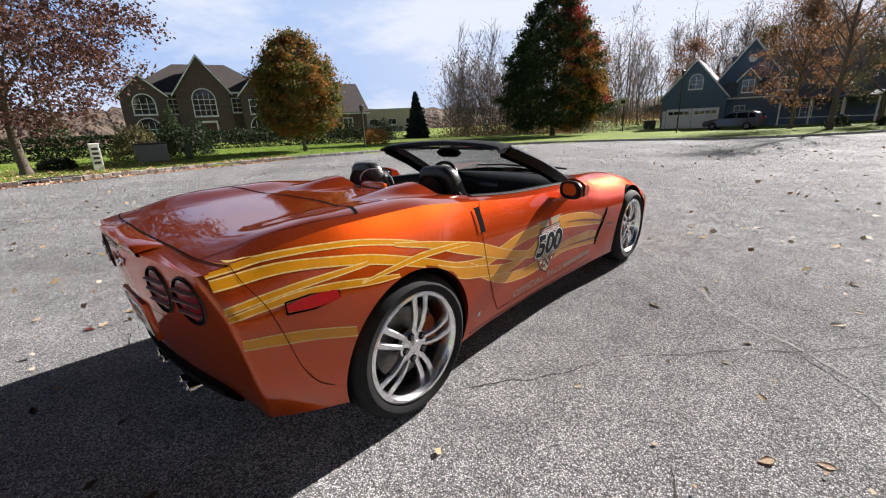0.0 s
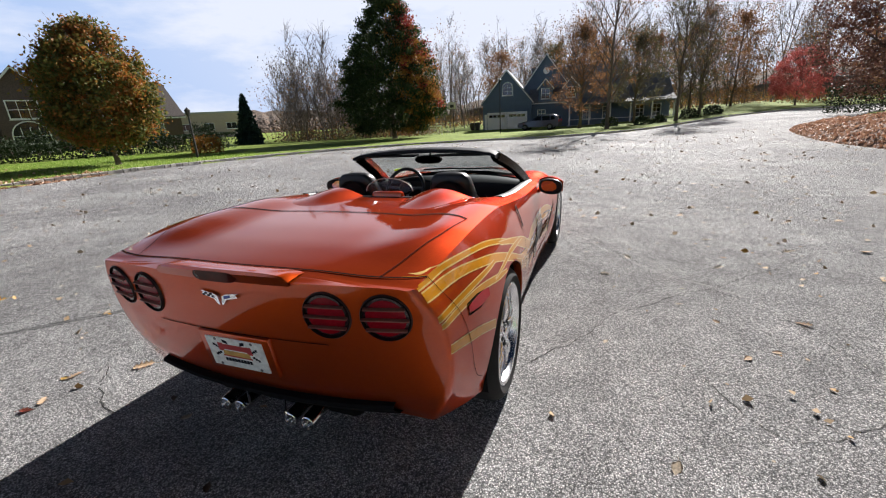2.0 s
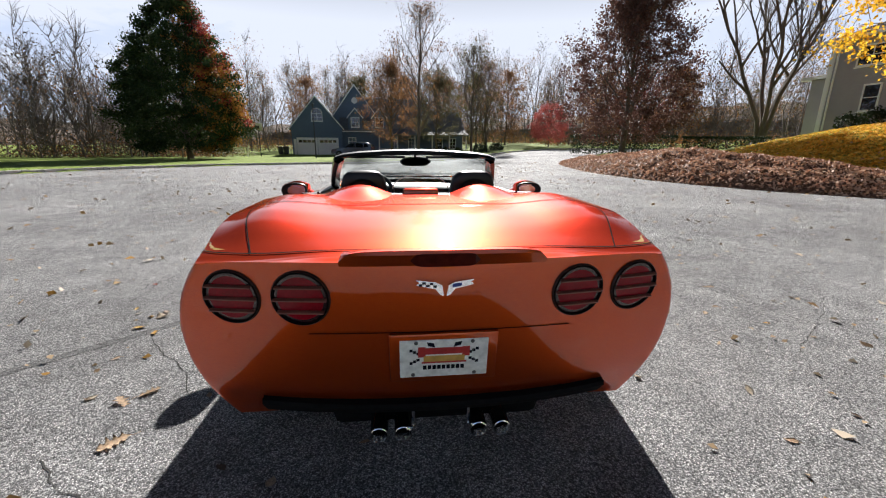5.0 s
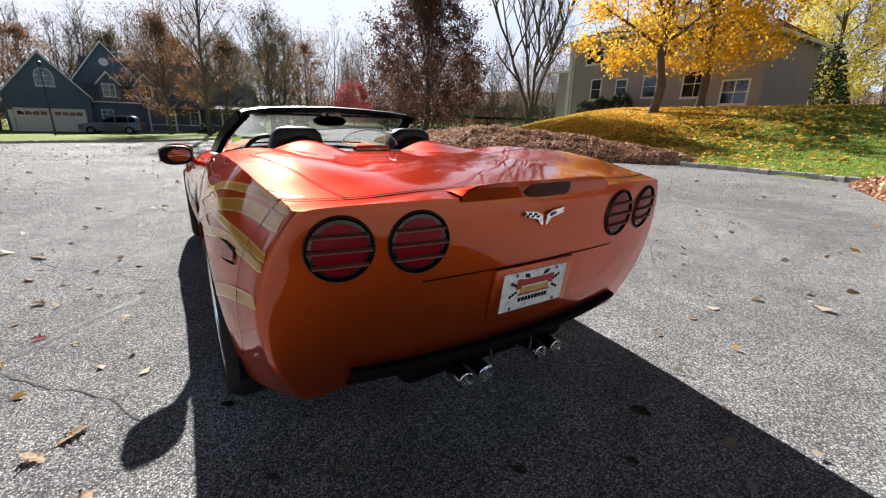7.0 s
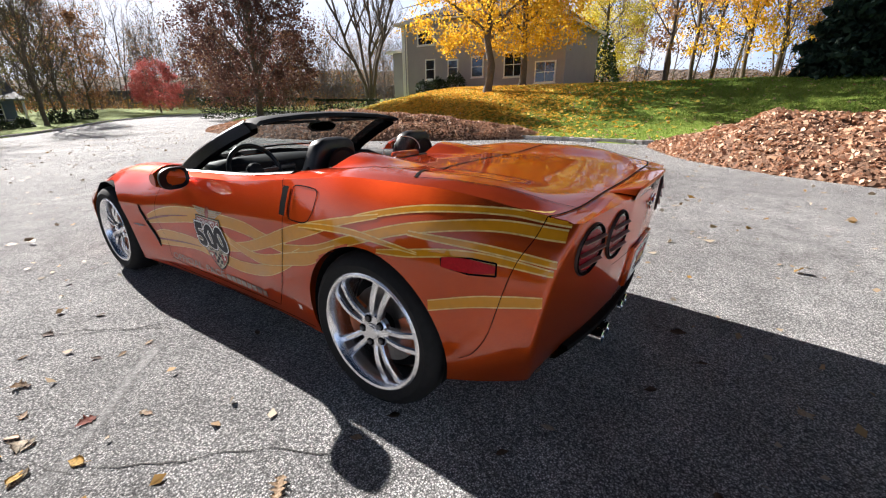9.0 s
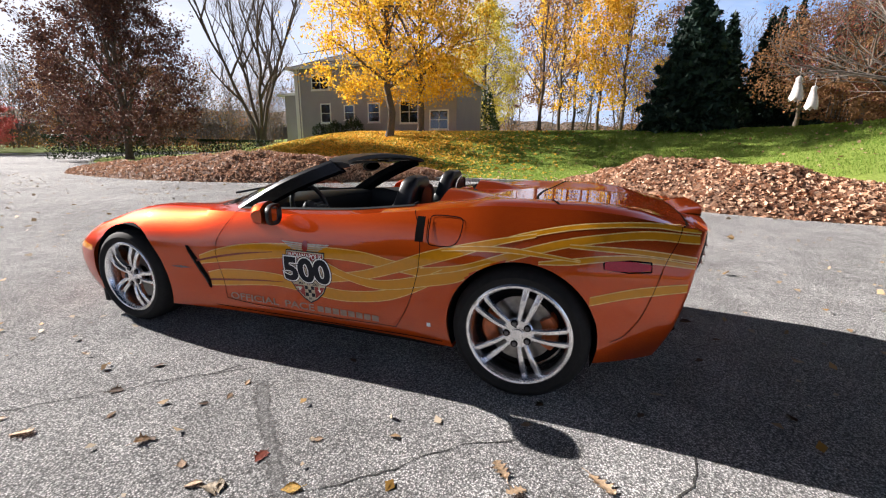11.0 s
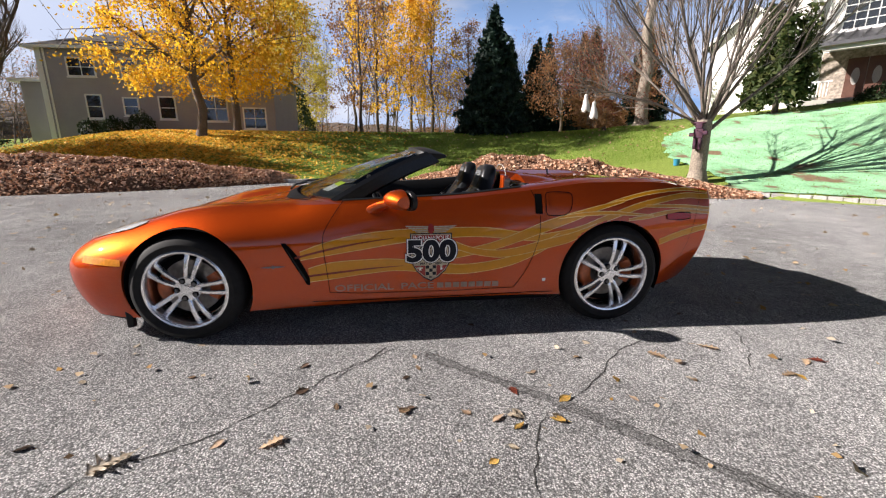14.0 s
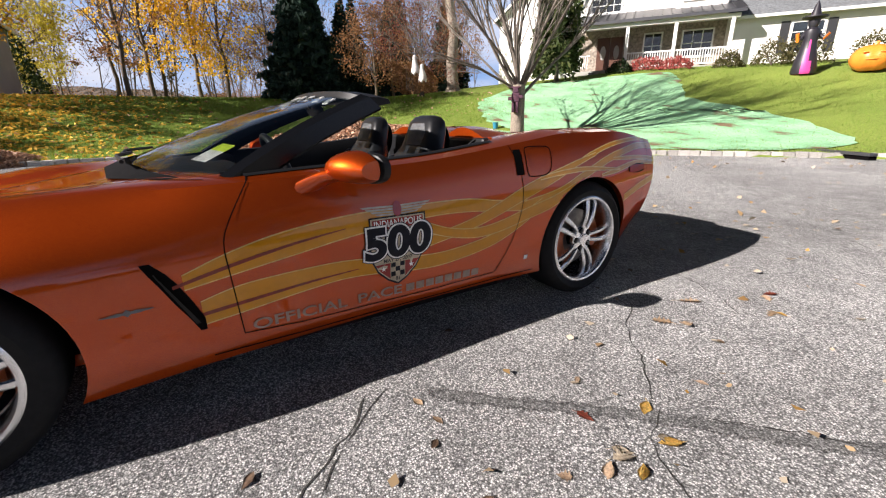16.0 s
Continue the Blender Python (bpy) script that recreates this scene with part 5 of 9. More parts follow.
# plan outline, rear centre to nose (the tail's own rows replace it behind the rear wheel): x, y, shoulder inset, shoulder z, widest z, bottom z, tuck under
OUT = [(0, -2.165, 0.012, 0.885, 0.74, 0.36, 0.10), (0.2, -2.158, 0.012, 0.885, 0.74, 0.36, 0.10), (0.44, -2.138, 0.014, 0.886, 0.74, 0.355, 0.10), (0.62, -2.118, 0.018, 0.889, 0.72, 0.33, 0.11),
       (0.735, -2.092, 0.034, 0.889, 0.68, 0.295, 0.14), (0.797, -2.064, 0.052, 0.890, 0.65, 0.275, 0.155), (0.832, -2.02, 0.070, 0.893, 0.63, 0.265, 0.15), (0.853, -1.96, 0.083, 0.902, 0.62, 0.26, 0.135), (0.873, -1.88, 0.092, 0.915, 0.61, 0.255, 0.10), (0.892, -1.77, 0.10, 0.932, 0.60, 0.24, 0.07),
       (0.911, -1.6, 0.112, 0.945, 0.59, 0.22, 0.045), (0.921, -1.38, 0.122, 0.946, 0.58, 0.2, 0.04), (0.920, -1.2, 0.115, 0.945, 0.58, 0.2, 0.04), (0.905, -0.95, 0.09, 0.92, 0.58, 0.2, 0.045),
       (0.893, -0.7, 0.075, 0.89, 0.58, 0.2, 0.05), (0.886, -0.3, 0.07, 0.85, 0.56, 0.2, 0.05), (0.884, 0.1, 0.07, 0.832, 0.54, 0.19, 0.05), (0.888, 0.5, 0.10, 0.818, 0.54, 0.18, 0.05),
       (0.90, 0.85, 0.165, 0.805, 0.55, 0.17, 0.05), (0.912, 1.15, 0.185, 0.795, 0.55, 0.16, 0.05), (0.914, 1.4, 0.185, 0.762, 0.52, 0.15, 0.05), (0.90, 1.65, 0.165, 0.695, 0.48, 0.15, 0.05),
       (0.865, 1.82, 0.14, 0.650, 0.45, 0.15, 0.06), (0.81, 1.96, 0.12, 0.608, 0.43, 0.15, 0.07), (0.72, 2.07, 0.105, 0.578, 0.42, 0.155, 0.08), (0.58, 2.16, 0.095, 0.556, 0.41, 0.16, 0.08),
       (0.40, 2.225, 0.085, 0.545, 0.40, 0.16, 0.08), (0.2, 2.258, 0.08, 0.532, 0.40, 0.16, 0.08), (0, 2.268, 0.08, 0.527, 0.40, 0.16, 0.08)]
CREST = spline([(-2.165, 0.885), (-2.1, 0.893), (-2.0, 0.905), (-1.8, 0.922), (-1.5, 0.932), (-1.2, 0.930), (-0.9, 0.924), (-0.5, 0.90), (0.1, 0.87), (0.5, 0.872), (0.7, 0.862), (0.9, 0.832), (1.1, 0.797), (1.4, 0.742), (1.7, 0.682), (1.9, 0.645), (2.1, 0.594), (2.29, 0.52)])
MIDH = spline([(-2.165, 0.0), (-1.2, 0.0), (-0.5, 0.0), (0.5, -0.012), (0.8, -0.024), (1.2, -0.034), (1.6, -0.02), (2.29, 0.0)])


def resample(keys, n):
    """Keys as a smooth curve through all their values, in n even steps of plan length."""
    k = np.array(keys, float)
    s = np.r_[0, np.cumsum(np.linalg.norm(np.diff(k[:, :2], axis=0), axis=1))]
    cur = [spline([(a, v) for a, v in zip(s, k[:, c])]) for c in range(k.shape[1])]
    return np.array([[c(t) for c in cur] for t in np.linspace(0, s[-1], n)])


# the flank behind the rear wheel: y, half width, shoulder inset, shoulder z, widest z, bottom z, tuck under
TAIL = [(-2.11, 0.826, 0.096, 0.888, 0.63, 0.275, 0.15), (-2.04, 0.843, 0.096, 0.890, 0.63, 0.268, 0.145), (-1.96, 0.858, 0.096, 0.897, 0.625, 0.26, 0.13), (-1.88, 0.874, 0.097, 0.912, 0.615, 0.255, 0.10),
        (-1.77, 0.892, 0.102, 0.930, 0.60, 0.24, 0.07), (-1.6, 0.911, 0.112, 0.945, 0.59, 0.22, 0.045), (-1.38, 0.921, 0.122, 0.946, 0.58, 0.2, 0.04)]
TAIL_AT = [spline([(k[0], k[c]) for k in TAIL]) for c in range(1, 7)]
# the edge between flank and rear face, and the rear face along the middle: z, y
CORNER = spline([(0.25, -1.955), (0.35, -1.985), (0.45, -2.010), (0.55, -2.028), (0.63, -2.042), (0.73, -2.060), (0.83, -2.087), (0.90, -2.106)])
FACE = spline([(0.25, -2.03), (0.36, -2.075), (0.42, -2.115), (0.50, -2.134), (0.63, -2.152), (0.74, -2.162), (0.82, -2.165), (0.875, -2.165), (0.90, -2.154)])


def flank_x(y, z):
    """Half width of the tail at this length and height."""
    xo, inset, zs, zw, zb, tuck = (f(y) for f in TAIL_AT)
    if z > zw:
        return xo - inset * min(1.0, (z - zw) / (zs - zw)) ** 2.1
    return xo - tuck * ((zw - z) / (zw - zb)) ** 2.2


def tail_rows(ms):
    """Rows of points down the rear face and the flank, from the middle to the wheel arch, with a small round on the edge."""
    corner = lambda z: (flank_x(CORNER(z), z), CORNER(z))

    def face(u, z):
        xc, yc = corner(z)
        return xc * u, yc + (FACE(z) - yc) * (1 - u ** 2.1)

    def flank(w, z):
        y = CORNER(z) + (-1.6 - CORNER(z)) * w
        return flank_x(y, z), y

    rows = []
    run = [("face", u) for u in np.r_[np.linspace(0, 0.9, 25), 0.93, 0.955]] + [("edge", t) for t in np.linspace(0, 1, 7)] + [("flank", w) for w in np.r_[0.09, 0.14, np.linspace(0.2, 1, 13)]]
    for kind, v in run:
        if kind == "face":
            zs, zb = 0.885 + 0.004 * v * v - 0.012 * v ** 9, 0.36 - 0.092 * v ** 5
        elif kind == "edge":
            zs, zb = 0.877, 0.268 - 0.002 * v
        else:
            zs, zb = TAIL_AT[2](flank(v, 0.89)[1]) - 0.012 * max(0.0, 1 - v / 0.3) ** 2, 0.266 + (0.22 - 0.266) * v
        row = []
        for k in range(ms + 1):
            z = zs + (zb - zs) * k / ms
            if kind == "edge":
                p, c, q = np.array(face(0.976, z)), np.array(corner(z)), np.array(flank(0.045, z))
                x, y = p * (1 - v) ** 2 + c * 2 * v * (1 - v) + q * v * v
            else:
                x, y = face(v, z) if kind == "face" else flank(v, z)
            row.append((float(x), float(y), float(z)))
        rows.append(row)
    return rows


def car_shell():
    ms, mc, mb = 18, 16, 3
    o = resample(OUT, 121)
    n = len(o)
    t = np.gradient(o[:, :2], axis=0)
    t /= np.linalg.norm(t, axis=1)[:, None]
    nr = np.c_[t[:, 1], -t[:, 0]]
    nr[0], nr[-1] = (0, -1), (0, 1)
    sides = tail_rows(ms)
    for i in range(n):
        x, y, inset, zs, zw, zb, tuck = o[i]
        if y < -1.57:
            continue
        sy = y - nr[i, 1] * inset
        side = []
        for k in range(ms + 1):
            z = zs + (zb - zs) * k / ms
            if z > zw:
                off = inset * ((z - zw) / (zs - zw)) ** 2.1
            else:
                f = (zw - z) / (zw - zb)
                off = tuck * f ** 2.2
                # hollow along the door, under the swept crease
                h = math.exp(-((f - 0.42) / 0.3) ** 2) * smooth01((sy + 0.75) / 0.4) * smooth01((0.95 - sy) / 0.35)
                off += 0.022 * h
            side.append((max(0, x - nr[i, 0] * off), y - nr[i, 1] * off, z))
        sides.append(side)
    rows = []
    for side in sides:
        sx, sy, zs = side[0]
        crest, dip = CREST(sy), MIDH(sy)
        peak = zs + 0.022 * smooth01((sy + 2.08) / 0.3) * smooth01((0.95 - abs(sx - 0.75)) * 3) * smooth01(sx / 0.5)
        prof = spline([(0, crest), (0.45, crest + dip + (zs - crest) * 0.1), (0.84, peak if sx > 0.4 else zs + (crest - zs) * 0.2), (1, zs)])
        row = [(sx * c / mc, sy, prof(c / mc)) for c in range(mc)] + side
        bx, by, bz = row[-1]
        row += [(bx * (1 - c / mb), by, bz) for c in range(1, mb + 1)]
        rows.append(row)
    n = len(rows)
    w = len(rows[0])
    bm = bmesh.new()
    R = [[bm.verts.new(p) for p in row] for row in rows]
    L = [[bm.verts.new((-p[0], p[1], p[2])) for p in row] for row in rows]
    for a in range(n - 1):
        for k in range(w - 1):
            for g, flip in ((R, False), (L, True)):
                q = [g[a][k], g[a + 1][k], g[a + 1][k + 1], g[a][k + 1]]
                try:
                    bm.faces.new(q[::-1] if flip else q)
                except ValueError:
                    pass
    bmesh.ops.remove_doubles(bm, verts=bm.verts[:], dist=0.0004)
    bmesh.ops.dissolve_degenerate(bm, dist=0.0003, edges=bm.edges[:])
    bmesh.ops.holes_fill(bm, edges=bm.edges[:], sides=0)
    bmesh.ops.recalc_face_normals(bm, faces=bm.faces[:])
    return bm


def carve(ob, cutters):
    """Cuts each closed mesh out of ob, for good."""
    tmp = []
    for bm in cutters:
        me = bpy.data.meshes.new("cut")
        bmesh.ops.recalc_face_normals(bm, faces=bm.faces[:])
        bm.to_mesh(me)
        bm.free()
        c = new("cut", me)
        tmp.append(c)
        md = ob.modifiers.new("cut", "BOOLEAN")
        md.object, md.operation, md.solver = c, "DIFFERENCE", "EXACT"
    bpy.context.view_layer.update()
    dg = bpy.context.evaluated_depsgraph_get()
    me = bpy.data.meshes.new_from_object(ob.evaluated_get(dg))
    ob.modifiers.clear()
    ob.data = me
    for c in tmp:
        bpy.data.objects.remove(c)


car = empty("convertible_car", Matrix(), "orange metallic two-seat convertible with yellow flame stripes and its top down", "car")
body = part("body", car_shell(), M["paint"], car, "burnt-orange metallic bodywork", True)
REAR, FRONT = (-1.3425, 0.342), (1.325, 0.335)


def drum(y, z, r, x0, x1, n=64):
    bm = bmesh.new()
    poly(bm, [(x0, y + r * math.cos(2 * math.pi * k / n), z + r * math.sin(2 * math.pi * k / n)) for k in range(n)], (x1 - x0, 0, 0))
    return bm


def well(pts, z0, z1):
    return poly(bmesh.new(), [(x, y, z0) for x, y in pts], (0, 0, z1 - z0))


half = [(0.0, -0.86), (0.35, -0.86), (0.60, -0.85), (0.675, -0.80), (0.70, -0.70), (0.715, -0.4), (0.715, 0.1), (0.70, 0.36), (0.66, 0.50), (0.5, 0.62), (0.25, 0.74), (0.0, 0.78)]
loop = half + [(-x, y) for x, y in half[-2:0:-1]]
cuts = [well(loop, 0.30, 1.3)]
for s in (-1, 1):
    cuts.append(drum(REAR[0], REAR[1], 0.363, s * 0.56, s * 1.1))
    cuts.append(drum(FRONT[0], FRONT[1], 0.364, s * 0.56, s * 1.1))
carve(body, cuts)
body.data.shade_smooth()
body.data.set_sharp_from_angle(angle=radians(32))


def wheel(R, rim, w):
    """Tyre, rim with five split spokes, hub, nuts, disc and caliper; outside face looks to +x at the origin."""
    ob = bpy.data.objects.new("wheel", None)
    scene.collection.objects.link(ob)
    bm = bmesh.new()
    sh = R - 0.012
    lathe(bm, [(rim + 0.006, -0.012), (rim + 0.02, -0.002), ((rim + R) / 2, 0.006), (sh - 0.012, -0.006), (sh + 0.004, -0.026), (R, -0.05), (R, -w + 0.05), (sh, -w + 0.02), ((rim + R) / 2, -w), (rim, -w + 0.01)], "x", 72)
    tyre = part("tyre", bm, M["rubber"], ob, smooth=True)
    bm = bmesh.new()
    lathe(bm, [(rim + 0.008, -0.014), (rim + 0.012, -0.006), (rim + 0.004, -0.001), (rim - 0.006, -0.004), (rim - 0.014, -0.016), (rim - 0.02, -0.05), (rim - 0.03, -w + 0.02), (rim - 0.022, -w + 0.02), (rim - 0.01, -0.06), (rim + 0.0, -0.03)], "x", 72)
    rimo = part("rim", bm, M["alloy"], ob, smooth=True)
    for s in range(5):
        a0 = 2 * math.pi * s / 5
        bm = bmesh.new()
        for side in (-1, 1):
            secs = []
            for t in np.linspace(0, 1, 7):
                r = 0.05 + (rim - 0.012 - 0.05) * t
                off = side * (0.016 + 0.0205 * t)
                hw = 0.0108 + 0.005 * t
                x = -0.030 + 0.016 * math.sin(math.pi * min(1, t * 1.05)) - 0.004 * t
                secs.append((r, off, hw, x))
            prev = None
            for r, off, hw, x in secs:
                ring = [bm.verts.new((xx, r, yy)) for xx, yy in ((x - 0.028, off - hw), (x - 0.006, off - hw), (x, off - hw * 0.55), (x, off + hw * 0.55), (x - 0.006, off + hw), (x - 0.028, off + hw))]
                if prev:
                    for k in range(6):
                        bm.faces.new((prev[k], prev[(k + 1) % 6], ring[(k + 1) % 6], ring[k]))
                else:
                    bm.faces.new(ring)
                prev = ring
            bm.faces.new(prev[::-1])
        bmesh.ops.rotate(bm, verts=bm.verts[:], cent=(0, 0, 0), matrix=Matrix.Rotation(a0, 3, "X"))
        bmesh.ops.recalc_face_normals(bm, faces=bm.faces[:])
        part("spoke", bm, M["alloy"], ob)
    bm = bmesh.new()
    lathe(bm, [(0.001, -0.06), (0.075, -0.06), (0.078, -0.036), (0.07, -0.028), (0.036, -0.026), (0.034, -0.020), (0.001, -0.018)], "x", 40, False)
    hub = part("hub", bm, M["alloy"], ob, smooth=True)
    part("centre_cap", lathe(bmesh.new(), [(0.001, -0.0165), (0.026, -0.0165), (0.03, -0.020), (0.03, -0.026)], "x", 30, False), M["alloy"], hub)
    nut = bmesh.new()
    lathe(nut, [(0.001, -0.016), (0.009, -0.016), (0.0105, -0.02), (0.0105, -0.034)], "x", 12, False)
    nm = bpy.data.meshes.new("nut")
    nut.to_mesh(nm)
    nut.free()
    nm.materials.append(M["alloy_dark"])
    # near-black ring: the shade inside the nut's hole, as colour on the hub
    seat = bmesh.new()
    lathe(seat, [(0.0105, -0.0255), (0.0175, -0.0245), (0.0175, -0.029), (0.0105, -0.029)], "x", 16)
    sm_ = bpy.data.meshes.new("nut_hole_shade")
    seat.to_mesh(sm_)
    seat.free()
    sm_.materials.append(M["gap"])
    for k in range(5):
        a = 2 * math.pi * (k + 0.5) / 5
        m = pose(0, 0.056 * math.cos(a), 0.056 * math.sin(a))
        piece("nut", nm, hub, m)
        piece("nut_hole_shade", sm_, hub, m)
    part("brake_disc", lathe(bmesh.new(), [(0.06, -0.10), (0.168, -0.10), (0.168, -0.13), (0.06, -0.13)], "x", 48), M["disc"], ob)
    part("dust_shield", lathe(bmesh.new(), [(0.001, -0.135), (rim - 0.03, -0.145), (rim - 0.03, -0.15), (0.001, -0.15)], "x", 40, False), M["under"], ob)
    return ob


def caliper(parent, sgn_y, r=0.148):
    """A body-colour brake caliper hugging the disc."""
    bm = bmesh.new()
    n = 8
    prev = None
    for k in range(n + 1):
        a = -0.52 + 1.04 * k / n
        e = 0.022 + 0.012 * math.sin(math.pi * k / n)
        ring = [bm.verts.new((x, sgn_y * rr * math.cos(a), rr * math.sin(a))) for x, rr in ((-0.078, r - 0.036), (-0.066, r - 0.02), (-0.066, r + e - 0.004), (-0.078, r + e + 0.008), (-0.15, r + e + 0.008), (-0.15, r - 0.036))]
        if prev:
            for j in range(6):
                bm.faces.new((prev[j], prev[(j + 1) % 6], ring[(j + 1) % 6], ring[j]))
        else:
            bm.faces.new(ring)
        prev = ring
    bm.faces.new(prev[::-1])
    bmesh.ops.recalc_face_normals(bm, faces=bm.faces[:])
    return part("caliper", bm, M["caliper"], parent, "orange brake caliper", True)


wr, wf = wheel(0.338, 0.247, 0.275), wheel(0.327, 0.234, 0.235)
for base_w, yy, zz, xo in ((wr, -1.3425, 0.337, 0.905), (wf, 1.3425, 0.326, 0.902)):
    for s in (1, -1):
        m = pose(s * xo, yy, zz, 0, 0, 0 if s > 0 else 180) @ pose(0, 0, 0, 2, 0, 0)
        if s > 0:
            base_w.matrix_basis = m
            base_w.parent = car
            o = base_w
        else:
            o = copy_thing(base_w, m)
        # the front calipers sit behind the axle, the rear ones ahead of it
        ahead = 1 if yy < 0 else -1
        caliper(o, ahead * s)
for s in (-1, 1):
    for (yy, zz), r in ((REAR, 0.360), (FRONT, 0.361)):
        bm = bmesh.new()
        n = 30
        a = []
        for k in range(n + 1):
            t = -0.35 + (math.pi + 0.7) * k / n
            a.append([bm.verts.new((s * x, yy + r * math.cos(t), zz + r * math.sin(t))) for x in (0.875, 0.565)])
        for p, q in zip(a, a[1:]):
            bm.faces.new((p[0], p[1], q[1], q[0]))
        inner = [v[1] for v in a]
        bm.faces.new(inner)
        part("wheel_liner", bm, M["under"], car)
# ---- the convertible: lamps, glass, cabin, stripes ----
from mathutils.bvhtree import BVHTree
SKIN = BVHTree.FromObject(body, bpy.context.evaluated_depsgraph_get())
M["stripe"] = surf("stripe", (0.60, 0.25, 0.006), 0.32, 0.1, var=0.08, scale=4, fine=0.05, bump=0, coat=1.0, spec=0.05)
M["stripe_edge"] = surf("stripe_edge", (0.70, 0.48, 0.16), 0.32, var=0.05, bump=0, coat=1.0, spec=0.05)
M["stripe_red"] = surf("stripe_red", (0.20, 0.022, 0.010), 0.32, 0.3, var=0.1, bump=0, coat=1.0, spec=0.05)
M["decal_black"] = surf("decal_black", (0.008, 0.010, 0.018), 0.4, var=0.1, bump=0, coat=0.25, spec=0.05)
M["decal_white"] = surf("decal_white", (0.84, 0.83, 0.80), 0.35, var=0.05, bump=0, coat=1.0, spec=0.05)
M["decal_cream"] = surf("decal_cream", (0.50, 0.42, 0.30), 0.35, var=0.08, bump=0, coat=1.0, spec=0.05)
M["decal_red"] = surf("decal_red", (0.30, 0.03, 0.025), 0.35, var=0.08, bump=0, coat=1.0, spec=0.05)
M["decal_silver"] = surf("decal_silver", (0.30, 0.20, 0.15), 0.35, 0.3, var=0.1, bump=0, coat=1.0, spec=0.05)
M["plate_white"] = surf("plate_white", (0.78, 0.78, 0.77), 0.35, var=0.05, bump=0)
M["ink_red"] = surf("ink_red", (0.42, 0.03, 0.03), 0.5, var=0.15, bump=0)
M["ink_gold"] = surf("ink_gold", (0.55, 0.33, 0.08), 0.5, var=0.15, bump=0)
M["exhaust"] = surf("exhaust", (0.66, 0.65, 0.64), 0.12, 1.0, var=0.2, fine=0.1, bump=0)
M["brake_lens"] = surf("brake_lens", (0.11, 0.016, 0.010), 0.2, var=0.1, bump=0, spec=0.2, coat=0.4)
M["louvre"] = surf("louvre", (0.16, 0.05, 0.035), 0.45, var=0.2, bump=0)
M["bezel"] = surf("bezel", (0.030, 0.008, 0.006), 0.55, var=0.2, bump=0)
M["sticker_green"] = surf("sticker_green", (0.62, 0.75, 0.05), 0.6, var=0.05, bump=0)


def side_hit(y, z, s):
    """The body's skin seen from the side s (+1 right, -1 left), or None over a wheel arch."""
    p, n, _, _ = SKIN.ray_cast(Vector((s * 2.0, y, z)), Vector((-s, 0, 0)))
    return (p, n) if p is not None and abs(p.x) > 0.66 else None


def top_hit(x, y):
    p, n, _, _ = SKIN.ray_cast(Vector((x, y, 1.6)), Vector((0, 0, -1)))
    return (p, n) if p is not None and p.z > 0.45 else None


def rear_hit(x, z):
    p, n, _, _ = SKIN.ray_cast(Vector((x, -3.2, z)), Vector((0, 1, 0)))
    return (p, n) if p is not None and p.y < -1.6 else None


def skin_strip(name, rows, mat, lift, parent=None, label=""):
    """A thin film on the skin: rows of (hit, hit, ...) across it; rows or cells off the skin are left out."""
    bm = bmesh.new()
    prev = None
    for row in rows:
        cur = [bm.verts.new(h[0] + h[1] * lift) if h else None for h in row]
        if prev:
            for a, b, c, d in zip(prev, prev[1:], cur[1:], cur):
                if a and b and c and d and (a.co - d.co).length < 0.25 and (a.co - b.co).length < 0.2:
                    bm.faces.new((a, b, c, d))
        prev = cur
    for v in [v for v in bm.verts if not v.link_faces]:
        bm.verts.remove(v)
    if not bm.faces:
        bm.free()
        return None
    bmesh.ops.recalc_face_normals(bm, faces=bm.faces[:])
    # the film faces outwards
    f = max(bm.faces, key=lambda q: q.calc_area())
    near = SKIN.find_nearest(f.calc_center_median())
    if near[1] is not None and f.normal.dot(near[1]) < 0:
        bmesh.ops.reverse_faces(bm, faces=bm.faces[:])
    return part(name, bm, M[mat], parent or car, label, True)


def seam(name, pts, hitter, width=0.0038, lift=0.0024, mat="gap", step=0.015, parent=None):
    """A shut line drawn along points of the skin."""
    P = [np.array(p, float) for p in pts]
    rows = []
    for a, b in zip(P, P[1:]):
        k = max(2, int(np.linalg.norm(b - a) / step))
        d = (b - a) / np.linalg.norm(b - a)
        nrm = np.array([-d[1], d[0]]) * width / 2
        for t in np.arange(k + 1) / k:
            q = a + (b - a) * t
            rows.append([hitter(*(q - nrm)), hitter(*(q + nrm))])
    return skin_strip(name, rows, mat, lift, parent)


def curve2(pts, n=6):
    """A smooth line through plane points."""
    p = np.array(pts, float)
    out = []
    for i in range(len(p) - 1):
        a, b, c, d = p[max(0, i - 1)], p[i], p[i + 1], p[min(len(p) - 1, i + 2)]
        for t in np.arange(n) / n:
            out.append(0.5 * (2 * b + (c - a) * t + (2 * a - 5 * b + 4 * c - d) * t * t + (3 * b - a - 3 * c + d) * t**3))
    out.append(p[-1])
    return out


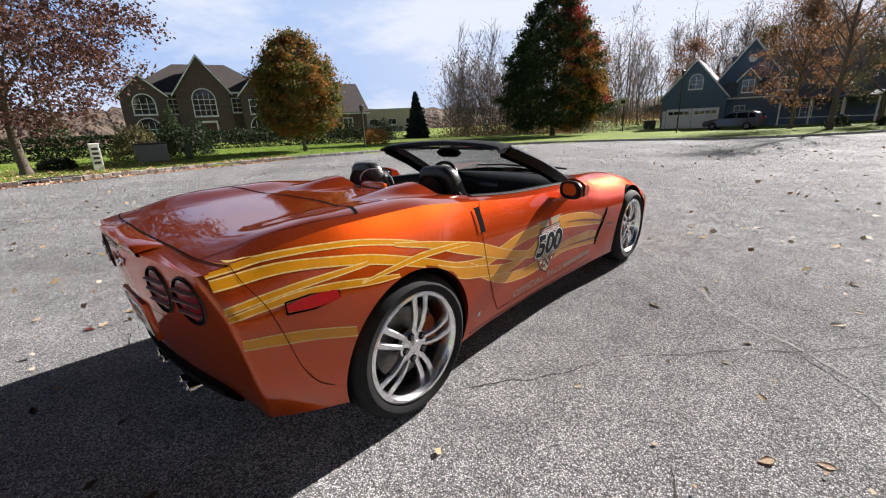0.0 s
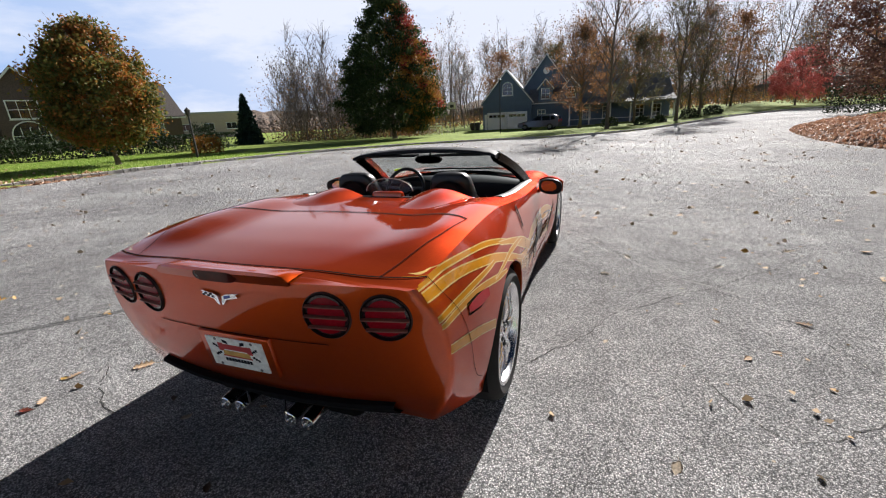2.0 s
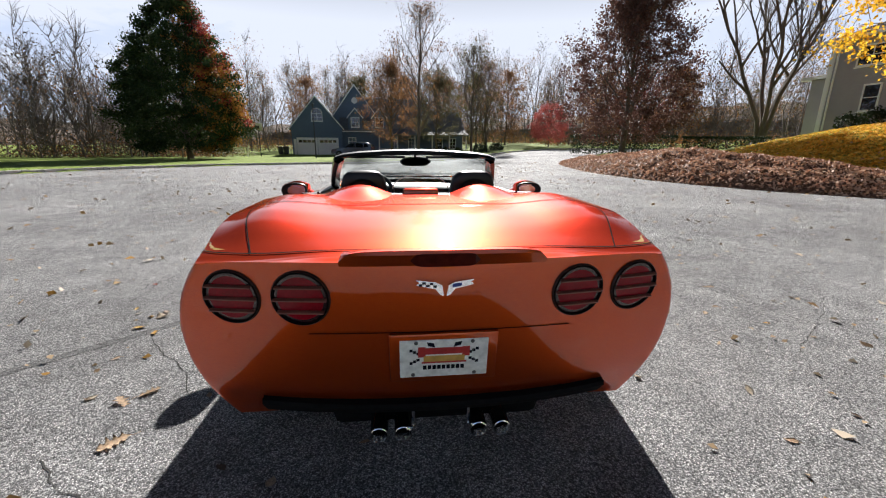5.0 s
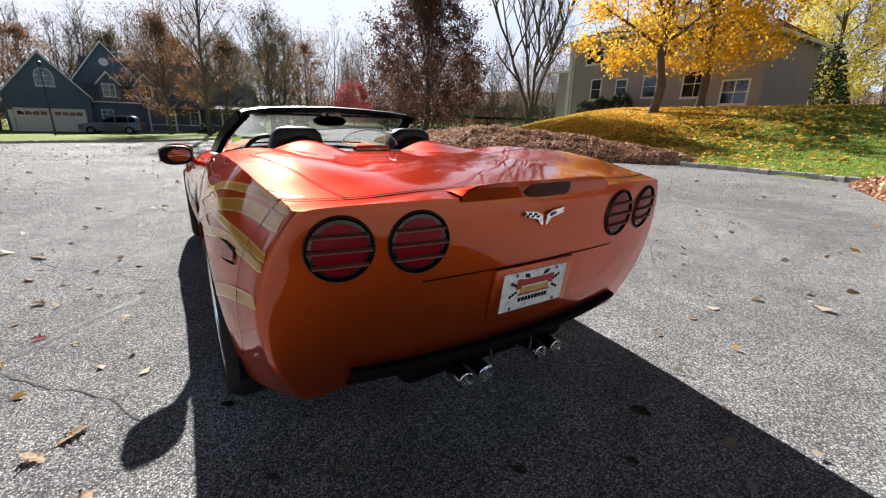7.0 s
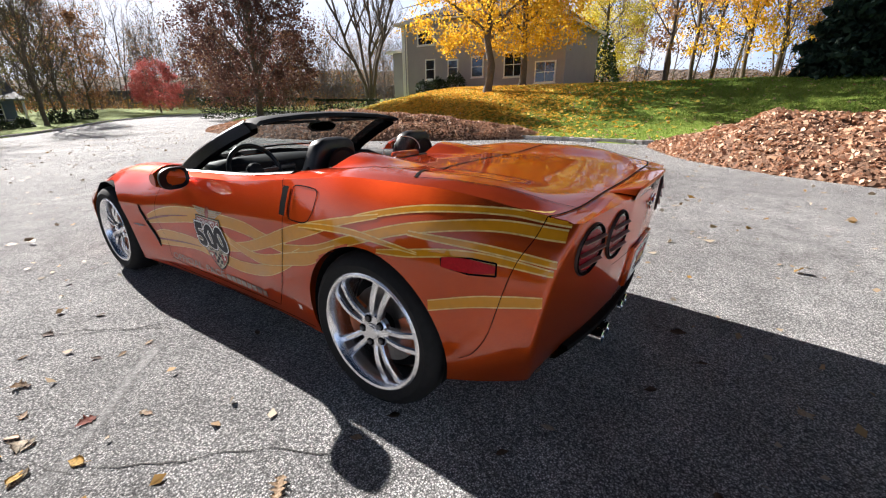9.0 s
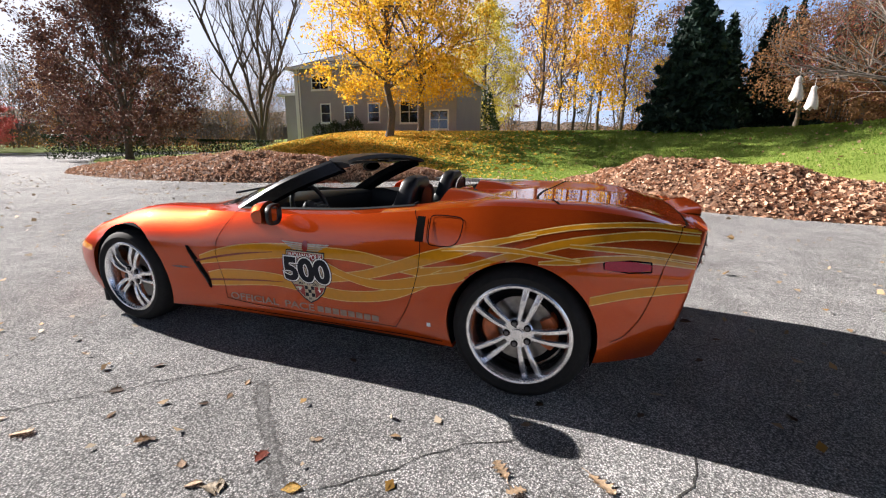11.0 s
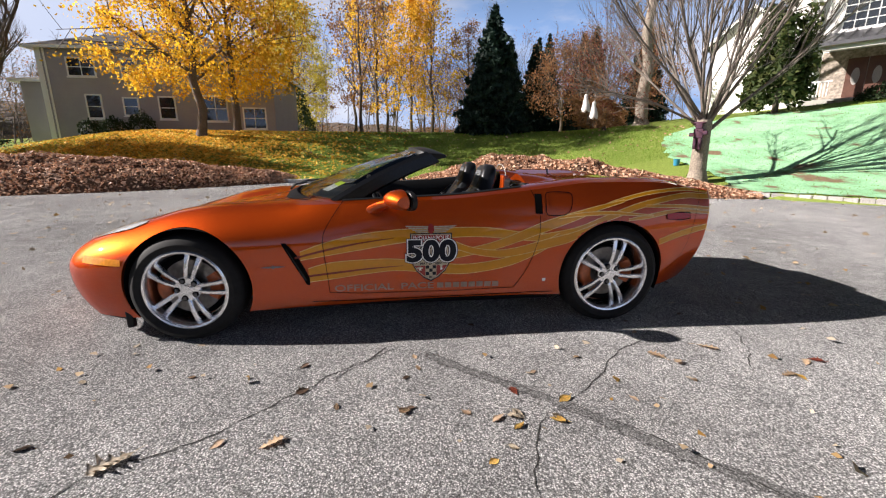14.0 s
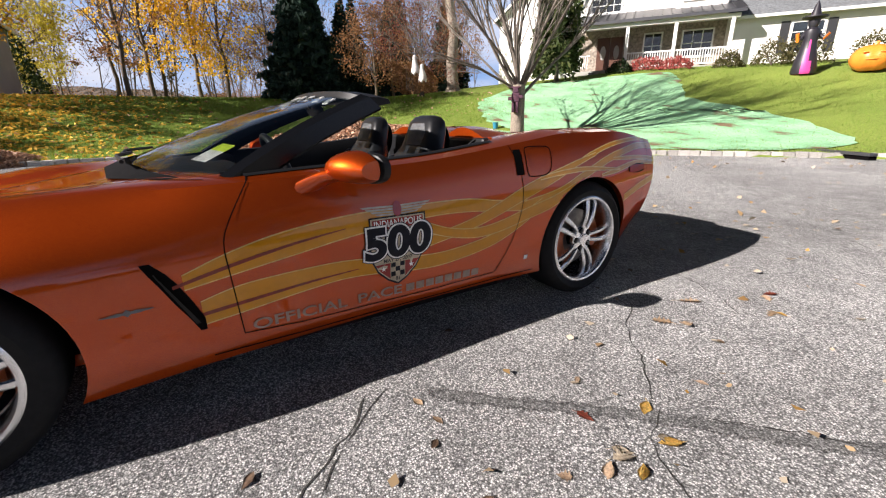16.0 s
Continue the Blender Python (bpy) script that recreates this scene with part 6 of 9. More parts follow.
# flame stripes: y, upper z, lower z
BANDS = [
    [(-1.17, 0.770, 0.752), (-1.323, 0.828, 0.805), (-1.544, 0.880, 0.858), (-1.729, 0.900, 0.880), (-1.888, 0.904, 0.884), (-1.99, 0.893, 0.873), (-2.075, 0.884, 0.866)],
    [(-0.838, 0.623, 0.577), (-1.06, 0.664, 0.622), (-1.272, 0.741, 0.700), (-1.507, 0.815, 0.777), (-1.699, 0.852, 0.818), (-1.863, 0.870, 0.836), (-2.01, 0.862, 0.828), (-2.07, 0.858, 0.826)],
    [(-1.55, 0.800, 0.786), (-1.70, 0.800, 0.780), (-1.86, 0.794, 0.772), (-2.06, 0.772, 0.752)],
    [(-1.42, 0.715, 0.703), (-1.55, 0.738, 0.712), (-1.70, 0.762, 0.736), (-1.85, 0.768, 0.742), (-2.055, 0.745, 0.727)],
    [(-1.652, 0.576, 0.536), (-1.802, 0.622, 0.582), (-1.914, 0.645, 0.605), (-2.035, 0.662, 0.628)],
    [(0.668, 0.545, 0.489), (0.511, 0.599, 0.514), (0.32, 0.641, 0.544), (0.057, 0.668, 0.584), (-0.278, 0.674, 0.613), (-0.5, 0.67, 0.61), (-0.685, 0.643, 0.59), (-0.86, 0.628, 0.575)],
    [(0.63, 0.434, 0.342), (0.489, 0.469, 0.357), (0.258, 0.482, 0.386), (0.067, 0.478, 0.398), (-0.276, 0.433, 0.365), (-0.466, 0.441, 0.377), (-0.654, 0.484, 0.421), (-0.82, 0.561, 0.495), (-0.96, 0.63, 0.58)],
    [(-0.27, 0.520, 0.470), (-0.502, 0.571, 0.518), (-0.686, 0.636, 0.575), (-0.866, 0.707, 0.639), (-1.046, 0.758, 0.703), (-1.22, 0.800, 0.770), (-1.40, 0.835, 0.820)],
    [(-0.27, 0.592, 0.545), (-0.40, 0.545, 0.500), (-0.55, 0.525, 0.475), (-0.689, 0.542, 0.487), (-0.873, 0.591, 0.53), (-1.038, 0.632, 0.575), (-1.2, 0.69, 0.665)],
    [(-0.95, 0.735, 0.72), (-1.10, 0.757, 0.735), (-1.28, 0.765, 0.742), (-1.45, 0.752, 0.735), (-1.6, 0.735, 0.728)],
]
for s in (-1, 1):
    for i, band in enumerate(BANDS):
        c = curve2(band, 9)
        lift = 0.0010 + 0.0002 * (i % 5)
        rows = [[side_hit(y, a + (b - a) * k / 4, s) for k in range(5)] for y, a, b in c]
        st = skin_strip("flame_stripe", rows, "stripe", lift, None, "golden yellow flame stripe")
        if st is None:
            continue
        for e in (1, 2):
            sg = 1 if e == 1 else -1
            rows = [[side_hit(q[0], q[e] + sg * 0.0018, s), side_hit(q[0], q[e] - sg * 0.003, s)] for q in c]
            skin_strip("stripe_edge", rows, "stripe_edge", lift + 0.00012, st, "pale edging line")

for s in (-1, 1):
    for line in ([(0.70, 0.512, 0.500), (0.52, 0.556, 0.542), (0.32, 0.592, 0.582), (0.10, 0.618, 0.614)], [(0.66, 0.386, 0.372), (0.48, 0.404, 0.390), (0.26, 0.424, 0.414), (0.05, 0.434, 0.430)]):
        c = curve2(line, 9)
        skin_strip("stripe_gap", [[side_hit(y, a + (b - a) * k / 2, s) for k in range(3)] for y, a, b in c], "stripe_red", 0.0022, None, "dark red line within the stripe")

# shut lines
for s in (-1, 1):
    hs = lambda y, z, s=s: side_hit(y, z, s)
    seam("panel_gap", curve2([(0.41, 0.835), (0.50, 0.70), (0.53, 0.62), (0.525, 0.50), (0.51, 0.27)]), hs)
    seam("panel_gap", [(0.51, 0.27), (0.3, 0.255), (-0.3, 0.25), (-0.68, 0.262)], hs)
    seam("panel_gap", curve2([(-0.78, 0.90), (-0.825, 0.78), (-0.83, 0.64), (-0.80, 0.51), (-0.75, 0.38), (-0.68, 0.262)]), hs)
    seam("panel_gap", curve2([(-2.006, 0.91), (-1.985, 0.835), (-1.945, 0.755), (-1.915, 0.655), (-1.900, 0.60), (-1.865, 0.49), (-1.81, 0.40), (-1.755, 0.36)]), hs, 0.0026)
    ht = top_hit
    seam("panel_gap", curve2([(0.0, -1.315), (s * 0.2, -1.32), (s * 0.38, -1.35), (s * 0.58, -1.415), (s * 0.74, -1.48)]), ht, 0.013)
    seam("panel_gap", curve2([(s * 0.74, -1.48), (s * 0.70, -1.75), (s * 0.60, -2.04)]), ht, 0.004)
    seam("panel_gap", curve2([(0.0, -2.062), (s * 0.3, -2.055), (s * 0.55, -2.045), (s * 0.70, -2.025), (s * 0.757, -2.006)]), ht, 0.007)
    seam("panel_gap", curve2([(s * 0.60, 0.72), (s * 0.66, 1.0), (s * 0.63, 1.4), (s * 0.52, 1.75), (s * 0.3, 2.02), (0, 2.08)]), ht, 0.005)
    seam("sill_line", [(0.62, 0.21), (0.3, 0.205), (-0.4, 0.21), (-0.95, 0.225)], hs, 0.006, 0.001)
seam("trunk_gap", [(-0.42, 0.652), (-0.2, 0.655), (0.2, 0.655), (0.42, 0.652)], rear_hit, 0.0032)

# side vents behind the front wheels, door-handle slots, fuel flap, markers
for s in (-1, 1):
    rows = [[side_hit(y - w, z, s), side_hit(y - w * 0.5, z, s), side_hit(y, z, s)] for y, z, w in ((0.775, 0.60, 0.028), (0.755, 0.56, 0.045), (0.735, 0.52, 0.05), (0.70, 0.44, 0.05), (0.665, 0.37, 0.04), (0.645, 0.325, 0.02))]
    skin_strip("side_vent", rows, "gap", 0.0022, None, "black slanted side air vent")
    for k in range(3):
        o = 0.012 * k
        seam("vent_fin", [(0.742 - o, 0.565 - o * 2), (0.652 - o * 0.4, 0.355)], lambda y, z, s=s: side_hit(y, z, s), 0.004, 0.006, "black_plastic")
    rows = [[side_hit(y, z, s) for y in (-0.80, -0.823, -0.846)] for z in (0.875, 0.85, 0.80, 0.752)]
    skin_strip("door_handle", rows, "gap", 0.003, None, "black recessed door handle slot")
    rows = [[side_hit(-0.848, z, s), side_hit(-0.862, z, s)] for z in (0.872, 0.84, 0.80, 0.755)]
    skin_strip("handle_lip", rows, "paint", 0.006)
    rows = []
    for t in np.linspace(0, 1, 9):
        y = -1.70 - 0.185 * t
        w = 0.021 * (0.35 + 0.65 * math.sin(math.pi * min(1, 0.12 + t * 0.95)) ** 0.5)
        rows.append([side_hit(y, 0.722 + w + 0.004 * t, s), side_hit(y, 0.722, s), side_hit(y, 0.722 - w, s)])
    mk = skin_strip("side_marker", rows, "marker_red", 0.006, None, "dark red rear side marker lamp")
    seam("marker_bezel", [(-1.695, 0.733), (-1.80, 0.748), (-1.885, 0.744), (-1.888, 0.705), (-1.80, 0.697), (-1.70, 0.708), (-1.695, 0.733)], lambda y, z, s=s: side_hit(y, z, s), 0.006, 0.003, "gap", parent=mk)
    rows = [[side_hit(y, z, s) for z in (0.327, 0.303)] for y in (-0.868, -0.89)]
    skin_strip("reflector", rows, "decal_white", 0.004, None, "small pale reflector")
    rows = [[side_hit(y, 0.535 - 0.012 * t, s), side_hit(y, 0.515 - 0.012 * t, s), side_hit(y, 0.495 - 0.01 * t, s)] for t in np.linspace(0, 1, 7) for y in (1.92 - 0.25 * t,)]
    skin_strip("turn_signal", rows, "marker_amber", 0.004, None, "amber front turn signal")
    rows = [[top_hit(s * x, y) for x in np.linspace(x0, x1, 5)] for y, x0, x1 in ((1.58, 0.70, 0.735), (1.66, 0.64, 0.75), (1.75, 0.60, 0.74), (1.84, 0.58, 0.71), (1.92, 0.57, 0.66), (1.97, 0.56, 0.60))]
    hl = skin_strip("headlamp", rows, "clear_lamp", 0.006, None, "clear swept-back headlamp")
    # small badge on the fender
    rows = [[side_hit(y, 0.455 + h, s), side_hit(y, 0.455 - h, s)] for y, h in ((0.90, 0.001), (0.855, 0.006), (0.84, 0.004), (0.83, 0.013), (0.82, 0.004), (0.805, 0.006), (0.76, 0.001))]
    skin_strip("fender_badge", rows, "alloy_dark", 0.004, None, "small dark winged fender badge")
hl_ = lambda y, z: side_hit(y, z, -1)
seam("fuel_flap_gap", curve2([(-0.875, 0.875), (-0.90, 0.885), (-0.99, 0.885), (-1.04, 0.875), (-1.045, 0.83), (-1.03, 0.775), (-0.99, 0.745), (-0.90, 0.742), (-0.875, 0.755), (-0.872, 0.81), (-0.875, 0.875)], 4), hl_, 0.005)


# door badge and lettering
def flat_text(txt, size, bold=0.0, squeeze=1.0):
    cu = bpy.data.curves.new("txt", "FONT")
    cu.body, cu.size, cu.align_x, cu.align_y, cu.resolution_u = txt, size, "CENTER", "CENTER", 6
    cu.offset = bold
    o = new("txt", cu)
    bpy.context.view_layer.update()
    me = bpy.data.meshes.new_from_object(o.evaluated_get(bpy.context.evaluated_depsgraph_get()))
    bpy.data.objects.remove(o)
    bm = bmesh.new()
    bm.from_mesh(me)
    bpy.data.meshes.remove(me)
    for v in bm.verts:
        v.co.x *= squeeze
    return bm


def stick(name, bm, s, y0, z0, mat, lift, parent=None, label="", slope=0.0):
    """Lays a flat drawing on the flank s, upright at (y0, z0), reading left to right."""
    if max((e.calc_length() for e in bm.edges), default=0) > 0.05:
        bmesh.ops.triangulate(bm, faces=bm.faces[:])
        for _ in range(3):
            es = [e for e in bm.edges if e.calc_length() > 0.04]
            if es:
                bmesh.ops.subdivide_edges(bm, edges=es, cuts=1)
        bmesh.ops.triangulate(bm, faces=bm.faces[:])
    for v in bm.verts:
        u, w = v.co.x, v.co.y
        h = side_hit(y0 + s * u, z0 + w + slope * s * u, s)
        if h:
            v.co = h[0] + Vector((s * lift, 0, 0))
        else:
            v.co = Vector((s * 0.9, y0 + s * u, z0 + w))
    bmesh.ops.recalc_face_normals(bm, faces=bm.faces[:])
    if sum(f.normal.x * s * f.calc_area() for f in bm.faces) < 0:
        bmesh.ops.reverse_faces(bm, faces=bm.faces[:])
    return part(name, bm, M[mat], parent or car, label)


def ngon(pts):
    bm = bmesh.new()
    bm.faces.new([bm.verts.new((x, y, 0)) for x, y in pts])
    return bm


def quads(rects):
    bm = bmesh.new()
    for x0, x1, y0, y1 in rects:
        bm.faces.new([bm.verts.new(p) for p in ((x0, y0, 0), (x1, y0, 0), (x1, y1, 0), (x0, y1, 0))])
    return bm


def wing(sg):
    """One swept wing of the winged wheel: four feather bars."""
    bm = bmesh.new()
    for k in range(4):
        y0 = 0.004 + 0.011 * k
        x1 = 0.085 + 0.020 * k
        bm.faces.new([bm.verts.new((sg * x, y, 0)) for x, y in ((0.018, y0), (x1 + 0.006, y0 + 0.004), (x1 + 0.018, y0 + 0.012), (0.018, y0 + 0.008))][::sg])
    return bm


def door_badge(s):
    y0, z0, k = -0.13, 0.512, 1.0
    shield = [(-0.125, 0.125), (0.125, 0.125), (0.128, 0.0), (0.118, -0.06), (0.09, -0.115), (0.045, -0.158), (0, -0.182), (-0.045, -0.158), (-0.09, -0.115), (-0.118, -0.06), (-0.128, 0.0)]
    sc = lambda pts, f=1.0: [(x * f * k, y * f * k) for x, y in pts]
    b = stick("door_badge", ngon(sc(shield, 1.05)), s, y0, z0, "decal_black", 0.00440, None, "black, red and cream racing shield with number")
    stick("shield_field", ngon(sc(shield)), s, y0, z0, "decal_cream", 0.00476, b)
    stick("name_band", quads([(-0.118 * k, 0.118 * k, 0.078 * k, 0.119 * k)]), s, y0, z0, "decal_red", 0.00512, b)
    stick("name_lettering", flat_text("INDIANAPOLIS", 0.042, 0.0007, 0.80), s, y0, z0 + 0.0985 * k, "decal_white", 0.00560, b)
    stick("number_border", flat_text("500", 0.190, 0.0185, 1.10), s, y0, z0 + 0.008, "decal_black", 0.00560, b)
    stick("number_outline", flat_text("500", 0.190, 0.0150, 1.10), s, y0, z0 + 0.008, "decal_white", 0.00584, b)
    stick("number", flat_text("500", 0.190, 0.0080, 1.10), s, y0, z0 + 0.008, "decal_black", 0.00644, b)
    stick("date_lettering", flat_text("MAY 27, 2007", 0.025, 0.0004, 0.95), s, y0, z0 - 0.070 * k, "decal_black", 0.00524, b)
    stick("red_field", ngon(sc([(-0.106, -0.083), (-0.036, -0.083), (-0.036, -0.158), (-0.08, -0.12)])), s, y0, z0, "decal_red", 0.00524, b)
    stick("red_field", ngon(sc([(0.036, -0.083), (0.106, -0.083), (0.08, -0.12), (0.036, -0.158)])), s, y0, z0, "decal_red", 0.00524, b)
    for sx in (-0.068, 0.068):
        star = [(0.013 * (1 if j % 2 == 0 else 0.42) * math.sin(math.pi * j / 5), 0.013 * (1 if j % 2 == 0 else 0.42) * math.cos(math.pi * j / 5)) for j in range(10)]
        stick("star", ngon([((sx + x) * k, (-0.107 + y) * k) for x, y in star]), s, y0, z0, "decal_white", 0.00572, b)
    stick("checks", quads([((-0.033 + 0.022 * c) * k, (-0.011 + 0.022 * c) * k, (-0.105 - 0.022 * r) * k, (-0.083 - 0.022 * r) * k) for r in range(3) for c in range(3) if (r + c) % 2 == 0]), s, y0, z0, "decal_black", 0.00560, b)
    stick("year_lettering", flat_text("01", 0.022, 0.0008), s, y0, z0 - 0.162 * k, "decal_black", 0.00560, b)
    for sg in (-1, 1):
        stick("wing", wing(sg), s, y0, z0 + 0.128 * k, "decal_cream", 0.00548, b)
    stick("wheel_emblem", ngon([(0.02 * math.cos(a) * k, (0.03 + 0.032 * math.sin(a)) * k) for a in [2 * math.pi * j / 16 for j in range(16)]]), s, y0, z0 + 0.128 * k, "decal_red", 0.00584, b)
    return b


for s in (-1, 1):
    door_badge(s)
    y_mid = -0.02
    stick("sill_lettering", flat_text("OFFICIAL", 0.060, 0.001, 1.5), s, y_mid - s * 0.315, 0.292, "decal_silver", 0.004, None, "bronze lettering along the sill")
    stick("sill_lettering", flat_text("PACE", 0.060, 0.001, 1.5), s, y_mid + s * 0.022, 0.292, "decal_silver", 0.004, None, "bronze lettering along the sill")
    for j in range(8):
        stick("sill_bar", quads([(0.0, 0.042, -0.018, 0.018)]), s, y_mid + s * (0.15 + 0.052 * j), 0.292, "decal_silver", 0.004, None, "bronze lettering bar")


# tail lamps
def tail_lamp(x, z):
    p, n = rear_hit(x, z)
    q = n.to_track_quat("Y", "Z")
    m = Matrix.Translation(p) @ q.to_matrix().to_4x4()
    bm = bmesh.new()
    R = 0.088
    lathe(bm, [(R - 0.008, 0.003), (R - 0.006, 0.008), (R - 0.001, 0.007), (R + 0.001, -0.004), (R - 0.010, -0.01)], "y", 40)
    ring = part("tail_lamp", bm, M["gap"], car, "round red tail lamp with dark louvred cover", True)
    ring.matrix_basis = m
    bm = bmesh.new()
    lathe(bm, [(0.001, 0.006), (R * 0.35, 0.0055), (R * 0.62, 0.004), (R * 0.80, 0.0028)], "y", 36, False)
    part("lens", bm, M["lamp_red"], ring, "ribbed red lens", True)
    part("reflector_ring", lathe(bmesh.new(), [(R * 0.79, 0.0028), (R * 0.88, 0.0024), (R * 0.94, 0.0016)], "y", 36, False), M["lamp_dark"], ring, "dark red ring round the lens", True)
    for k in (-1, 0, 1):
        zz = k * R * 0.46
        hw = math.sqrt(max(0.001, (R - 0.006) ** 2 - zz * zz))
        bm = boxed(-hw, hw, 0.006, 0.018, zz - 0.0022, zz + 0.0022, 0.001)
        for v in bm.verts:
            v.co.z += (v.co.y - 0.0125) * -0.35
        part("louvre", bm, M["louvre"], ring)
    bm = bmesh.new()
    lathe(bm, [(R - 0.003, 0.006), (R, 0.0065), (R + 0.003, 0.002), (R + 0.003, -0.006), (R - 0.002, -0.006)], "y", 40)
    part("bezel", bm, M["bezel"], ring, "", True)


for x in (0.435, 0.645):
    tail_lamp(x, 0.772)
    tail_lamp(-x, 0.772)

# spoiler lip with its brake lamp
bm = bmesh.new()
prev = None
for t in np.linspace(-1, 1, 33):
    x = 0.315 * t
    k = max(0.0, 1 - abs(t) ** 6)
    e = rear_hit(x, 0.86)[0].y
    top = 0.892 + 0.034 * k ** 0.5
    ring = [bm.verts.new(p) for p in ((x, e + 0.11, top_hit(x, e + 0.11)[0].z - 0.006), (x, e + 0.05, 0.897 + 0.018 * k), (x, e - 0.006 - 0.012 * k, top), (x, e - 0.010 - 0.012 * k, top - 0.012 * k - 0.001), (x, e - 0.004, 0.875), (x, e + 0.03, 0.862))]
    if prev:
        for a, b, c, d in zip(prev, prev[1:], ring[1:], ring):
            bm.faces.new((a, b, c, d))
    prev = ring
bmesh.ops.recalc_face_normals(bm, faces=bm.faces[:])
spo = part("spoiler", bm, M["paint"], car, "raised spoiler lip", True)
bm = bmesh.new()
prev = None
for t in np.linspace(-1, 1, 15):
    x = 0.105 * t
    e = rear_hit(x, 0.86)[0].y
    k = max(0.0, 1 - abs(t) ** 8) * 0.75 + 0.2
    ring = [bm.verts.new((x, e - 0.013 - 0.012 * k, 0.900 + 0.018 * k)), bm.verts.new((x, e - 0.012 - 0.003 * k, 0.897 - 0.024 * k))]
    if prev:
        bm.faces.new((prev[0], ring[0], ring[1], prev[1]))
    prev = ring
bmesh.ops.solidify(bm, geom=bm.faces[:], thickness=0.004)
part("brake_lamp", bm, M["brake_lens"], spo, "dark red high brake lamp")

# crossed-flag badge as plain shapes
ey = rear_hit(0, 0.80)[0].y - 0.004
for sg in (-1, 1):
    pts = [(0.004 * sg, -0.022), (0.016 * sg, -0.018), (0.03 * sg, 0.0), (0.088 * sg, 0.014), (0.078 * sg, 0.022), (0.09 * sg, 0.030), (0.03 * sg, 0.022), (0.010 * sg, 0.012)]
    fl = part("flag_badge", poly(bmesh.new(), [(x, ey - 0.006, 0.802 + z) for x, z in (pts if sg > 0 else pts[::-1])], (0, 0.008, 0)), M["chrome"], car, "small chrome crossed-flag badge")
    if sg < 0:
        bm = bmesh.new()
        for r in range(2):
            for c in range(5):
                if (r + c) % 2 == 0:
                    x = -0.026 - c * 0.011
                    box(bm, x - 0.0105, x, ey - 0.0075, ey - 0.006, 0.8075 + r * 0.0075 + c * 0.0012, 0.8145 + r * 0.0075 + c * 0.0012)
        part("flag_checks", bm, M["decal_black"], fl)
    else:
        part("flag_field", poly(bmesh.new(), [(0.022, ey - 0.0075, 0.806), (0.05, ey - 0.0075, 0.813), (0.05, ey - 0.0075, 0.822), (0.022, ey - 0.0075, 0.818)], (0, 0.0015, 0)), surf("badge_blue", (0.03, 0.06, 0.3), 0.3, bump=0), fl)

# number plate, as a sign with plain bars
py = rear_hit(0, 0.55)[0].y
tilt = math.degrees(math.atan2(rear_hit(0, 0.50)[0].y - rear_hit(0, 0.62)[0].y, 0.12))
pf = part("plate_frame", boxed(-0.175, 0.175, -0.010, 0.02, -0.092, 0.092, 0.008), M["paint"], car, "body-colour plate surround", True)
pf.matrix_basis = pose(0, py - 0.002, 0.562, tilt)
pl = part("plate", boxed(-0.142, 0.142, -0.014, -0.008, -0.071, 0.071, 0.003), M["plate_white"], pf, "white dealer plate with red and gold mark")
pm = [("ink_red", -0.078, 0.078, 0.018, 0.042), ("ink_red", -0.084, -0.06, 0.008, 0.046), ("ink_red", 0.058, 0.082, 0.008, 0.044), ("ink_gold", -0.066, 0.066, -0.012, 0.012), ("ink_red", -0.072, 0.072, -0.016, -0.010)]
for i, (mt, x0, x1, z0, z1) in enumerate(pm):
    part("plate_mark", boxed(x0, x1, -0.0152 - 0.0001 * i, -0.0138, z0, z1), M[mt], pl)
for k in range(9):
    x = -0.068 + k * 0.0152
    part("plate_bar", boxed(x, x + 0.0115, -0.0156, -0.0138, -0.040, -0.025), M["decal_black"], pl)
for sg in (-1, 1):
    for k in range(6):
        x, z = sg * (0.084 + 0.011 * (k % 3)), 0.010 + (0.012 if k > 2 else -0.012) * 1 - 0.006 * (k % 3) * (1 if k > 2 else -1) * -1
        part("plate_check", boxed(x - 0.005, x + 0.005, -0.0150, -0.0138, z - 0.005, z + 0.005), M["decal_black"], pl)
    part("plate_flag", poly(bmesh.new(), [(sg * 0.03, -0.0152, 0.044), (sg * 0.052, -0.0152, 0.050), (sg * 0.056, -0.0152, 0.064), (sg * 0.034, -0.0152, 0.060)], (0, 0.0014, 0)), M["decal_black"], pl)
    for z in (0.062, -0.062):
        bm = lathe(bmesh.new(), [(0.0005, -0.020), (0.0065, -0.019), (0.0075, -0.014)], "y", 12, False)
        sc_ = part("screw", bm, M["alloy_dark"], pl)
        sc_.location = (sg * (0.090 if z > 0 else 0.10), 0.004, z if z > 0 else -0.06)

# black rear diffuser, exhaust
bm = bmesh.new()
prev = None
for t in np.linspace(-1, 1, 41):
    x = 0.61 * t
    h = rear_hit(x * 0.98, 0.40)
    y = (h[0].y if h else -2.0) + 0.012
    up = 0.012 * abs(t) ** 3
    ring = [bm.verts.new(p) for p in ((x, y + 0.03, 0.372 + up), (x, y - 0.022, 0.366 + up), (x, y - 0.026, 0.352 + up), (x, y + 0.02, 0.305 + up * 0.5), (x, y + 0.25, 0.26))]
    if prev:
        for a, b, c, d in zip(prev, prev[1:], ring[1:], ring):
            bm.faces.new((a, b, c, d))
    prev = ring
bmesh.ops.recalc_face_normals(bm, faces=bm.faces[:])
part("diffuser", bm, M["under"], car, "matt black rear diffuser", True)
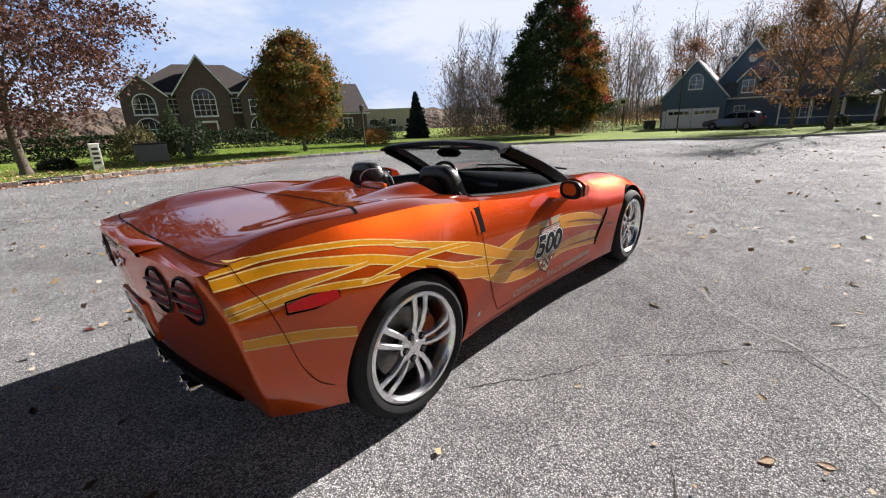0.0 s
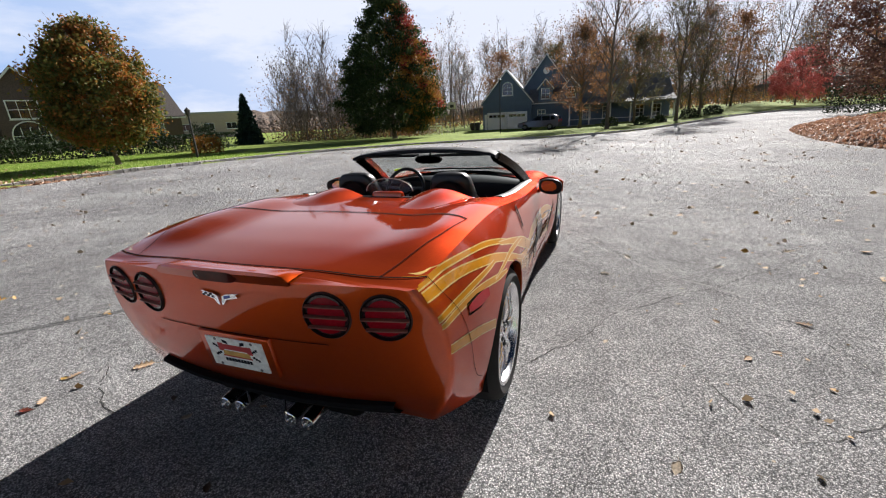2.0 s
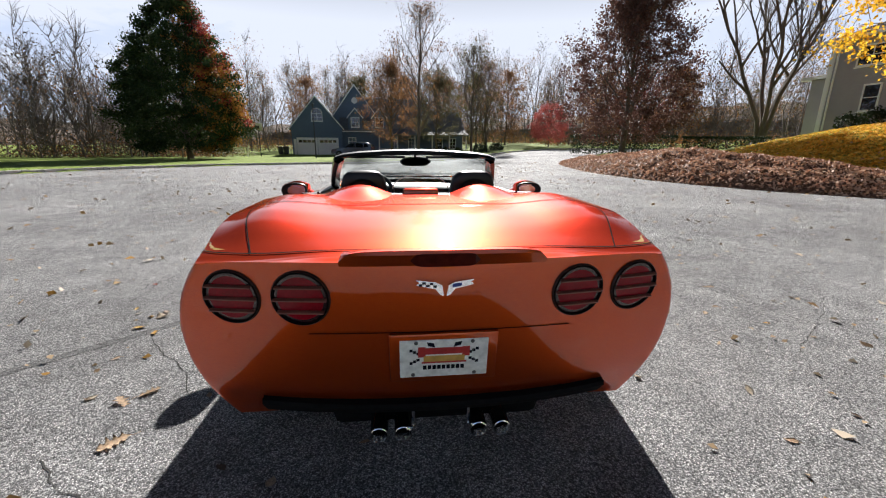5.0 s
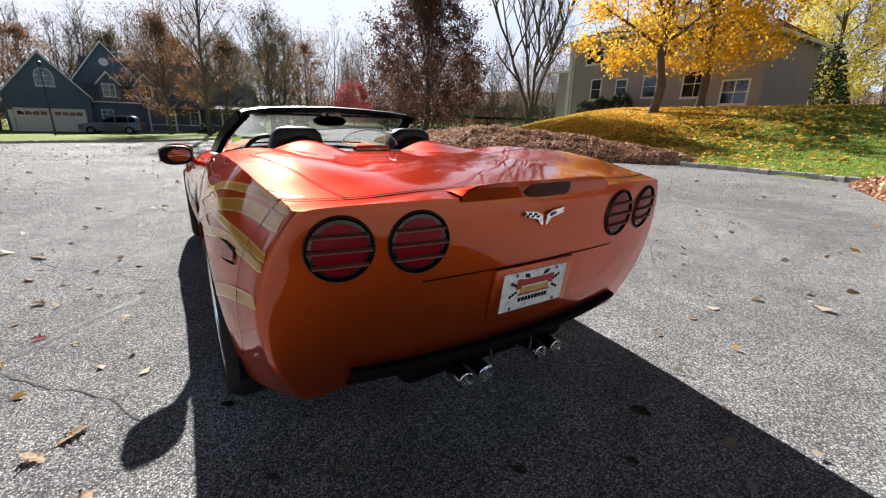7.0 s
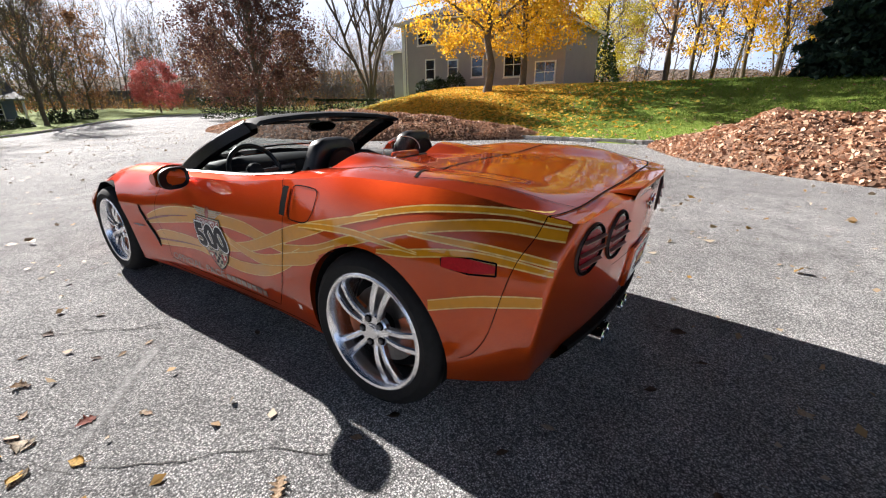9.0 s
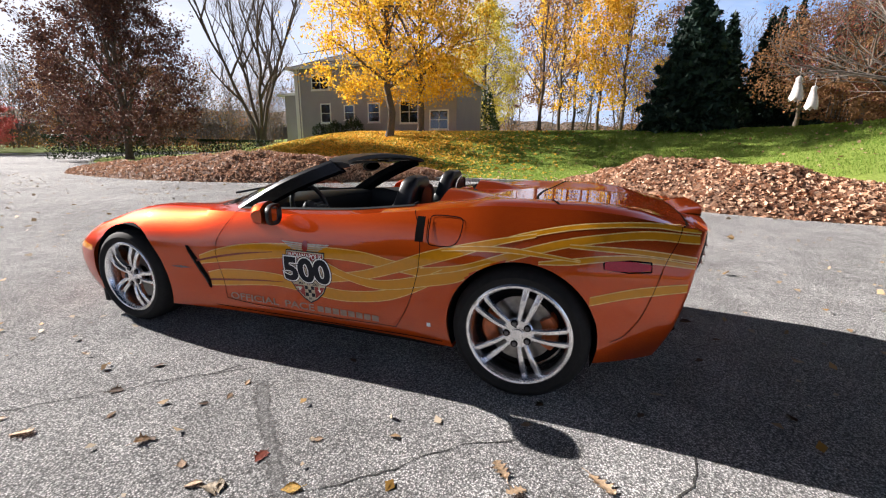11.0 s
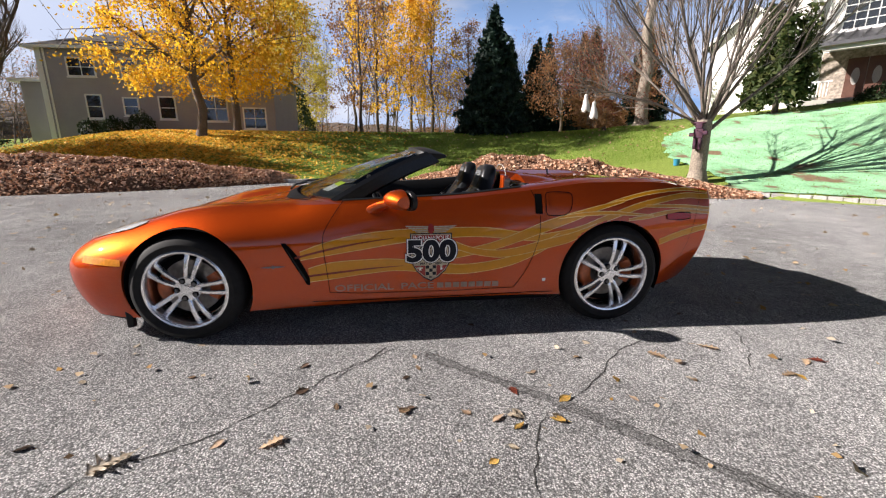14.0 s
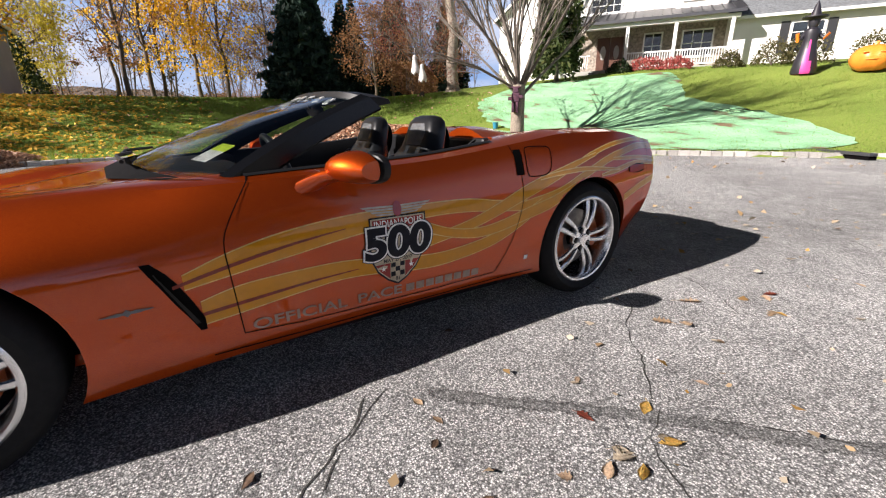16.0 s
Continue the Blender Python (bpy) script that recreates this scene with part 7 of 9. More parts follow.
for x in (-0.22, -0.135, 0.135, 0.22):
    bm = bmesh.new()
    lathe(bm, [(0.029, -0.004), (0.032, -0.002), (0.033, 0.01), (0.032, 0.20), (0.027, 0.20), (0.027, 0.0)], "y", 28)
    e = part("exhaust_tip", bm, M["exhaust"], car, "round chrome exhaust tip", True)
    e.matrix_basis = pose(x, -2.092, 0.233, 3)
    # near-black disc closes the pipe, painting the shade further in
    part("bore_shade", lathe(bmesh.new(), [(0.0005, 0.06), (0.0275, 0.06)], "y", 20, False), M["gap"], e)
for sg in (-1, 1):
    part("exhaust_bracket", tube(bmesh.new(), [(sg * 0.10, -2.07, 0.32), (sg * 0.095, -2.075, 0.25), (sg * 0.12, -2.07, 0.235)], 0.006, 6), M["exhaust"], car)
part("muffler", boxed(-0.40, 0.40, -1.98, -1.72, 0.19, 0.31, 0.04), M["under"], car)
part("underbody", boxed(-0.80, 0.80, -0.95, 0.92, 0.15, 0.2, 0.02), M["under"], car)
part("air_dam", poly(bmesh.new(), [(-0.66, 1.98, 0.11), (0.66, 1.98, 0.11), (0.78, 1.74, 0.11), (0.80, 1.74, 0.19), (-0.80, 1.74, 0.19), (-0.78, 1.74, 0.11)], (0, 0.02, 0.02)), M["rubber"], car)
for s in (-1, 1):
    part("dam_flap", boxed(s * 0.83 - 0.02, s * 0.83 + 0.02, 1.685, 1.725, 0.085, 0.20, 0.008), M["rubber"], car)

# headrest fairings on the rear deck
for s in (-1, 1):
    bm = bmesh.new()
    rows = []
    for v in np.linspace(0, 1, 22):
        y = -0.825 - 0.46 * v
        row = []
        for u in np.linspace(-1, 1, 19):
            x = s * 0.365 + u * (0.215 - 0.04 * v)
            base = top_hit(x, min(y, -0.875))
            zb = base[0].z if base else 0.955
            lift = 0.062 * (math.cos(u * math.pi / 2) ** 1.25) * (1 - smooth01(v * 1.02)) ** 0.9
            row.append(bm.verts.new((x, y, zb - 0.006 + lift)))
        rows.append(row)
    front = [bm.verts.new((v.co.x, v.co.y + 0.004, 0.86)) for v in rows[0]]
    for a, b in zip([front] + rows, rows):
        for k in range(18):
            bm.faces.new((a[k], a[k + 1], b[k + 1], b[k]))
    bmesh.ops.recalc_face_normals(bm, faces=bm.faces[:])
    part("headrest_fairing", bm, M["paint"], car, "body-colour fairing behind the seat", True)

# ---- windscreen ----
WB = [(0.705, 0.47, 0.815), (0.64, 0.60, 0.832), (0.5, 0.70, 0.848), (0.27, 0.775, 0.862), (0.0, 0.80, 0.868)]
WT = [(0.575, -0.15, 1.112), (0.53, -0.115, 1.128), (0.42, -0.09, 1.141), (0.22, -0.065, 1.152), (0.0, -0.06, 1.156)]


def mirror_run(half):
    return [(-x, y, z) for x, y, z in half] + [(x, y, z) for x, y, z in half[-2::-1]]


wb, wt = mirror_run(WB), mirror_run(WT)
bm = bmesh.new()
g = []
for k in range(9):
    t = k / 8
    row = []
    for a, b in zip(wb, wt):
        p = Vector(a).lerp(Vector(b), t)
        bow = 0.022 * math.sin(math.pi * t)
        row.append(bm.verts.new(p + Vector((0, bow * 0.55, bow * 0.8))))
    g.append(row)
for a, b in zip(g, g[1:]):
    for k in range(len(a) - 1):
        bm.faces.new((a[k], a[k + 1], b[k + 1], b[k]))
bmesh.ops.recalc_face_normals(bm, faces=bm.faces[:])
ws = part("windscreen", bm, M["glass"], car, "clear raked windscreen", True)
for s in (-1, 1):
    bm = bmesh.new()
    prev = None
    for k in range(11):
        t = k / 10
        p = Vector((s * 0.705, 0.47, 0.815)).lerp(Vector((s * 0.575, -0.15, 1.112)), t)
        bow = 0.020 * math.sin(math.pi * t)
        p += Vector((s * 0.012 * math.sin(math.pi * t), bow * 0.55, bow * 0.8))
        ring = [bm.verts.new(p + Vector((s * dx, dy, dz))) for dx, dy, dz in ((0.020, -0.062, -0.034), (0.028, -0.004, 0.012), (0.002, 0.026, 0.024), (-0.042, 0.024, 0.018), (-0.046, -0.020, -0.018), (-0.012, -0.072, -0.044))]
        if prev:
            for j in range(6):
                bm.faces.new((prev[j], prev[(j + 1) % 6], ring[(j + 1) % 6], ring[j]))
        prev = ring
    bmesh.ops.recalc_face_normals(bm, faces=bm.faces[:])
    part("a_pillar", bm, M["pillar_black"], ws, "black windscreen pillar", True)
bm = bmesh.new()
prev = None
for x, y, z in mirror_run(WT):
    e = abs(x) / 0.575
    ring = [bm.verts.new((x * 1.02, y + dy, z + dz)) for dy, dz in ((0.034, -0.016), (0.020, 0.013), (-0.06, 0.018 - 0.006 * e), (-0.115 + 0.01 * e, 0.010 - 0.006 * e), (-0.124 + 0.01 * e, -0.014), (-0.05, -0.026))]
    if prev:
        for j in range(6):
            bm.faces.new((prev[j], prev[(j + 1) % 6], ring[(j + 1) % 6], ring[j]))
    else:
        bm.faces.new(ring)
    prev = ring
bm.faces.new(prev[::-1])
bmesh.ops.recalc_face_normals(bm, faces=bm.faces[:])
part("header", bm, M["black_vinyl"], ws, "black windscreen header", True)
part("visor", boxed(-0.50, -0.08, -0.175, -0.08, 1.107, 1.121, 0.006), M["black_vinyl"], ws)
part("visor", boxed(0.08, 0.50, -0.175, -0.08, 1.107, 1.121, 0.006), M["black_vinyl"], ws)
# lettering band along the top edge, as plain bars
for k in range(8):
    x = -0.44 + 0.125 * k
    i = int((x + 0.575) / 1.15 * 8)
    y0, z0 = 0.018, 1.125 - 0.035 * (abs(x) / 0.5) ** 2
    bm = bmesh.new()
    box(bm, x - 0.042, x + 0.042, y0 - 0.034, y0 + 0.004, z0 - 0.004, z0 + 0.002)
    for v in bm.verts:
        v.co.z += (0.0 - v.co.y) * 0.52 + 0.0145 - 0.0
        v.co.y -= 0.03 * (abs(x) / 0.5) ** 2
    part("banner_bar", bm, M["decal_white"], ws)
for nm, mt, y0, y1, x0 in (("sticker", "decal_white", 0.43, 0.50, -0.585), ("sticker", "sticker_green", 0.385, 0.43, -0.575)):
    bm = bmesh.new()
    def wp(y, w):
        t = (0.47 + 0.13 - y) / 0.70
        p = Vector((-0.64, 0.60, 0.832)).lerp(Vector((-0.53, -0.115, 1.128)), t)
        q = Vector((-0.5, 0.70, 0.848)).lerp(Vector((-0.42, -0.09, 1.141)), t)
        bow = 0.022 * math.sin(math.pi * t)
        return p.lerp(q, w) + Vector((0, bow * 0.55, bow * 0.8 - 0.006))
    vs = [bm.verts.new(wp(y, w)) for y, w in ((y0, 0.25), (y1, 0.25), (y1, 0.75), (y0, 0.75))]
    bm.faces.new(vs)
    bmesh.ops.solidify(bm, geom=bm.faces[:], thickness=0.001)
    part(nm, bm, M[mt], ws, "inspection sticker inside the glass")
# cowl with wipers
bm = bmesh.new()
prev = None
for (x, y, z), k in zip(wb, range(99)):
    f = Vector((x * 1.02, y + 0.10 - 0.02 * abs(x), z))
    h = top_hit(f.x, f.y)
    ring = [bm.verts.new((x, y - 0.03, z - 0.02)), bm.verts.new((x, y + 0.02, z + 0.004)), bm.verts.new((f.x, f.y, (h[0].z if h else z) + 0.003))]
    if prev:
        for a, b, c, d in zip(prev, prev[1:], ring[1:], ring):
            bm.faces.new((a, b, c, d))
    prev = ring
bmesh.ops.recalc_face_normals(bm, faces=bm.faces[:])
part("cowl", bm, M["under"], car, "black cowl panel under the windscreen", True)
for x0, x1 in ((-0.42, 0.12), (0.02, 0.55)):
    part("wiper", tube(bmesh.new(), [(x0, 0.83 - 0.2 * x0 * x0, 0.885), ((x0 + x1) / 2, 0.83, 0.892), (x1, 0.80 - 0.25 * x1 * x1, 0.89)], 0.008, 6), M["black_plastic"], car)

# door mirrors
for s in (-1, 1):
    bm = bmesh.new()
    prev = None
    for t in np.linspace(0, 1, 11):
        x = s * (0.852 + 0.185 * t)
        k = math.sin(math.pi * (0.16 + 0.74 * t)) ** 0.5
        c = Vector((x, 0.078 - 0.06 * t, 0.852 + 0.006 * math.sin(math.pi * t)))
        ring = [bm.verts.new(c + Vector((0, (0.105 * math.cos(a) if math.cos(a) > 0 else 0.020 * math.cos(a)) * k, 0.062 * math.sin(a) * k))) for a in [2 * math.pi * j / 18 for j in range(18)]]
        if prev:
            for j in range(18):
                bm.faces.new((prev[j], prev[(j + 1) % 18], ring[(j + 1) % 18], ring[j]))
        else:
            bm.faces.new(ring)
        prev = ring
    bm.faces.new(prev[::-1])
    bmesh.ops.recalc_face_normals(bm, faces=bm.faces[:])
    mir = part("door_mirror", bm, M["paint"], car, "body-colour door mirror", True)
    bm = bmesh.new()
    prev = None
    for t in np.linspace(0, 1, 9):
        p = Vector((s * 0.835, 0.205, 0.79)).lerp(Vector((s * 0.915, 0.065, 0.832)), t) + Vector((0, 0.01, 0.014 * math.sin(math.pi * t)))
        r = 0.034 - 0.006 * t
        ring = [bm.verts.new(p + Vector((s * 0.2 * r * math.cos(a), 1.5 * r * math.cos(a), 0.9 * r * math.sin(a)))) for a in [2 * math.pi * j / 12 for j in range(12)]]
        if prev:
            for j in range(12):
                bm.faces.new((prev[j], prev[(j + 1) % 12], ring[(j + 1) % 12], ring[j]))
        prev = ring
    bmesh.ops.recalc_face_normals(bm, faces=bm.faces[:])
    part("mirror_foot", bm, M["paint"], mir, "", True)
    oval = [2 * math.pi * j / 28 for j in range(28)]
    sq = lambda v: math.copysign(abs(v) ** 0.8, v)
    bm = bmesh.new()
    bm.faces.new([bm.verts.new((s * (0.945 + 0.082 * sq(math.cos(a))), 0.0075 - 0.034 * math.cos(a), 0.852 + 0.049 * sq(math.sin(a)))) for a in oval])
    bmesh.ops.solidify(bm, geom=bm.faces[:], thickness=0.003)
    part("mirror_glass", bm, M["mirror"], mir, "mirror glass")
    bm = bmesh.new()
    vs = [bm.verts.new((s * (0.945 + k * 0.094 * sq(math.cos(a))), y - 0.034 * math.cos(a), 0.852 + k * 0.061 * sq(math.sin(a)))) for k, y in ((0.80, 0.030), (0.93, 0.020), (0.965, 0.002), (0.94, -0.006), (0.86, 0.000), (0.5, 0.012)) for a in oval]
    for r in range(5):
        for j in range(28):
            bm.faces.new((vs[r * 28 + j], vs[r * 28 + (j + 1) % 28], vs[(r + 1) * 28 + (j + 1) % 28], vs[(r + 1) * 28 + j]))
    bmesh.ops.recalc_face_normals(bm, faces=bm.faces[:])
    part("mirror_rim", bm, M["black_plastic"], mir, "black mirror surround", True)

# ---- cabin ----
def shell(pts_lo, pts_hi):
    bm = bmesh.new()
    a = [bm.verts.new(p) for p in pts_lo]
    b = [bm.verts.new(p) for p in pts_hi]
    bm.faces.new(a)
    for i in range(len(a)):
        j = (i + 1) % len(a)
        bm.faces.new((a[i], a[j], b[j], b[i]))
    return bm


inner = [(x * 0.985, y * 0.985 - 0.002) for x, y in loop]
top = []
for x, y in inner:
    h = top_hit(x * 1.06, y) if -0.75 < y < 0.4 else None
    top.append((x, y, (h[0].z + 0.004) if h else (0.895 if y < 0 else 0.845)))
part("cabin_tub", shell([(x * 0.94, y, 0.31) for x, y in inner], top), M["black_vinyl"], car, "black cabin lining")
for s in (-1, 1):
    bm = bmesh.new()
    prev = None
    for y in np.linspace(-0.74, 0.42, 24):
        h = top_hit(s * 0.735, y)
        z = (h[0].z if h else 0.83)
        ring = [bm.verts.new(p) for p in ((s * 0.745, y, z + 0.002), (s * 0.728, y, z + 0.010), (s * 0.69, y, z + 0.006), (s * 0.665, y, z - 0.03), (s * 0.65, y, z - 0.14), (s * 0.665, y, z - 0.30))]
        if prev:
            for a, b, c, d in zip(prev, prev[1:], ring[1:], ring):
                bm.faces.new((a, b, c, d))
        prev = ring
    bmesh.ops.recalc_face_normals(bm, faces=bm.faces[:])
    part("door_card", bm, M["black_vinyl"], car, "black door trim", True)


def cushion(secs, name, mat, parent, n=20, power=0.45):
    """A stuffed form: oval sections (centre, half width, half depth, tangent up)."""
    bm = bmesh.new()
    prev = None
    for c, hw, hd in secs:
        ring = []
        for j in range(n):
            a = 2 * math.pi * j / n
            ca, sa = math.cos(a), math.sin(a)
            ring.append(bm.verts.new((c[0] + hw * math.copysign(abs(ca) ** power, ca), c[1] + hd * math.copysign(abs(sa) ** power, sa), c[2])))
        if prev:
            for j in range(n):
                bm.faces.new((prev[j], prev[(j + 1) % n], ring[(j + 1) % n], ring[j]))
        else:
            bm.faces.new(ring[::-1])
        prev = ring
    bm.faces.new(prev)
    bmesh.ops.recalc_face_normals(bm, faces=bm.faces[:])
    return part(name, bm, M[mat], parent, "", True)


for s in (-1, 1):
    cx = s * 0.36
    st = cushion([((cx, -0.36, 0.33), 0.19, 0.10), ((cx, -0.38, 0.42), 0.235, 0.12), ((cx, -0.43, 0.60), 0.25, 0.105), ((cx, -0.49, 0.75), 0.245, 0.09), ((cx, -0.53, 0.82), 0.215, 0.08), ((cx, -0.555, 0.88), 0.16, 0.068), ((cx, -0.58, 0.96), 0.145, 0.062), ((cx, -0.59, 1.01), 0.13, 0.055), ((cx, -0.595, 1.036), 0.10, 0.04), ((cx, -0.595, 1.046), 0.05, 0.02)], "seat", "leather", car)
    st["label"] = "black leather bucket seat"
    cushion([((cx, -0.20, 0.33), 0.22, 0.26), ((cx, -0.18, 0.42), 0.235, 0.27), ((cx, -0.16, 0.47), 0.21, 0.25)], "seat_cushion", "leather", st)
    for sg in (-1, 1):
        cushion([((cx + sg * 0.185, -0.30, 0.40), 0.05, 0.10), ((cx + sg * 0.20, -0.36, 0.55), 0.055, 0.10), ((cx + sg * 0.205, -0.43, 0.74), 0.045, 0.085), ((cx + sg * 0.19, -0.49, 0.83), 0.02, 0.04)], "side_bolster", "leather", st)
    bm = bmesh.new()
    prev = None
    for z, y, hw in ((0.895, -0.489, 0.082), (0.93, -0.505, 0.096), (0.97, -0.521, 0.096), (1.005, -0.534, 0.082)):
        ring = [bm.verts.new((cx + hw * u, y + 0.012 * (1 - u * u) - 0.004, z)) for u in np.linspace(-1, 1, 7)]
        if prev:
            for k in range(6):
                bm.faces.new((prev[k], prev[k + 1], ring[k + 1], ring[k]))
        prev = ring
    bmesh.ops.solidify(bm, geom=bm.faces[:], thickness=0.008)
    part("headrest_panel", bm, M["leather_grey"], st, "grey headrest insert", True)
    part("back_shell", lathe(bmesh.new(), [(0.001, 0.012), (0.09, 0.008), (0.11, 0.0)], "y", 24, False), M["leather"], st).matrix_basis = pose(cx, -0.665, 0.89, 8)
    part("belt", tube(bmesh.new(), [(cx + s * 0.27, -0.72, 0.92), (cx + s * 0.25, -0.55, 0.80), (cx + s * 0.24, -0.35, 0.5)], 0.008, 5), M["rubber"], car)
# dash, console, wheel
bm = bmesh.new()
prev = None
for x in np.linspace(-0.69, 0.69, 29):
    e = (x / 0.69) ** 2
    hood = 0.030 * math.exp(-((x + 0.36) / 0.17) ** 2)
    yb = 0.735 - 0.24 * e
    ring = [bm.verts.new(p) for p in ((x, yb, 0.842 - 0.018 * e), (x, yb - 0.14, 0.850 - 0.016 * e + hood * 0.4), (x, yb - 0.26 + 0.08 * e, 0.838 - 0.012 * e + hood), (x, yb - 0.31 + 0.10 * e, 0.81 + hood * 0.7), (x, yb - 0.315 + 0.10 * e, 0.72), (x, yb - 0.26 + 0.1 * e, 0.58), (x, yb - 0.1, 0.45))]
    if prev:
        for a, b, c, d in zip(prev, prev[1:], ring[1:], ring):
            bm.faces.new((a, b, c, d))
    prev = ring
bmesh.ops.recalc_face_normals(bm, faces=bm.faces[:])
part("dashboard", bm, M["black_vinyl"], car, "black padded dashboard", True)
ctr = part("centre_stack", poly(bmesh.new(), [(-0.13, 0.42, 0.78), (-0.13, 0.40, 0.50), (-0.13, 0.1, 0.46), (-0.13, -0.62, 0.50), (-0.13, -0.62, 0.30), (-0.13, 0.52, 0.30), (-0.13, 0.52, 0.78)], (0.26, 0, 0)), M["black_plastic"], car, "black centre console")
part("radio", boxed(-0.10, 0.10, 0.395, 0.43, 0.62, 0.74, 0.008), M["black_plastic"], ctr)
part("air_vent", boxed(-0.10, 0.10, 0.40, 0.43, 0.75, 0.785, 0.008), M["alloy_dark"], ctr)
part("shifter", tube(bmesh.new(), [(0, 0.08, 0.46), (0, 0.10, 0.58), (0, 0.10, 0.60)], [0.012, 0.012, 0.026], 10), M["leather"], ctr)
bm = bmesh.new()
stw = Matrix.Translation((-0.36, 0.20, 0.795)) @ Euler((radians(68), 0, 0)).to_matrix().to_4x4()
n, r = 40, 0.178
tube(bm, [(r * math.cos(2 * math.pi * k / n), r * math.sin(2 * math.pi * k / n), 0) for k in range(n + 1)], 0.0155, 10, False)
wheel_rim = part("steering_wheel", bm, M["leather"], car, "black leather steering wheel", True)
wheel_rim.matrix_basis = stw
for a in (0, 180, 250, 290):
    t = radians(a)
    part("wheel_spoke", tube(bmesh.new(), [(0.04 * math.cos(t), 0.04 * math.sin(t), -0.01), (0.17 * math.cos(t), 0.17 * math.sin(t), 0)], 0.014, 8), M["alloy_dark"], wheel_rim)
part("wheel_boss", lathe(bmesh.new(), [(0.0005, 0.022), (0.05, 0.018), (0.062, 0.0), (0.055, -0.03)], "z", 24, False), M["leather"], wheel_rim, "", True)
# rear bulkhead between the fairings, wind screen, inside mirror
part("bulkhead", boxed(-0.60, 0.60, -0.86, -0.80, 0.55, 0.925, 0.02), M["black_vinyl"], car, "black rear bulkhead")
part("waterfall", boxed(-0.11, 0.11, -0.84, -0.785, 0.55, 0.955, 0.02), M["paint"], car, "body-colour strip between the seats", True)
bm = bmesh.new()
pts = [(0.17 * math.cos(a), -0.79, 0.95 + 0.085 * math.sin(a)) for a in [math.pi * j / 16 for j in range(17)]]
bm.faces.new([bm.verts.new(p) for p in pts])
bmesh.ops.solidify(bm, geom=bm.faces[:], thickness=0.006)
part("wind_deflector", bm, M["plastic_clear"], car, "clear wind deflector between the seats")
part("deflector_rim", tube(bmesh.new(), [(x, y, z + 0.0) for x, y, z in pts], 0.003, 6), M["clear_lamp"], car)
bm = bmesh.new()
prev = None
for t in np.linspace(-1, 1, 11):
    k = max(0.05, 1 - abs(t) ** 4) ** 0.5
    ring = [bm.verts.new((0.118 * t, -0.085 + 0.030 * math.cos(a) * k if math.cos(a) > 0 else -0.085 + 0.010 * math.cos(a) * k, 1.078 + 0.034 * math.sin(a) * k)) for a in [2 * math.pi * j / 12 for j in range(12)]]
    if prev:
        for j in range(12):
            bm.faces.new((prev[j], prev[(j + 1) % 12], ring[(j + 1) % 12], ring[j]))
    else:
        bm.faces.new(ring)
    prev = ring
bm.faces.new(prev[::-1])
bmesh.ops.recalc_face_normals(bm, faces=bm.faces[:])
im = part("inside_mirror", bm, M["black_plastic"], car, "black interior mirror", True)
bm = bmesh.new()
bm.faces.new([bm.verts.new((0.105 * math.cos(a) if abs(math.cos(a)) < 0.9 else 0.105 * math.cos(a), -0.0965, 1.078 + 0.026 * math.sin(a))) for a in [2 * math.pi * j / 24 for j in range(24)]])
bmesh.ops.solidify(bm, geom=bm.faces[:], thickness=0.002)
part("mirror_glass", bm, M["mirror"], im, "mirror glass")
part("mirror_stalk", tube(bmesh.new(), [(0, -0.06, 1.09), (0, -0.03, 1.135)], 0.009, 6), M["black_plastic"], im)
# ---- leaves, cracks and street things ----
def windrow(name, line, label, seed, n_leaf):
    """A raked heap of leaves along a line of (x, y, half width, height): a mound with loose leaves all over it."""
    g = np.random.default_rng(seed)
    p = np.array(curve2(line, 8))
    tan = np.gradient(p[:, :2], axis=0)
    tan /= np.linalg.norm(tan, axis=1)[:, None]
    nrm = np.c_[-tan[:, 1], tan[:, 0]]
    m = 17
    ob = empty(name, Matrix(), label, "leaf pile")
    V = []
    for i in range(len(p)):
        x, y, hw, h = p[i]
        for k in range(m):
            u = -1 + 2 * k / (m - 1)
            q = p[i, :2] + nrm[i] * u * hw
            lump = 0.5 * noise.noise((q[0] * 0.9, q[1] * 0.9, seed)) + 0.35 * noise.noise((q[0] * 2.3, q[1] * 2.3, seed))
            z = h * max(0, (1 - abs(u) ** 1.9)) * (1 + 0.55 * lump) + (0.0 if abs(u) < 1 else -0.05)
            V.append((q[0], q[1], at_ground(*q) * (0.5 if abs(u) < 0.9 else 1) + z - 0.01))
    F = [(i * m + k, i * m + k + 1, (i + 1) * m + k + 1, (i + 1) * m + k) for i in range(len(p) - 1) for k in range(m - 1)]
    piece("mound", mesh("mound", V, F, M["litter_base"], True), ob)
    V = np.array(V)
    F = np.array(F)
    pick = g.integers(0, len(F), n_leaf)
    a, b = g.random((2, n_leaf, 1))
    q = V[F[pick]]
    c = (q[:, 0] * (1 - a) + q[:, 1] * a) * (1 - b) + (q[:, 3] * (1 - a) + q[:, 2] * a) * b
    c[:, 2] += g.uniform(0.0, 0.05, n_leaf)
    v, f = leaf_cloud(c, 0.068, seed, flat=0.35, stretch=1.35, jitter=0.45)
    tagged(piece("loose_leaves", cloud_mesh("loose_leaves", v, f, M["lv_litter"]), ob), kind="stuff")
    return ob


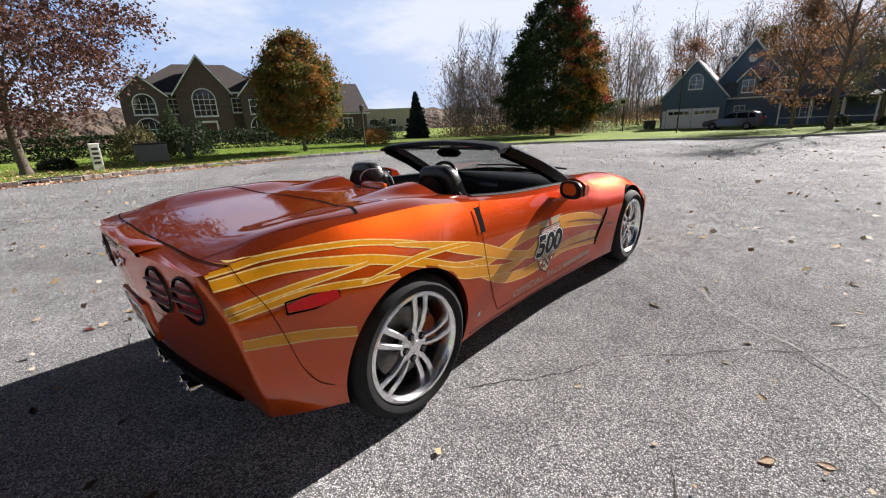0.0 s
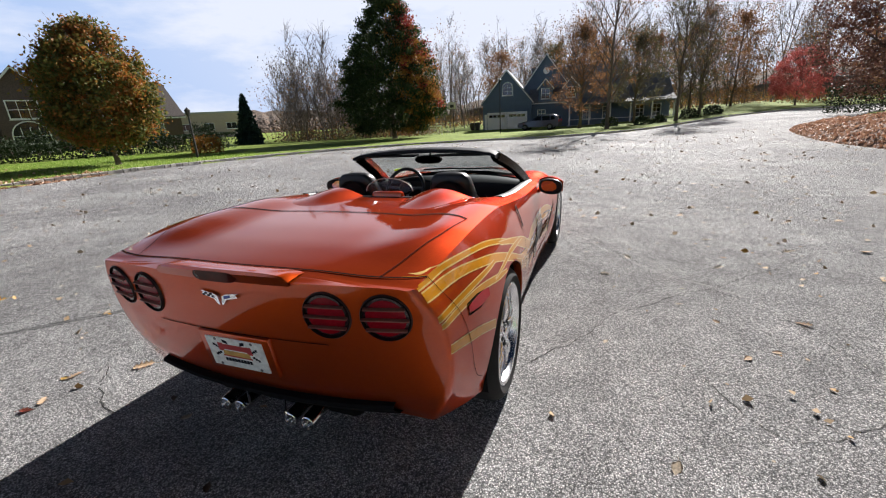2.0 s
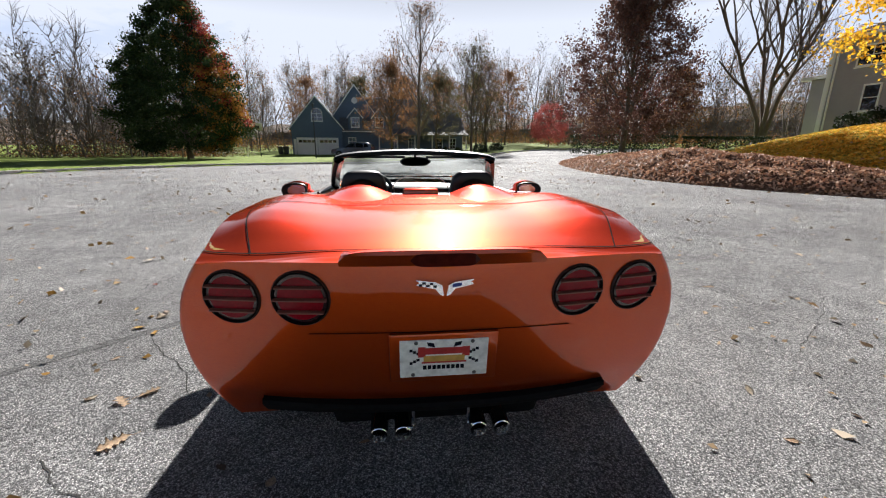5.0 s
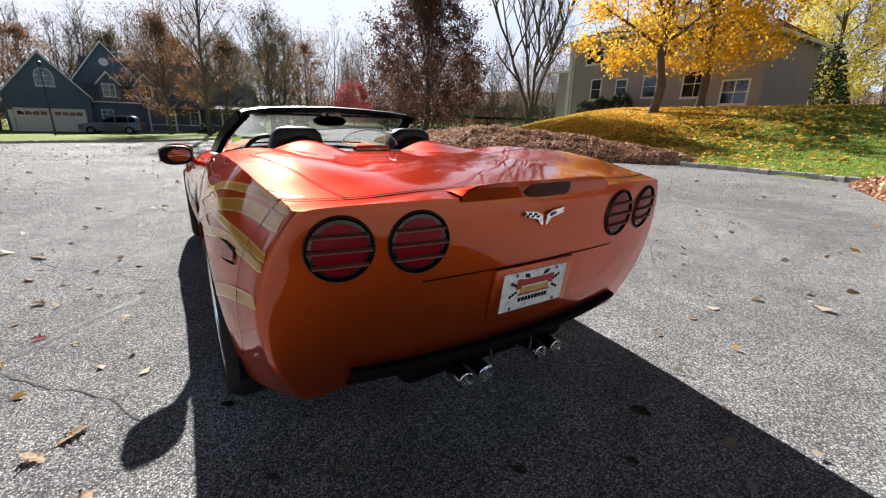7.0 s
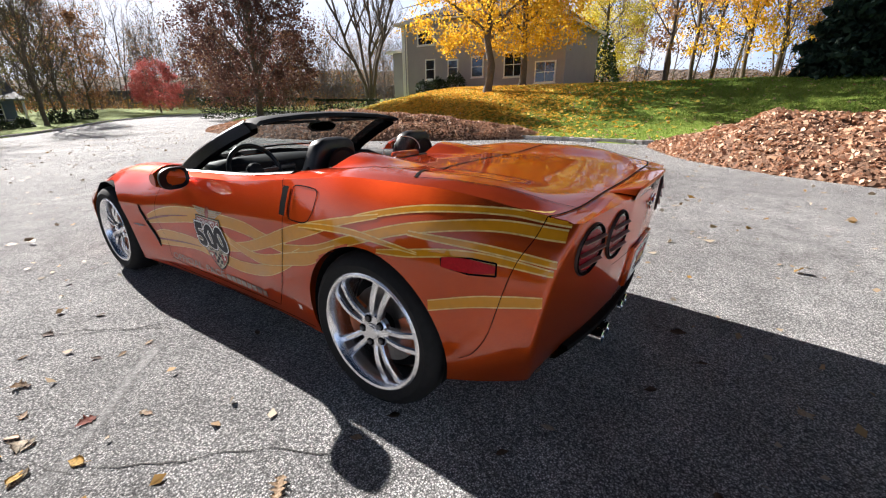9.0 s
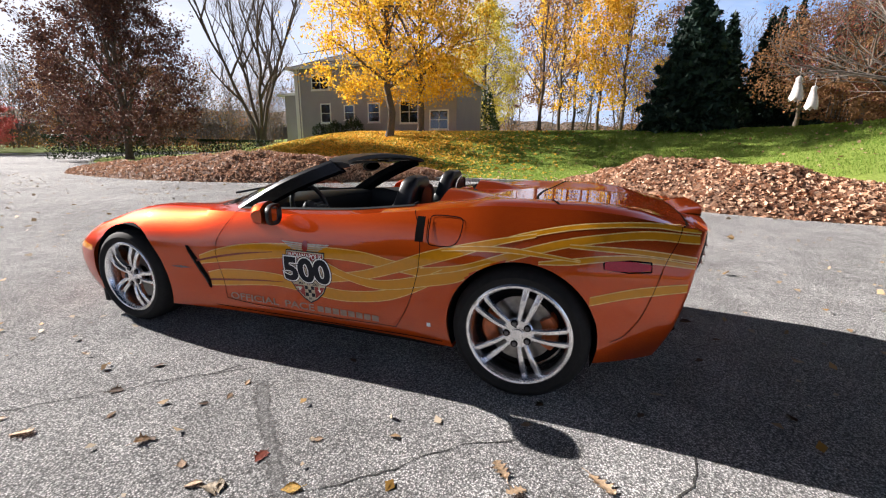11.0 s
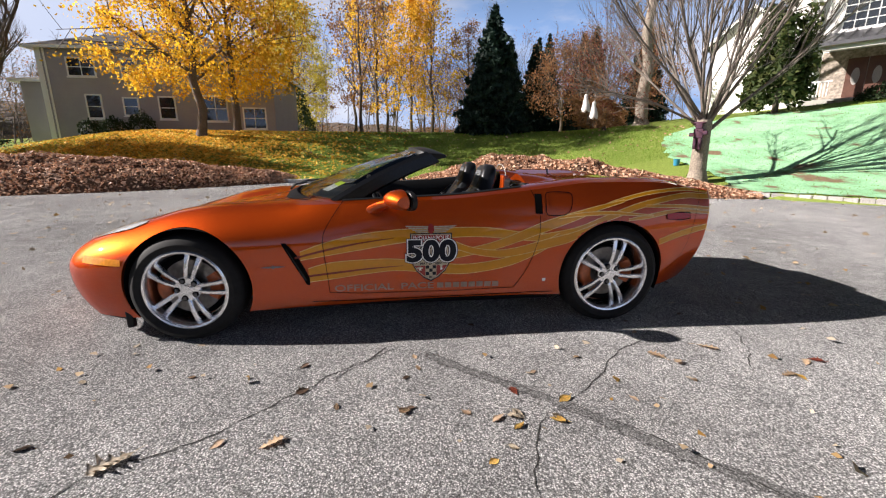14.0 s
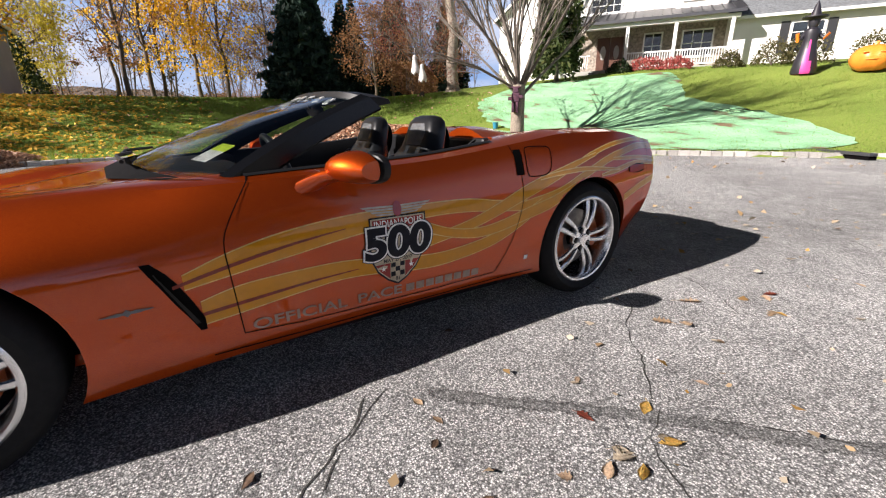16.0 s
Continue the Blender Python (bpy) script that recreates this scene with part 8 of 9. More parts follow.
M["litter_base"] = surf("litter_base", (0.16, 0.085, 0.05), 0.9, var=0.4, scale=3, fine=0.5, fscale=16, bump=1, bscale=14, depth=0.06)
windrow("leaf_pile", [(10.6, 21.5, 0.9, 0.25), (10.4, 18, 1.5, 0.55), (10.2, 14.5, 1.9, 0.75), (10.3, 11.2, 2.0, 0.95), (10.8, 8.6, 1.9, 0.85), (11.9, 6.4, 1.5, 0.6), (12.7, 4.5, 0.8, 0.3), (13.0, 3.7, 0.3, 0.06)], "long raked heap of brown leaves along the kerb", 301, 24000)
windrow("leaf_pile", [(11.8, -0.6, 0.5, 0.12), (10.8, -1.8, 1.3, 0.50), (9.6, -3.1, 1.8, 0.88), (8.6, -4.6, 2.0, 0.92), (7.9, -6.2, 1.8, 0.70), (7.2, -7.6, 1.3, 0.42), (6.5, -8.6, 0.7, 0.15), (6.0, -9.2, 0.3, 0.04)], "raked heap of brown leaves at the edge of the road", 302, 21000)


def scatter(name, n, area, mat, size, seed, label, keep=None, z_off=0.012, flat=0.75):
    """Loose leaves over a rectangle of ground, thinned by keep(x, y)."""
    g = np.random.default_rng(seed)
    x, y = g.uniform(area[0], area[1], n), g.uniform(area[2], area[3], n)
    if keep is not None:
        k = g.random(n) < keep(x, y)
        x, y = x[k], y[k]
    d = edge_dist(np.c_[x, y])
    z = np.where(d > 0, lawn_z(x, y, d), road_z(x, y)) + z_off + g.uniform(0, 0.02, len(x))
    v, f = leaf_cloud(np.c_[x, y, z], size, seed, flat=flat, stretch=1.4, jitter=0.5)
    return tagged(new(name, cloud_mesh(name, v, f, M[mat])), label, "fallen leaves", kind="stuff")


def on_lawn(x, y):
    return (edge_dist(np.c_[x, y]) > 0.1) * 1.0


def on_road(x, y):
    return (edge_dist(np.c_[x, y]) < -0.1) * np.where(np.hypot(x, y) < 2.6, 0.0, 1.0)


scatter("lawn_leaves", 95000, (11, 29, -1, 22), "lv_litter_y", 0.11, 311, "golden fallen maple leaves on the lawn", lambda x, y: on_lawn(x, y) * np.clip(np.exp(-((x - 18) / 7.5) ** 2 - ((y - 11.5) / 6.0) ** 2) * 1.25, 0, 1))
scatter("lawn_leaves", 5000, (12, 34, -14, 24), "lv_litter", 0.09, 312, "brown fallen leaves on the lawn", lambda x, y: on_lawn(x, y) * 0.6)
scatter("lawn_leaves", 2600, (-22, -16, -6, 14), "lv_litter", 0.09, 313, "brown fallen leaves along the verge", lambda x, y: on_lawn(x, y) * np.exp(-((y + 1) / 4.5) ** 2))
scatter("kerb_leaves", 1500, (-16.6, -15.6, -5, 7), "lv_litter", 0.08, 314, "leaves gathered along the kerb")
scatter("road_leaves", 3000, (-15, 11, -13, 24), "lv_road", 0.05, 315, "small dry leaves strewn over the road", on_road, 0.006, 0.8)
scatter("road_leaves", 700, (-5, 5, -5, 6), "lv_road", 0.028, 316, "bits of leaf strewn over the road", lambda x, y: (np.hypot(x * 1.0, y * 0.5) > 1.3) * 1.0, 0.004, 0.85)
# turf: short blades where the lawn is nearest


def turf(n, area, seed, label):
    g = np.random.default_rng(seed)
    x, y = g.uniform(area[0], area[1], n), g.uniform(area[2], area[3], n)
    d = edge_dist(np.c_[x, y])
    k = d > 0.12
    x, y, d = x[k], y[k], d[k]
    n = len(x)
    z = lawn_z(x, y, d)
    a = g.uniform(0, 6.28, n)
    h = g.uniform(0.035, 0.085, n)
    w = g.uniform(0.008, 0.018, n)
    dx, dy = np.cos(a) * w, np.sin(a) * w
    lx, ly = g.normal(0, 0.03, n), g.normal(0, 0.03, n)
    v = np.stack([np.c_[x - dx, y - dy, z - 0.01], np.c_[x + dx, y + dy, z - 0.01], np.c_[x + lx, y + ly, z + h]], 1).reshape(-1, 3)
    return tagged(new("grass", cloud_mesh("grass", v, np.arange(3 * n).reshape(n, 3), M["blade"])), label, "grass", kind="stuff")


turf(120000, (11.6, 26, -13, 18), 321, "short green lawn grass on the hill")
turf(30000, (-26, -15.5, -6, 16), 322, "short green grass by the street")
turf(16000, (0, 16, -26, -10), 323, "short green grass on the bank")

# single leaves near the car
def leaf_mesh(kind, seed):
    """A curled dry leaf: half widths along the midrib, deeply lobed for oak, star-like for maple, smooth for oval."""
    g = random.Random(seed)
    half = {"oak": [0.02, 0.05, 0.12, 0.26, 0.09, 0.13, 0.34, 0.12, 0.15, 0.38, 0.14, 0.13, 0.25, 0.11, 0.02],
            "maple": [0.03, 0.16, 0.34, 0.20, 0.30, 0.50, 0.26, 0.22, 0.30, 0.20, 0.14, 0.10, 0.06, 0.03, 0.01],
            "oval": [0.02, 0.09, 0.16, 0.21, 0.25, 0.27, 0.28, 0.28, 0.26, 0.23, 0.19, 0.14, 0.09, 0.05, 0.01]}[kind]
    bm = bmesh.new()
    curl, tw, bend = g.uniform(0.3, 0.9), g.uniform(-0.5, 0.5), g.uniform(-0.3, 0.5)
    prev = None
    for i, w in enumerate(half):
        y = i / (len(half) - 1) - 0.5
        rise = 0.05 + bend * 0.5 * y * y
        row = []
        for u in (-1, -0.5, 0, 0.5, 1):
            x = u * w * g.uniform(0.85, 1.1) + 0.05 * math.sin(4 * y + seed)
            row.append(bm.verts.new((x, y + (0.06 * abs(u) if kind != "oval" else 0), rise + curl * x * x * 1.3 + tw * 0.4 * x * y + g.uniform(0, 0.015))))
        if prev:
            for a, b, c, d in zip(prev, prev[1:], row[1:], row):
                bm.faces.new((a, b, c, d))
        prev = row
    bmesh.ops.solidify(bm, geom=bm.faces[:], thickness=0.012)
    tube(bm, [(0, -0.48, 0.05), (0.02, -0.62, 0.035), (0.06, -0.75, 0.02)], 0.012, 4)
    return bm


LEAF_COL = {"pale": (0.55, 0.47, 0.36), "tan": (0.50, 0.36, 0.23), "gold": (0.70, 0.46, 0.12), "brown": (0.13, 0.08, 0.05), "red": (0.30, 0.07, 0.04), "dust": (0.46, 0.33, 0.22)}
LEAF_MESH = {}
for ci, (cn, cc) in enumerate(LEAF_COL.items()):
    lm = surf("leaf_" + cn, cc, 0.75, var=0.3, scale=3, fine=0.3, fscale=12, bump=0)
    for kj, kd in enumerate(("oak", "oval", "maple")):
        bm = leaf_mesh(kd, ci * 3 + kj)
        me = bpy.data.meshes.new("fallen_leaf")
        bm.to_mesh(me)
        bm.free()
        me.materials.append(lm)
        me.shade_smooth()
        LEAF_MESH[cn, kd] = me
SINGLE = [("pale", "oak", 0.15, -1.94, 1.16), ("brown", "oval", 0.07, -1.82, 1.56), ("tan", "oak", 0.10, -1.90, 0.61), ("pale", "oval", 0.06, -1.33, 1.67), ("pale", "oval", 0.05, -0.93, 1.64), ("dust", "oval", 0.06, -1.88, 0.82),
          ("brown", "maple", 0.07, -1.54, 0.56), ("dust", "oval", 0.05, -1.68, 0.38), ("tan", "maple", 0.08, -1.75, 0.07), ("brown", "oval", 0.05, -1.47, 0.06), ("dust", "oval", 0.05, -1.38, -0.01), ("dust", "maple", 0.05, -1.79, -0.20),
          ("pale", "oval", 0.045, -1.50, -0.59), ("pale", "maple", 0.08, -1.845, -0.41), ("gold", "oval", 0.06, -1.91, -0.41), ("gold", "oval", 0.075, -1.89, -0.59), ("gold", "oval", 0.075, -1.745, -0.68), ("gold", "oval", 0.05, -2.10, -0.25),
          ("pale", "oval", 0.05, -2.03, -0.35), ("red", "oval", 0.06, -2.22, 0.90), ("red", "maple", 0.06, -2.26, 0.30), ("dust", "oval", 0.07, -1.85, -0.33), ("red", "maple", 0.075, -1.655, -0.46), ("tan", "oak", 0.10, -1.475, -1.46),
          ("dust", "oval", 0.05, -1.66, -1.41), ("tan", "oak", 0.12, -1.335, -1.74), ("gold", "oval", 0.06, -1.70, -1.985), ("red", "maple", 0.07, -1.555, -2.24), ("pale", "oval", 0.05, -1.95, -2.26), ("pale", "oval", 0.05, -0.97, 1.26),
          ("dust", "oval", 0.05, -1.34, 1.15), ("dust", "oval", 0.05, -1.78, -1.01), ("brown", "oval", 0.06, -1.29, 0.60), ("tan", "oval", 0.05, -1.25, 0.0), ("tan", "oval", 0.06, -1.80, -2.87), ("brown", "oval", 0.05, -0.86, -0.40),
          ("pale", "oval", 0.06, -1.87, -0.60), ("pale", "oval", 0.07, -1.825, -0.43), ("tan", "oak", 0.10, -1.40, -1.385), ("brown", "oval", 0.05, -1.73, 0.05), ("pale", "oval", 0.065, -0.63, -2.02), ("dust", "oval", 0.05, -1.09, -1.43),
          ("tan", "maple", 0.08, 0.03, -2.86), ("brown", "oval", 0.06, -0.92, -1.47), ("brown", "oval", 0.06, -0.15, -2.31), ("brown", "oval", 0.06, 0.20, -2.48), ("dust", "oval", 0.045, 0.79, -2.52), ("dust", "oval", 0.06, 2.04, -2.87),
          ("pale", "oval", 0.055, -1.65, -1.40), ("dust", "oval", 0.045, -1.49, -0.61), ("brown", "oval", 0.055, -0.84, -1.93), ("dust", "oval", 0.05, -0.30, -1.84), ("pale", "oval", 0.075, 1.64, -1.66), ("tan", "oval", 0.06, 1.52, -2.01),
          ("brown", "oval", 0.09, 0.46, -2.35), ("tan", "oval", 0.08, 2.80, -1.27), ("pale", "oval", 0.06, 2.84, -1.65), ("dust", "oval", 0.06, 2.42, -1.72), ("dust", "oval", 0.07, 3.65, -0.85), ("tan", "maple", 0.08, 4.74, -0.45),
          ("tan", "oak", 0.08, -1.67, -1.94), ("tan", "oak", 0.08, -1.57, -2.16), ("pale", "oak", 0.09, 1.395, 0.47), ("tan", "oak", 0.09, 2.57, -0.18), ("pale", "oval", 0.06, 2.87, -0.54), ("brown", "oval", 0.06, 3.08, -0.48),
          ("brown", "oval", 0.05, 1.98, -1.89), ("gold", "oak", 0.17, -3.82, -1.37), ("pale", "oval", 0.08, -3.90, -0.47), ("pale", "oval", 0.08, -3.99, 0.21), ("pale", "oak", 0.09, 1.59, 0.96), ("pale", "oak", 0.08, 2.32, 0.82),
          ("pale", "oak", 0.09, 2.41, 1.69), ("dust", "oval", 0.06, 2.42, 1.11), ("pale", "oval", 0.05, 1.95, 0.26), ("pale", "oval", 0.05, 1.89, -0.04), ("tan", "oval", 0.07, 2.13, -0.71), ("dust", "oval", 0.06, 2.30, -0.60),
          ("pale", "oval", 0.05, 1.38, -0.72), ("dust", "oval", 0.05, 2.07, -0.27), ("brown", "oval", 0.07, -0.62, -2.59), ("dust", "oval", 0.06, 1.62, 2.16), ("pale", "oak", 0.10, 3.03, 1.41), ("tan", "oak", 0.08, 3.4, 2.6)]
WORDS = {"pale": "pale bleached", "tan": "tan", "gold": "golden yellow", "brown": "dark brown", "red": "dull red", "dust": "dusty light brown"}
g = random.Random(9)
for cn, kd, sz, lx, ly in SINGLE:
    ob = piece("fallen_leaf", LEAF_MESH[cn, kd], None, pose(lx, ly, 0.001, g.uniform(-12, 12), g.uniform(-12, 12), g.uniform(0, 360)))
    ob.scale = (sz,) * 3
    tagged(ob, f"{WORDS[cn]} dry {dict(oak='lobed oak', maple='star-shaped maple', oval='pointed')[kd]} leaf lying on the asphalt", "leaf", "fallen leaves on the road")


def crack(pts, width, mat, seed, name="crack", rough=1.0, z=0.0022):
    """A wandering line in the asphalt."""
    g = random.Random(seed)
    c = curve2(pts, 3)
    line = []
    for a, b in zip(c, c[1:]):
        k = max(1, int(np.linalg.norm(b - a) / 0.035))
        for t in np.arange(k) / k:
            line.append(a + (b - a) * t)
    line.append(c[-1])
    V, F = [], []
    off = 0.0
    for i, q in enumerate(line):
        d = line[min(i + 1, len(line) - 1)] - line[max(0, i - 1)]
        d = d / (np.linalg.norm(d) + 1e-9)
        nn = np.array([-d[1], d[0]])
        off = off * 0.8 + g.gauss(0, 0.008 * rough)
        w = width * g.uniform(0.15, 1.4) * (0.26 if mat == "crack" else 0.30)
        if i in (0, len(line) - 1):
            w *= 0.2
        for sg in (-1, 1):
            p = q + nn * (off + sg * w)
            V.append((p[0], p[1], float(road_z(*p)) + z))
        if i:
            o = 2 * i
            F.append((o - 2, o, o + 1, o - 1))
    return piece(name, mesh(name, V, F, M[mat]), road)


CR = [([(-3.0, 2.0), (-2.45, 1.55), (-2.15, 1.30), (-1.99, 1.17), (-1.88, 0.95), (-1.73, 0.75), (-1.55, 0.57), (-1.36, 0.38), (-1.12, 0.14)], 0.014, "crack"), ([(-1.46, 0.44), (-1.32, 0.33), (-1.17, 0.17), (-1.11, 0.06)], 0.009, "crack"),
      ([(-1.73, -0.75), (-1.59, -0.90), (-1.44, -1.05), (-1.31, -1.21), (-1.21, -1.36), (-1.05, -1.55)], 0.012, "crack"), ([(-1.04, -2.11), (-1.22, -2.05), (-1.45, -1.93), (-1.65, -1.77)], 0.011, "crack"),
      ([(-2.68, -1.46), (-2.42, -1.26), (-2.10, -1.01), (-1.85, -0.80)], 0.013, "crack"), ([(-1.75, -0.73), (-1.9, -0.5), (-2.4, -0.3)], 0.009, "crack"),
      ([(0.91, -1.15), (1.08, -0.90), (1.24, -0.68), (1.34, -0.46), (1.51, -0.24), (1.74, -0.03), (1.97, 0.19), (2.25, 0.39), (2.52, 0.68), (3.0, 1.1)], 0.013, "crack"),
      ([(3.84, 0.4), (3.37, -0.47), (2.76, -0.99), (2.1, -1.36), (1.85, -0.96)], 0.011, "crack"), ([(6.45, 1.01), (5.73, 0.02), (5.87, -0.45)], 0.014, "crack"), ([(0.6, -4.91), (1.25, -5.13), (2.2, -5.2)], 0.014, "crack"), ([(0.7, -7.2), (-0.77, -4.88), (-1.7, -3.82)], 0.012, "crack"),
      ([(2.08, 0.39), (2.21, 0.23), (2.31, 0.15), (2.44, 0.0), (2.60, -0.35), (2.69, -0.70), (2.79, -0.97)], 0.014, "crack"),
      ([(0.88, 1.77), (1.25, 1.41), (1.55, 0.95), (1.83, 0.61), (2.08, 0.40), (2.41, 0.16)], 0.036, "pale_seam"), ([(1.18, 2.67), (1.94, 2.80), (2.9, 4.04), (4.61, 7.0)], 0.034, "pale_seam"), ([(2.98, 4.89), (3.8, 4.59), (4.6, 4.7)], 0.03, "pale_seam"),
      ([(1.56, 2.72), (1.96, 2.98), (2.39, 3.39)], 0.03, "pale_seam")]
for i, (pts, w, mt) in enumerate(CR):
    crack(pts, w, mt, 400 + i)


def tar_streak(pts, width, seed):
    """A tar-filled crack: dark in the middle, ragged and thinning at both edges."""
    g = random.Random(seed)
    c = curve2(pts, 10)
    V, F, fade = [], [], []
    across = (-1, -0.6, -0.2, 0.2, 0.6, 1)
    for i, q in enumerate(c):
        d = c[min(i + 1, len(c) - 1)] - c[max(0, i - 1)]
        d = d / (np.linalg.norm(d) + 1e-9)
        nn = np.array([-d[1], d[0]])
        w = width * g.uniform(0.75, 1.25)
        end = min(1.0, i / 6, (len(c) - 1 - i) / 6)
        for u in across:
            p = q + nn * u * w
            V.append((p[0], p[1], float(road_z(*p)) + 0.0016))
            fade.append((1 - abs(u)) * end)
        if i:
            for k in range(5):
                o = 6 * i + k
                F.append((o - 6, o, o + 1, o - 5))
    me = mesh("tar_streak", V, F, M["tar_seal"])
    at = me.attributes.new("thin", "FLOAT", "POINT")
    at.data.foreach_set("value", fade)
    return piece("tar_streak", me, road)


def tar_seal(name):
    """Dark, slightly shiny tar on the asphalt, broken up towards its thin edges."""
    m = asphalt(name, (0.13, 0.129, 0.128), (0.48, 0.475, 0.47))
    n, l = m.node_tree.nodes, m.node_tree.links
    at, tc, no, ad, rp, tr, mix = (n.new(k) for k in ("ShaderNodeAttribute", "ShaderNodeTexCoord", "ShaderNodeTexNoise", "ShaderNodeMath", "ShaderNodeMapRange", "ShaderNodeBsdfTransparent", "ShaderNodeMixShader"))
    at.attribute_name = "thin"
    n["Principled BSDF"].inputs["Roughness"].default_value, n["Principled BSDF"].inputs["Specular IOR Level"].default_value = 0.6, 0.4
    no.inputs["Scale"].default_value, no.inputs["Detail"].default_value = 26, 6
    l.new(tc.outputs["Object"], no.inputs["Vector"])
    ad.operation = "ADD"
    l.new(at.outputs["Fac"], ad.inputs[0])
    l.new(no.outputs[0], ad.inputs[1])
    rp.inputs[1].default_value, rp.inputs[2].default_value = 0.78, 1.2
    l.new(ad.outputs[0], rp.inputs[0])
    l.new(rp.outputs[0], mix.inputs[0])
    l.new(tr.outputs[0], mix.inputs[1])
    l.new(n["Principled BSDF"].outputs[0], mix.inputs[2])
    l.new(mix.outputs[0], n["Material Output"].inputs["Surface"])
    return m


M["tar_seal"] = tar_seal("tar_seal")
tar_streak([(-1.12, 0.04), (-1.43, -0.27), (-1.57, -0.43), (-1.78, -0.66), (-1.96, -0.82), (-2.14, -0.98), (-2.28, -1.13), (-2.6, -1.45), (-3.0, -1.85)], 0.055, 450)
# storm grate and kerb inlet
gr = empty("storm_grate", pose(10.5, -1.35, 0.003), "rusty iron storm drain grate in the asphalt", "drain")
part("grate_frame", lathe(bmesh.new(), [(0.36, 0.0), (0.42, 0.0), (0.42, 0.006), (0.36, 0.006)], "z", 28), M["metal_roof"], gr)
for k in range(9):
    x = -0.32 + 0.08 * k
    w = math.sqrt(0.37 ** 2 - x * x)
    part("grate_bar", boxed(x - 0.018, x + 0.018, -w, w, 0.0, 0.006), M["metal_roof"], gr)
# flat near-black disc: the drain's dark depth is only coloured in
part("shaded_pit", lathe(bmesh.new(), [(0.001, 0.001), (0.37, 0.001)], "z", 24, False), M["gap"], gr)
for ix, iy, rz in ((1.0, -13.25, -35), (-16.35, -1.2, 90)):
    dr = empty("kerb_inlet", pose(ix, iy, 0.0, 0, 0, rz), "dark iron kerb drain inlet at the road's edge", "drain")
    part("inlet_lip", boxed(-0.75, 0.75, -0.10, 0.10, 0.10, 0.17, 0.015), M["metal_roof"], dr)
    # solid near-black box in place of the shaded opening
    part("inlet_shade", boxed(-0.70, 0.70, -0.13, 0.05, 0.005, 0.10), M["gap"], dr)


# ---- the vase-shaped tree and its decorations ----
def vase_tree():
    g = random.Random(77)
    x, y = 8.35, -9.2
    ob = empty("tree", pose(x, y, at_ground(x, y) - 0.05), "bare vase-shaped tree with many thin rising branches", "tree")
    w = Wood()
    w.limb([(0, 0, -0.1), (0.02, 0, 0.5), (0.0, 0.02, 1.2), (-0.03, 0.03, 1.9)], 0.25, 0.20, 12)
    w.limb([(0, 0, -0.1), (0, 0, 0.12), (0, 0, 0.4)], 0.36, 0.24, 12)
    piece("trunk", w.mesh("trunk", M["bark_pale"]), ob)
    for k in range(22):
        w = Wood()
        a = k * 2.4 + g.uniform(-0.2, 0.2)
        el = radians(g.uniform(38, 82))
        d = (math.cos(a) * math.cos(el), math.sin(a) * math.cos(el), math.sin(el))
        w.grow(g, (0.08 * math.cos(a), 0.08 * math.sin(a), g.uniform(1.5, 2.0)), d, g.uniform(3.4, 4.9), g.uniform(0.035, 0.062), 3, 0.28, 0.2, 5, 0.64)
        piece("bough", w.mesh("bough", M["bark_vase"]), ob)
    # long low boughs to the side that carry the hanging figures
    for e in ((1.0, 3.35, 2.95), (1.35, 2.9, 2.75), (0.2, 4.0, 2.6)):
        w = Wood()
        w.limb([(0.0, 0.1, 1.75), (e[0] * 0.4, e[1] * 0.4, 2.35), (e[0] * 0.75, e[1] * 0.75, 2.65), e], 0.034, 0.010, 6)
        for j in range(6):
            t = 0.4 + 0.1 * j
            q = np.array([e[0] * t, e[1] * t, 1.75 + (e[2] - 1.75) * min(1, t * 1.25)])
            w.grow(g, q, (g.uniform(-0.4, 0.5), 0.7, g.uniform(0.1, 0.5)), 1.1, 0.014, 1, 0.4, 0.1, 3)
        piece("bough", w.mesh("bough", M["bark_vase"]), ob)


vase_tree()
for gx, gy, gz in ((9.35, -5.9, 2.62), (9.7, -6.35, 2.45)):
    bm = bmesh.new()
    lathe(bm, [(0.001, 0.34), (0.05, 0.33), (0.085, 0.27), (0.075, 0.20), (0.10, 0.10), (0.15, -0.12), (0.19, -0.36), (0.17, -0.36), (0.09, 0.1), (0.001, 0.25)], "z", 18, False)
    for v in bm.verts:
        v.co.x += 0.03 * math.sin(v.co.z * 9)
        if v.co.z < -0.3:
            v.co.z += 0.06 * math.sin(math.atan2(v.co.y, v.co.x) * 5)
    tube(bm, [(0, 0, 0.33), (0, 0, 0.62)], 0.006, 4)
    o = part("hanging_ghost", bm, M["curtain"], None, "", True)
    o.matrix_basis = pose(gx, gy, gz) @ Matrix.Scale(0.72, 4)
    tagged(o, "white cloth ghost decoration hanging from a bare bough", "decoration", "hanging ghosts")
bm = bmesh.new()
for x0, x1, z0, z1 in ((-0.16, 0.16, 0.0, 0.34), (-0.30, -0.14, 0.12, 0.26), (0.14, 0.30, 0.06, 0.2), (-0.13, -0.02, -0.42, 0.0), (0.03, 0.14, -0.40, 0.0), (-0.11, 0.11, 0.34, 0.54), (-0.2, 0.2, 0.52, 0.58)):
    box(bm, x0, x1, -0.09, 0.09, z0, z1, 0.03)
o = part("scarecrow", bm, surf("scarecrow_cloth", (0.26, 0.05, 0.025), 0.9, var=0.7, scale=9, second=(0.05, 0.03, 0.06)), None, "", True)
o.matrix_basis = pose(8.2, -8.93, at_ground(8.2, -8.95) + 1.35, 0, 0, 40) @ Matrix.Scale(0.8, 4)
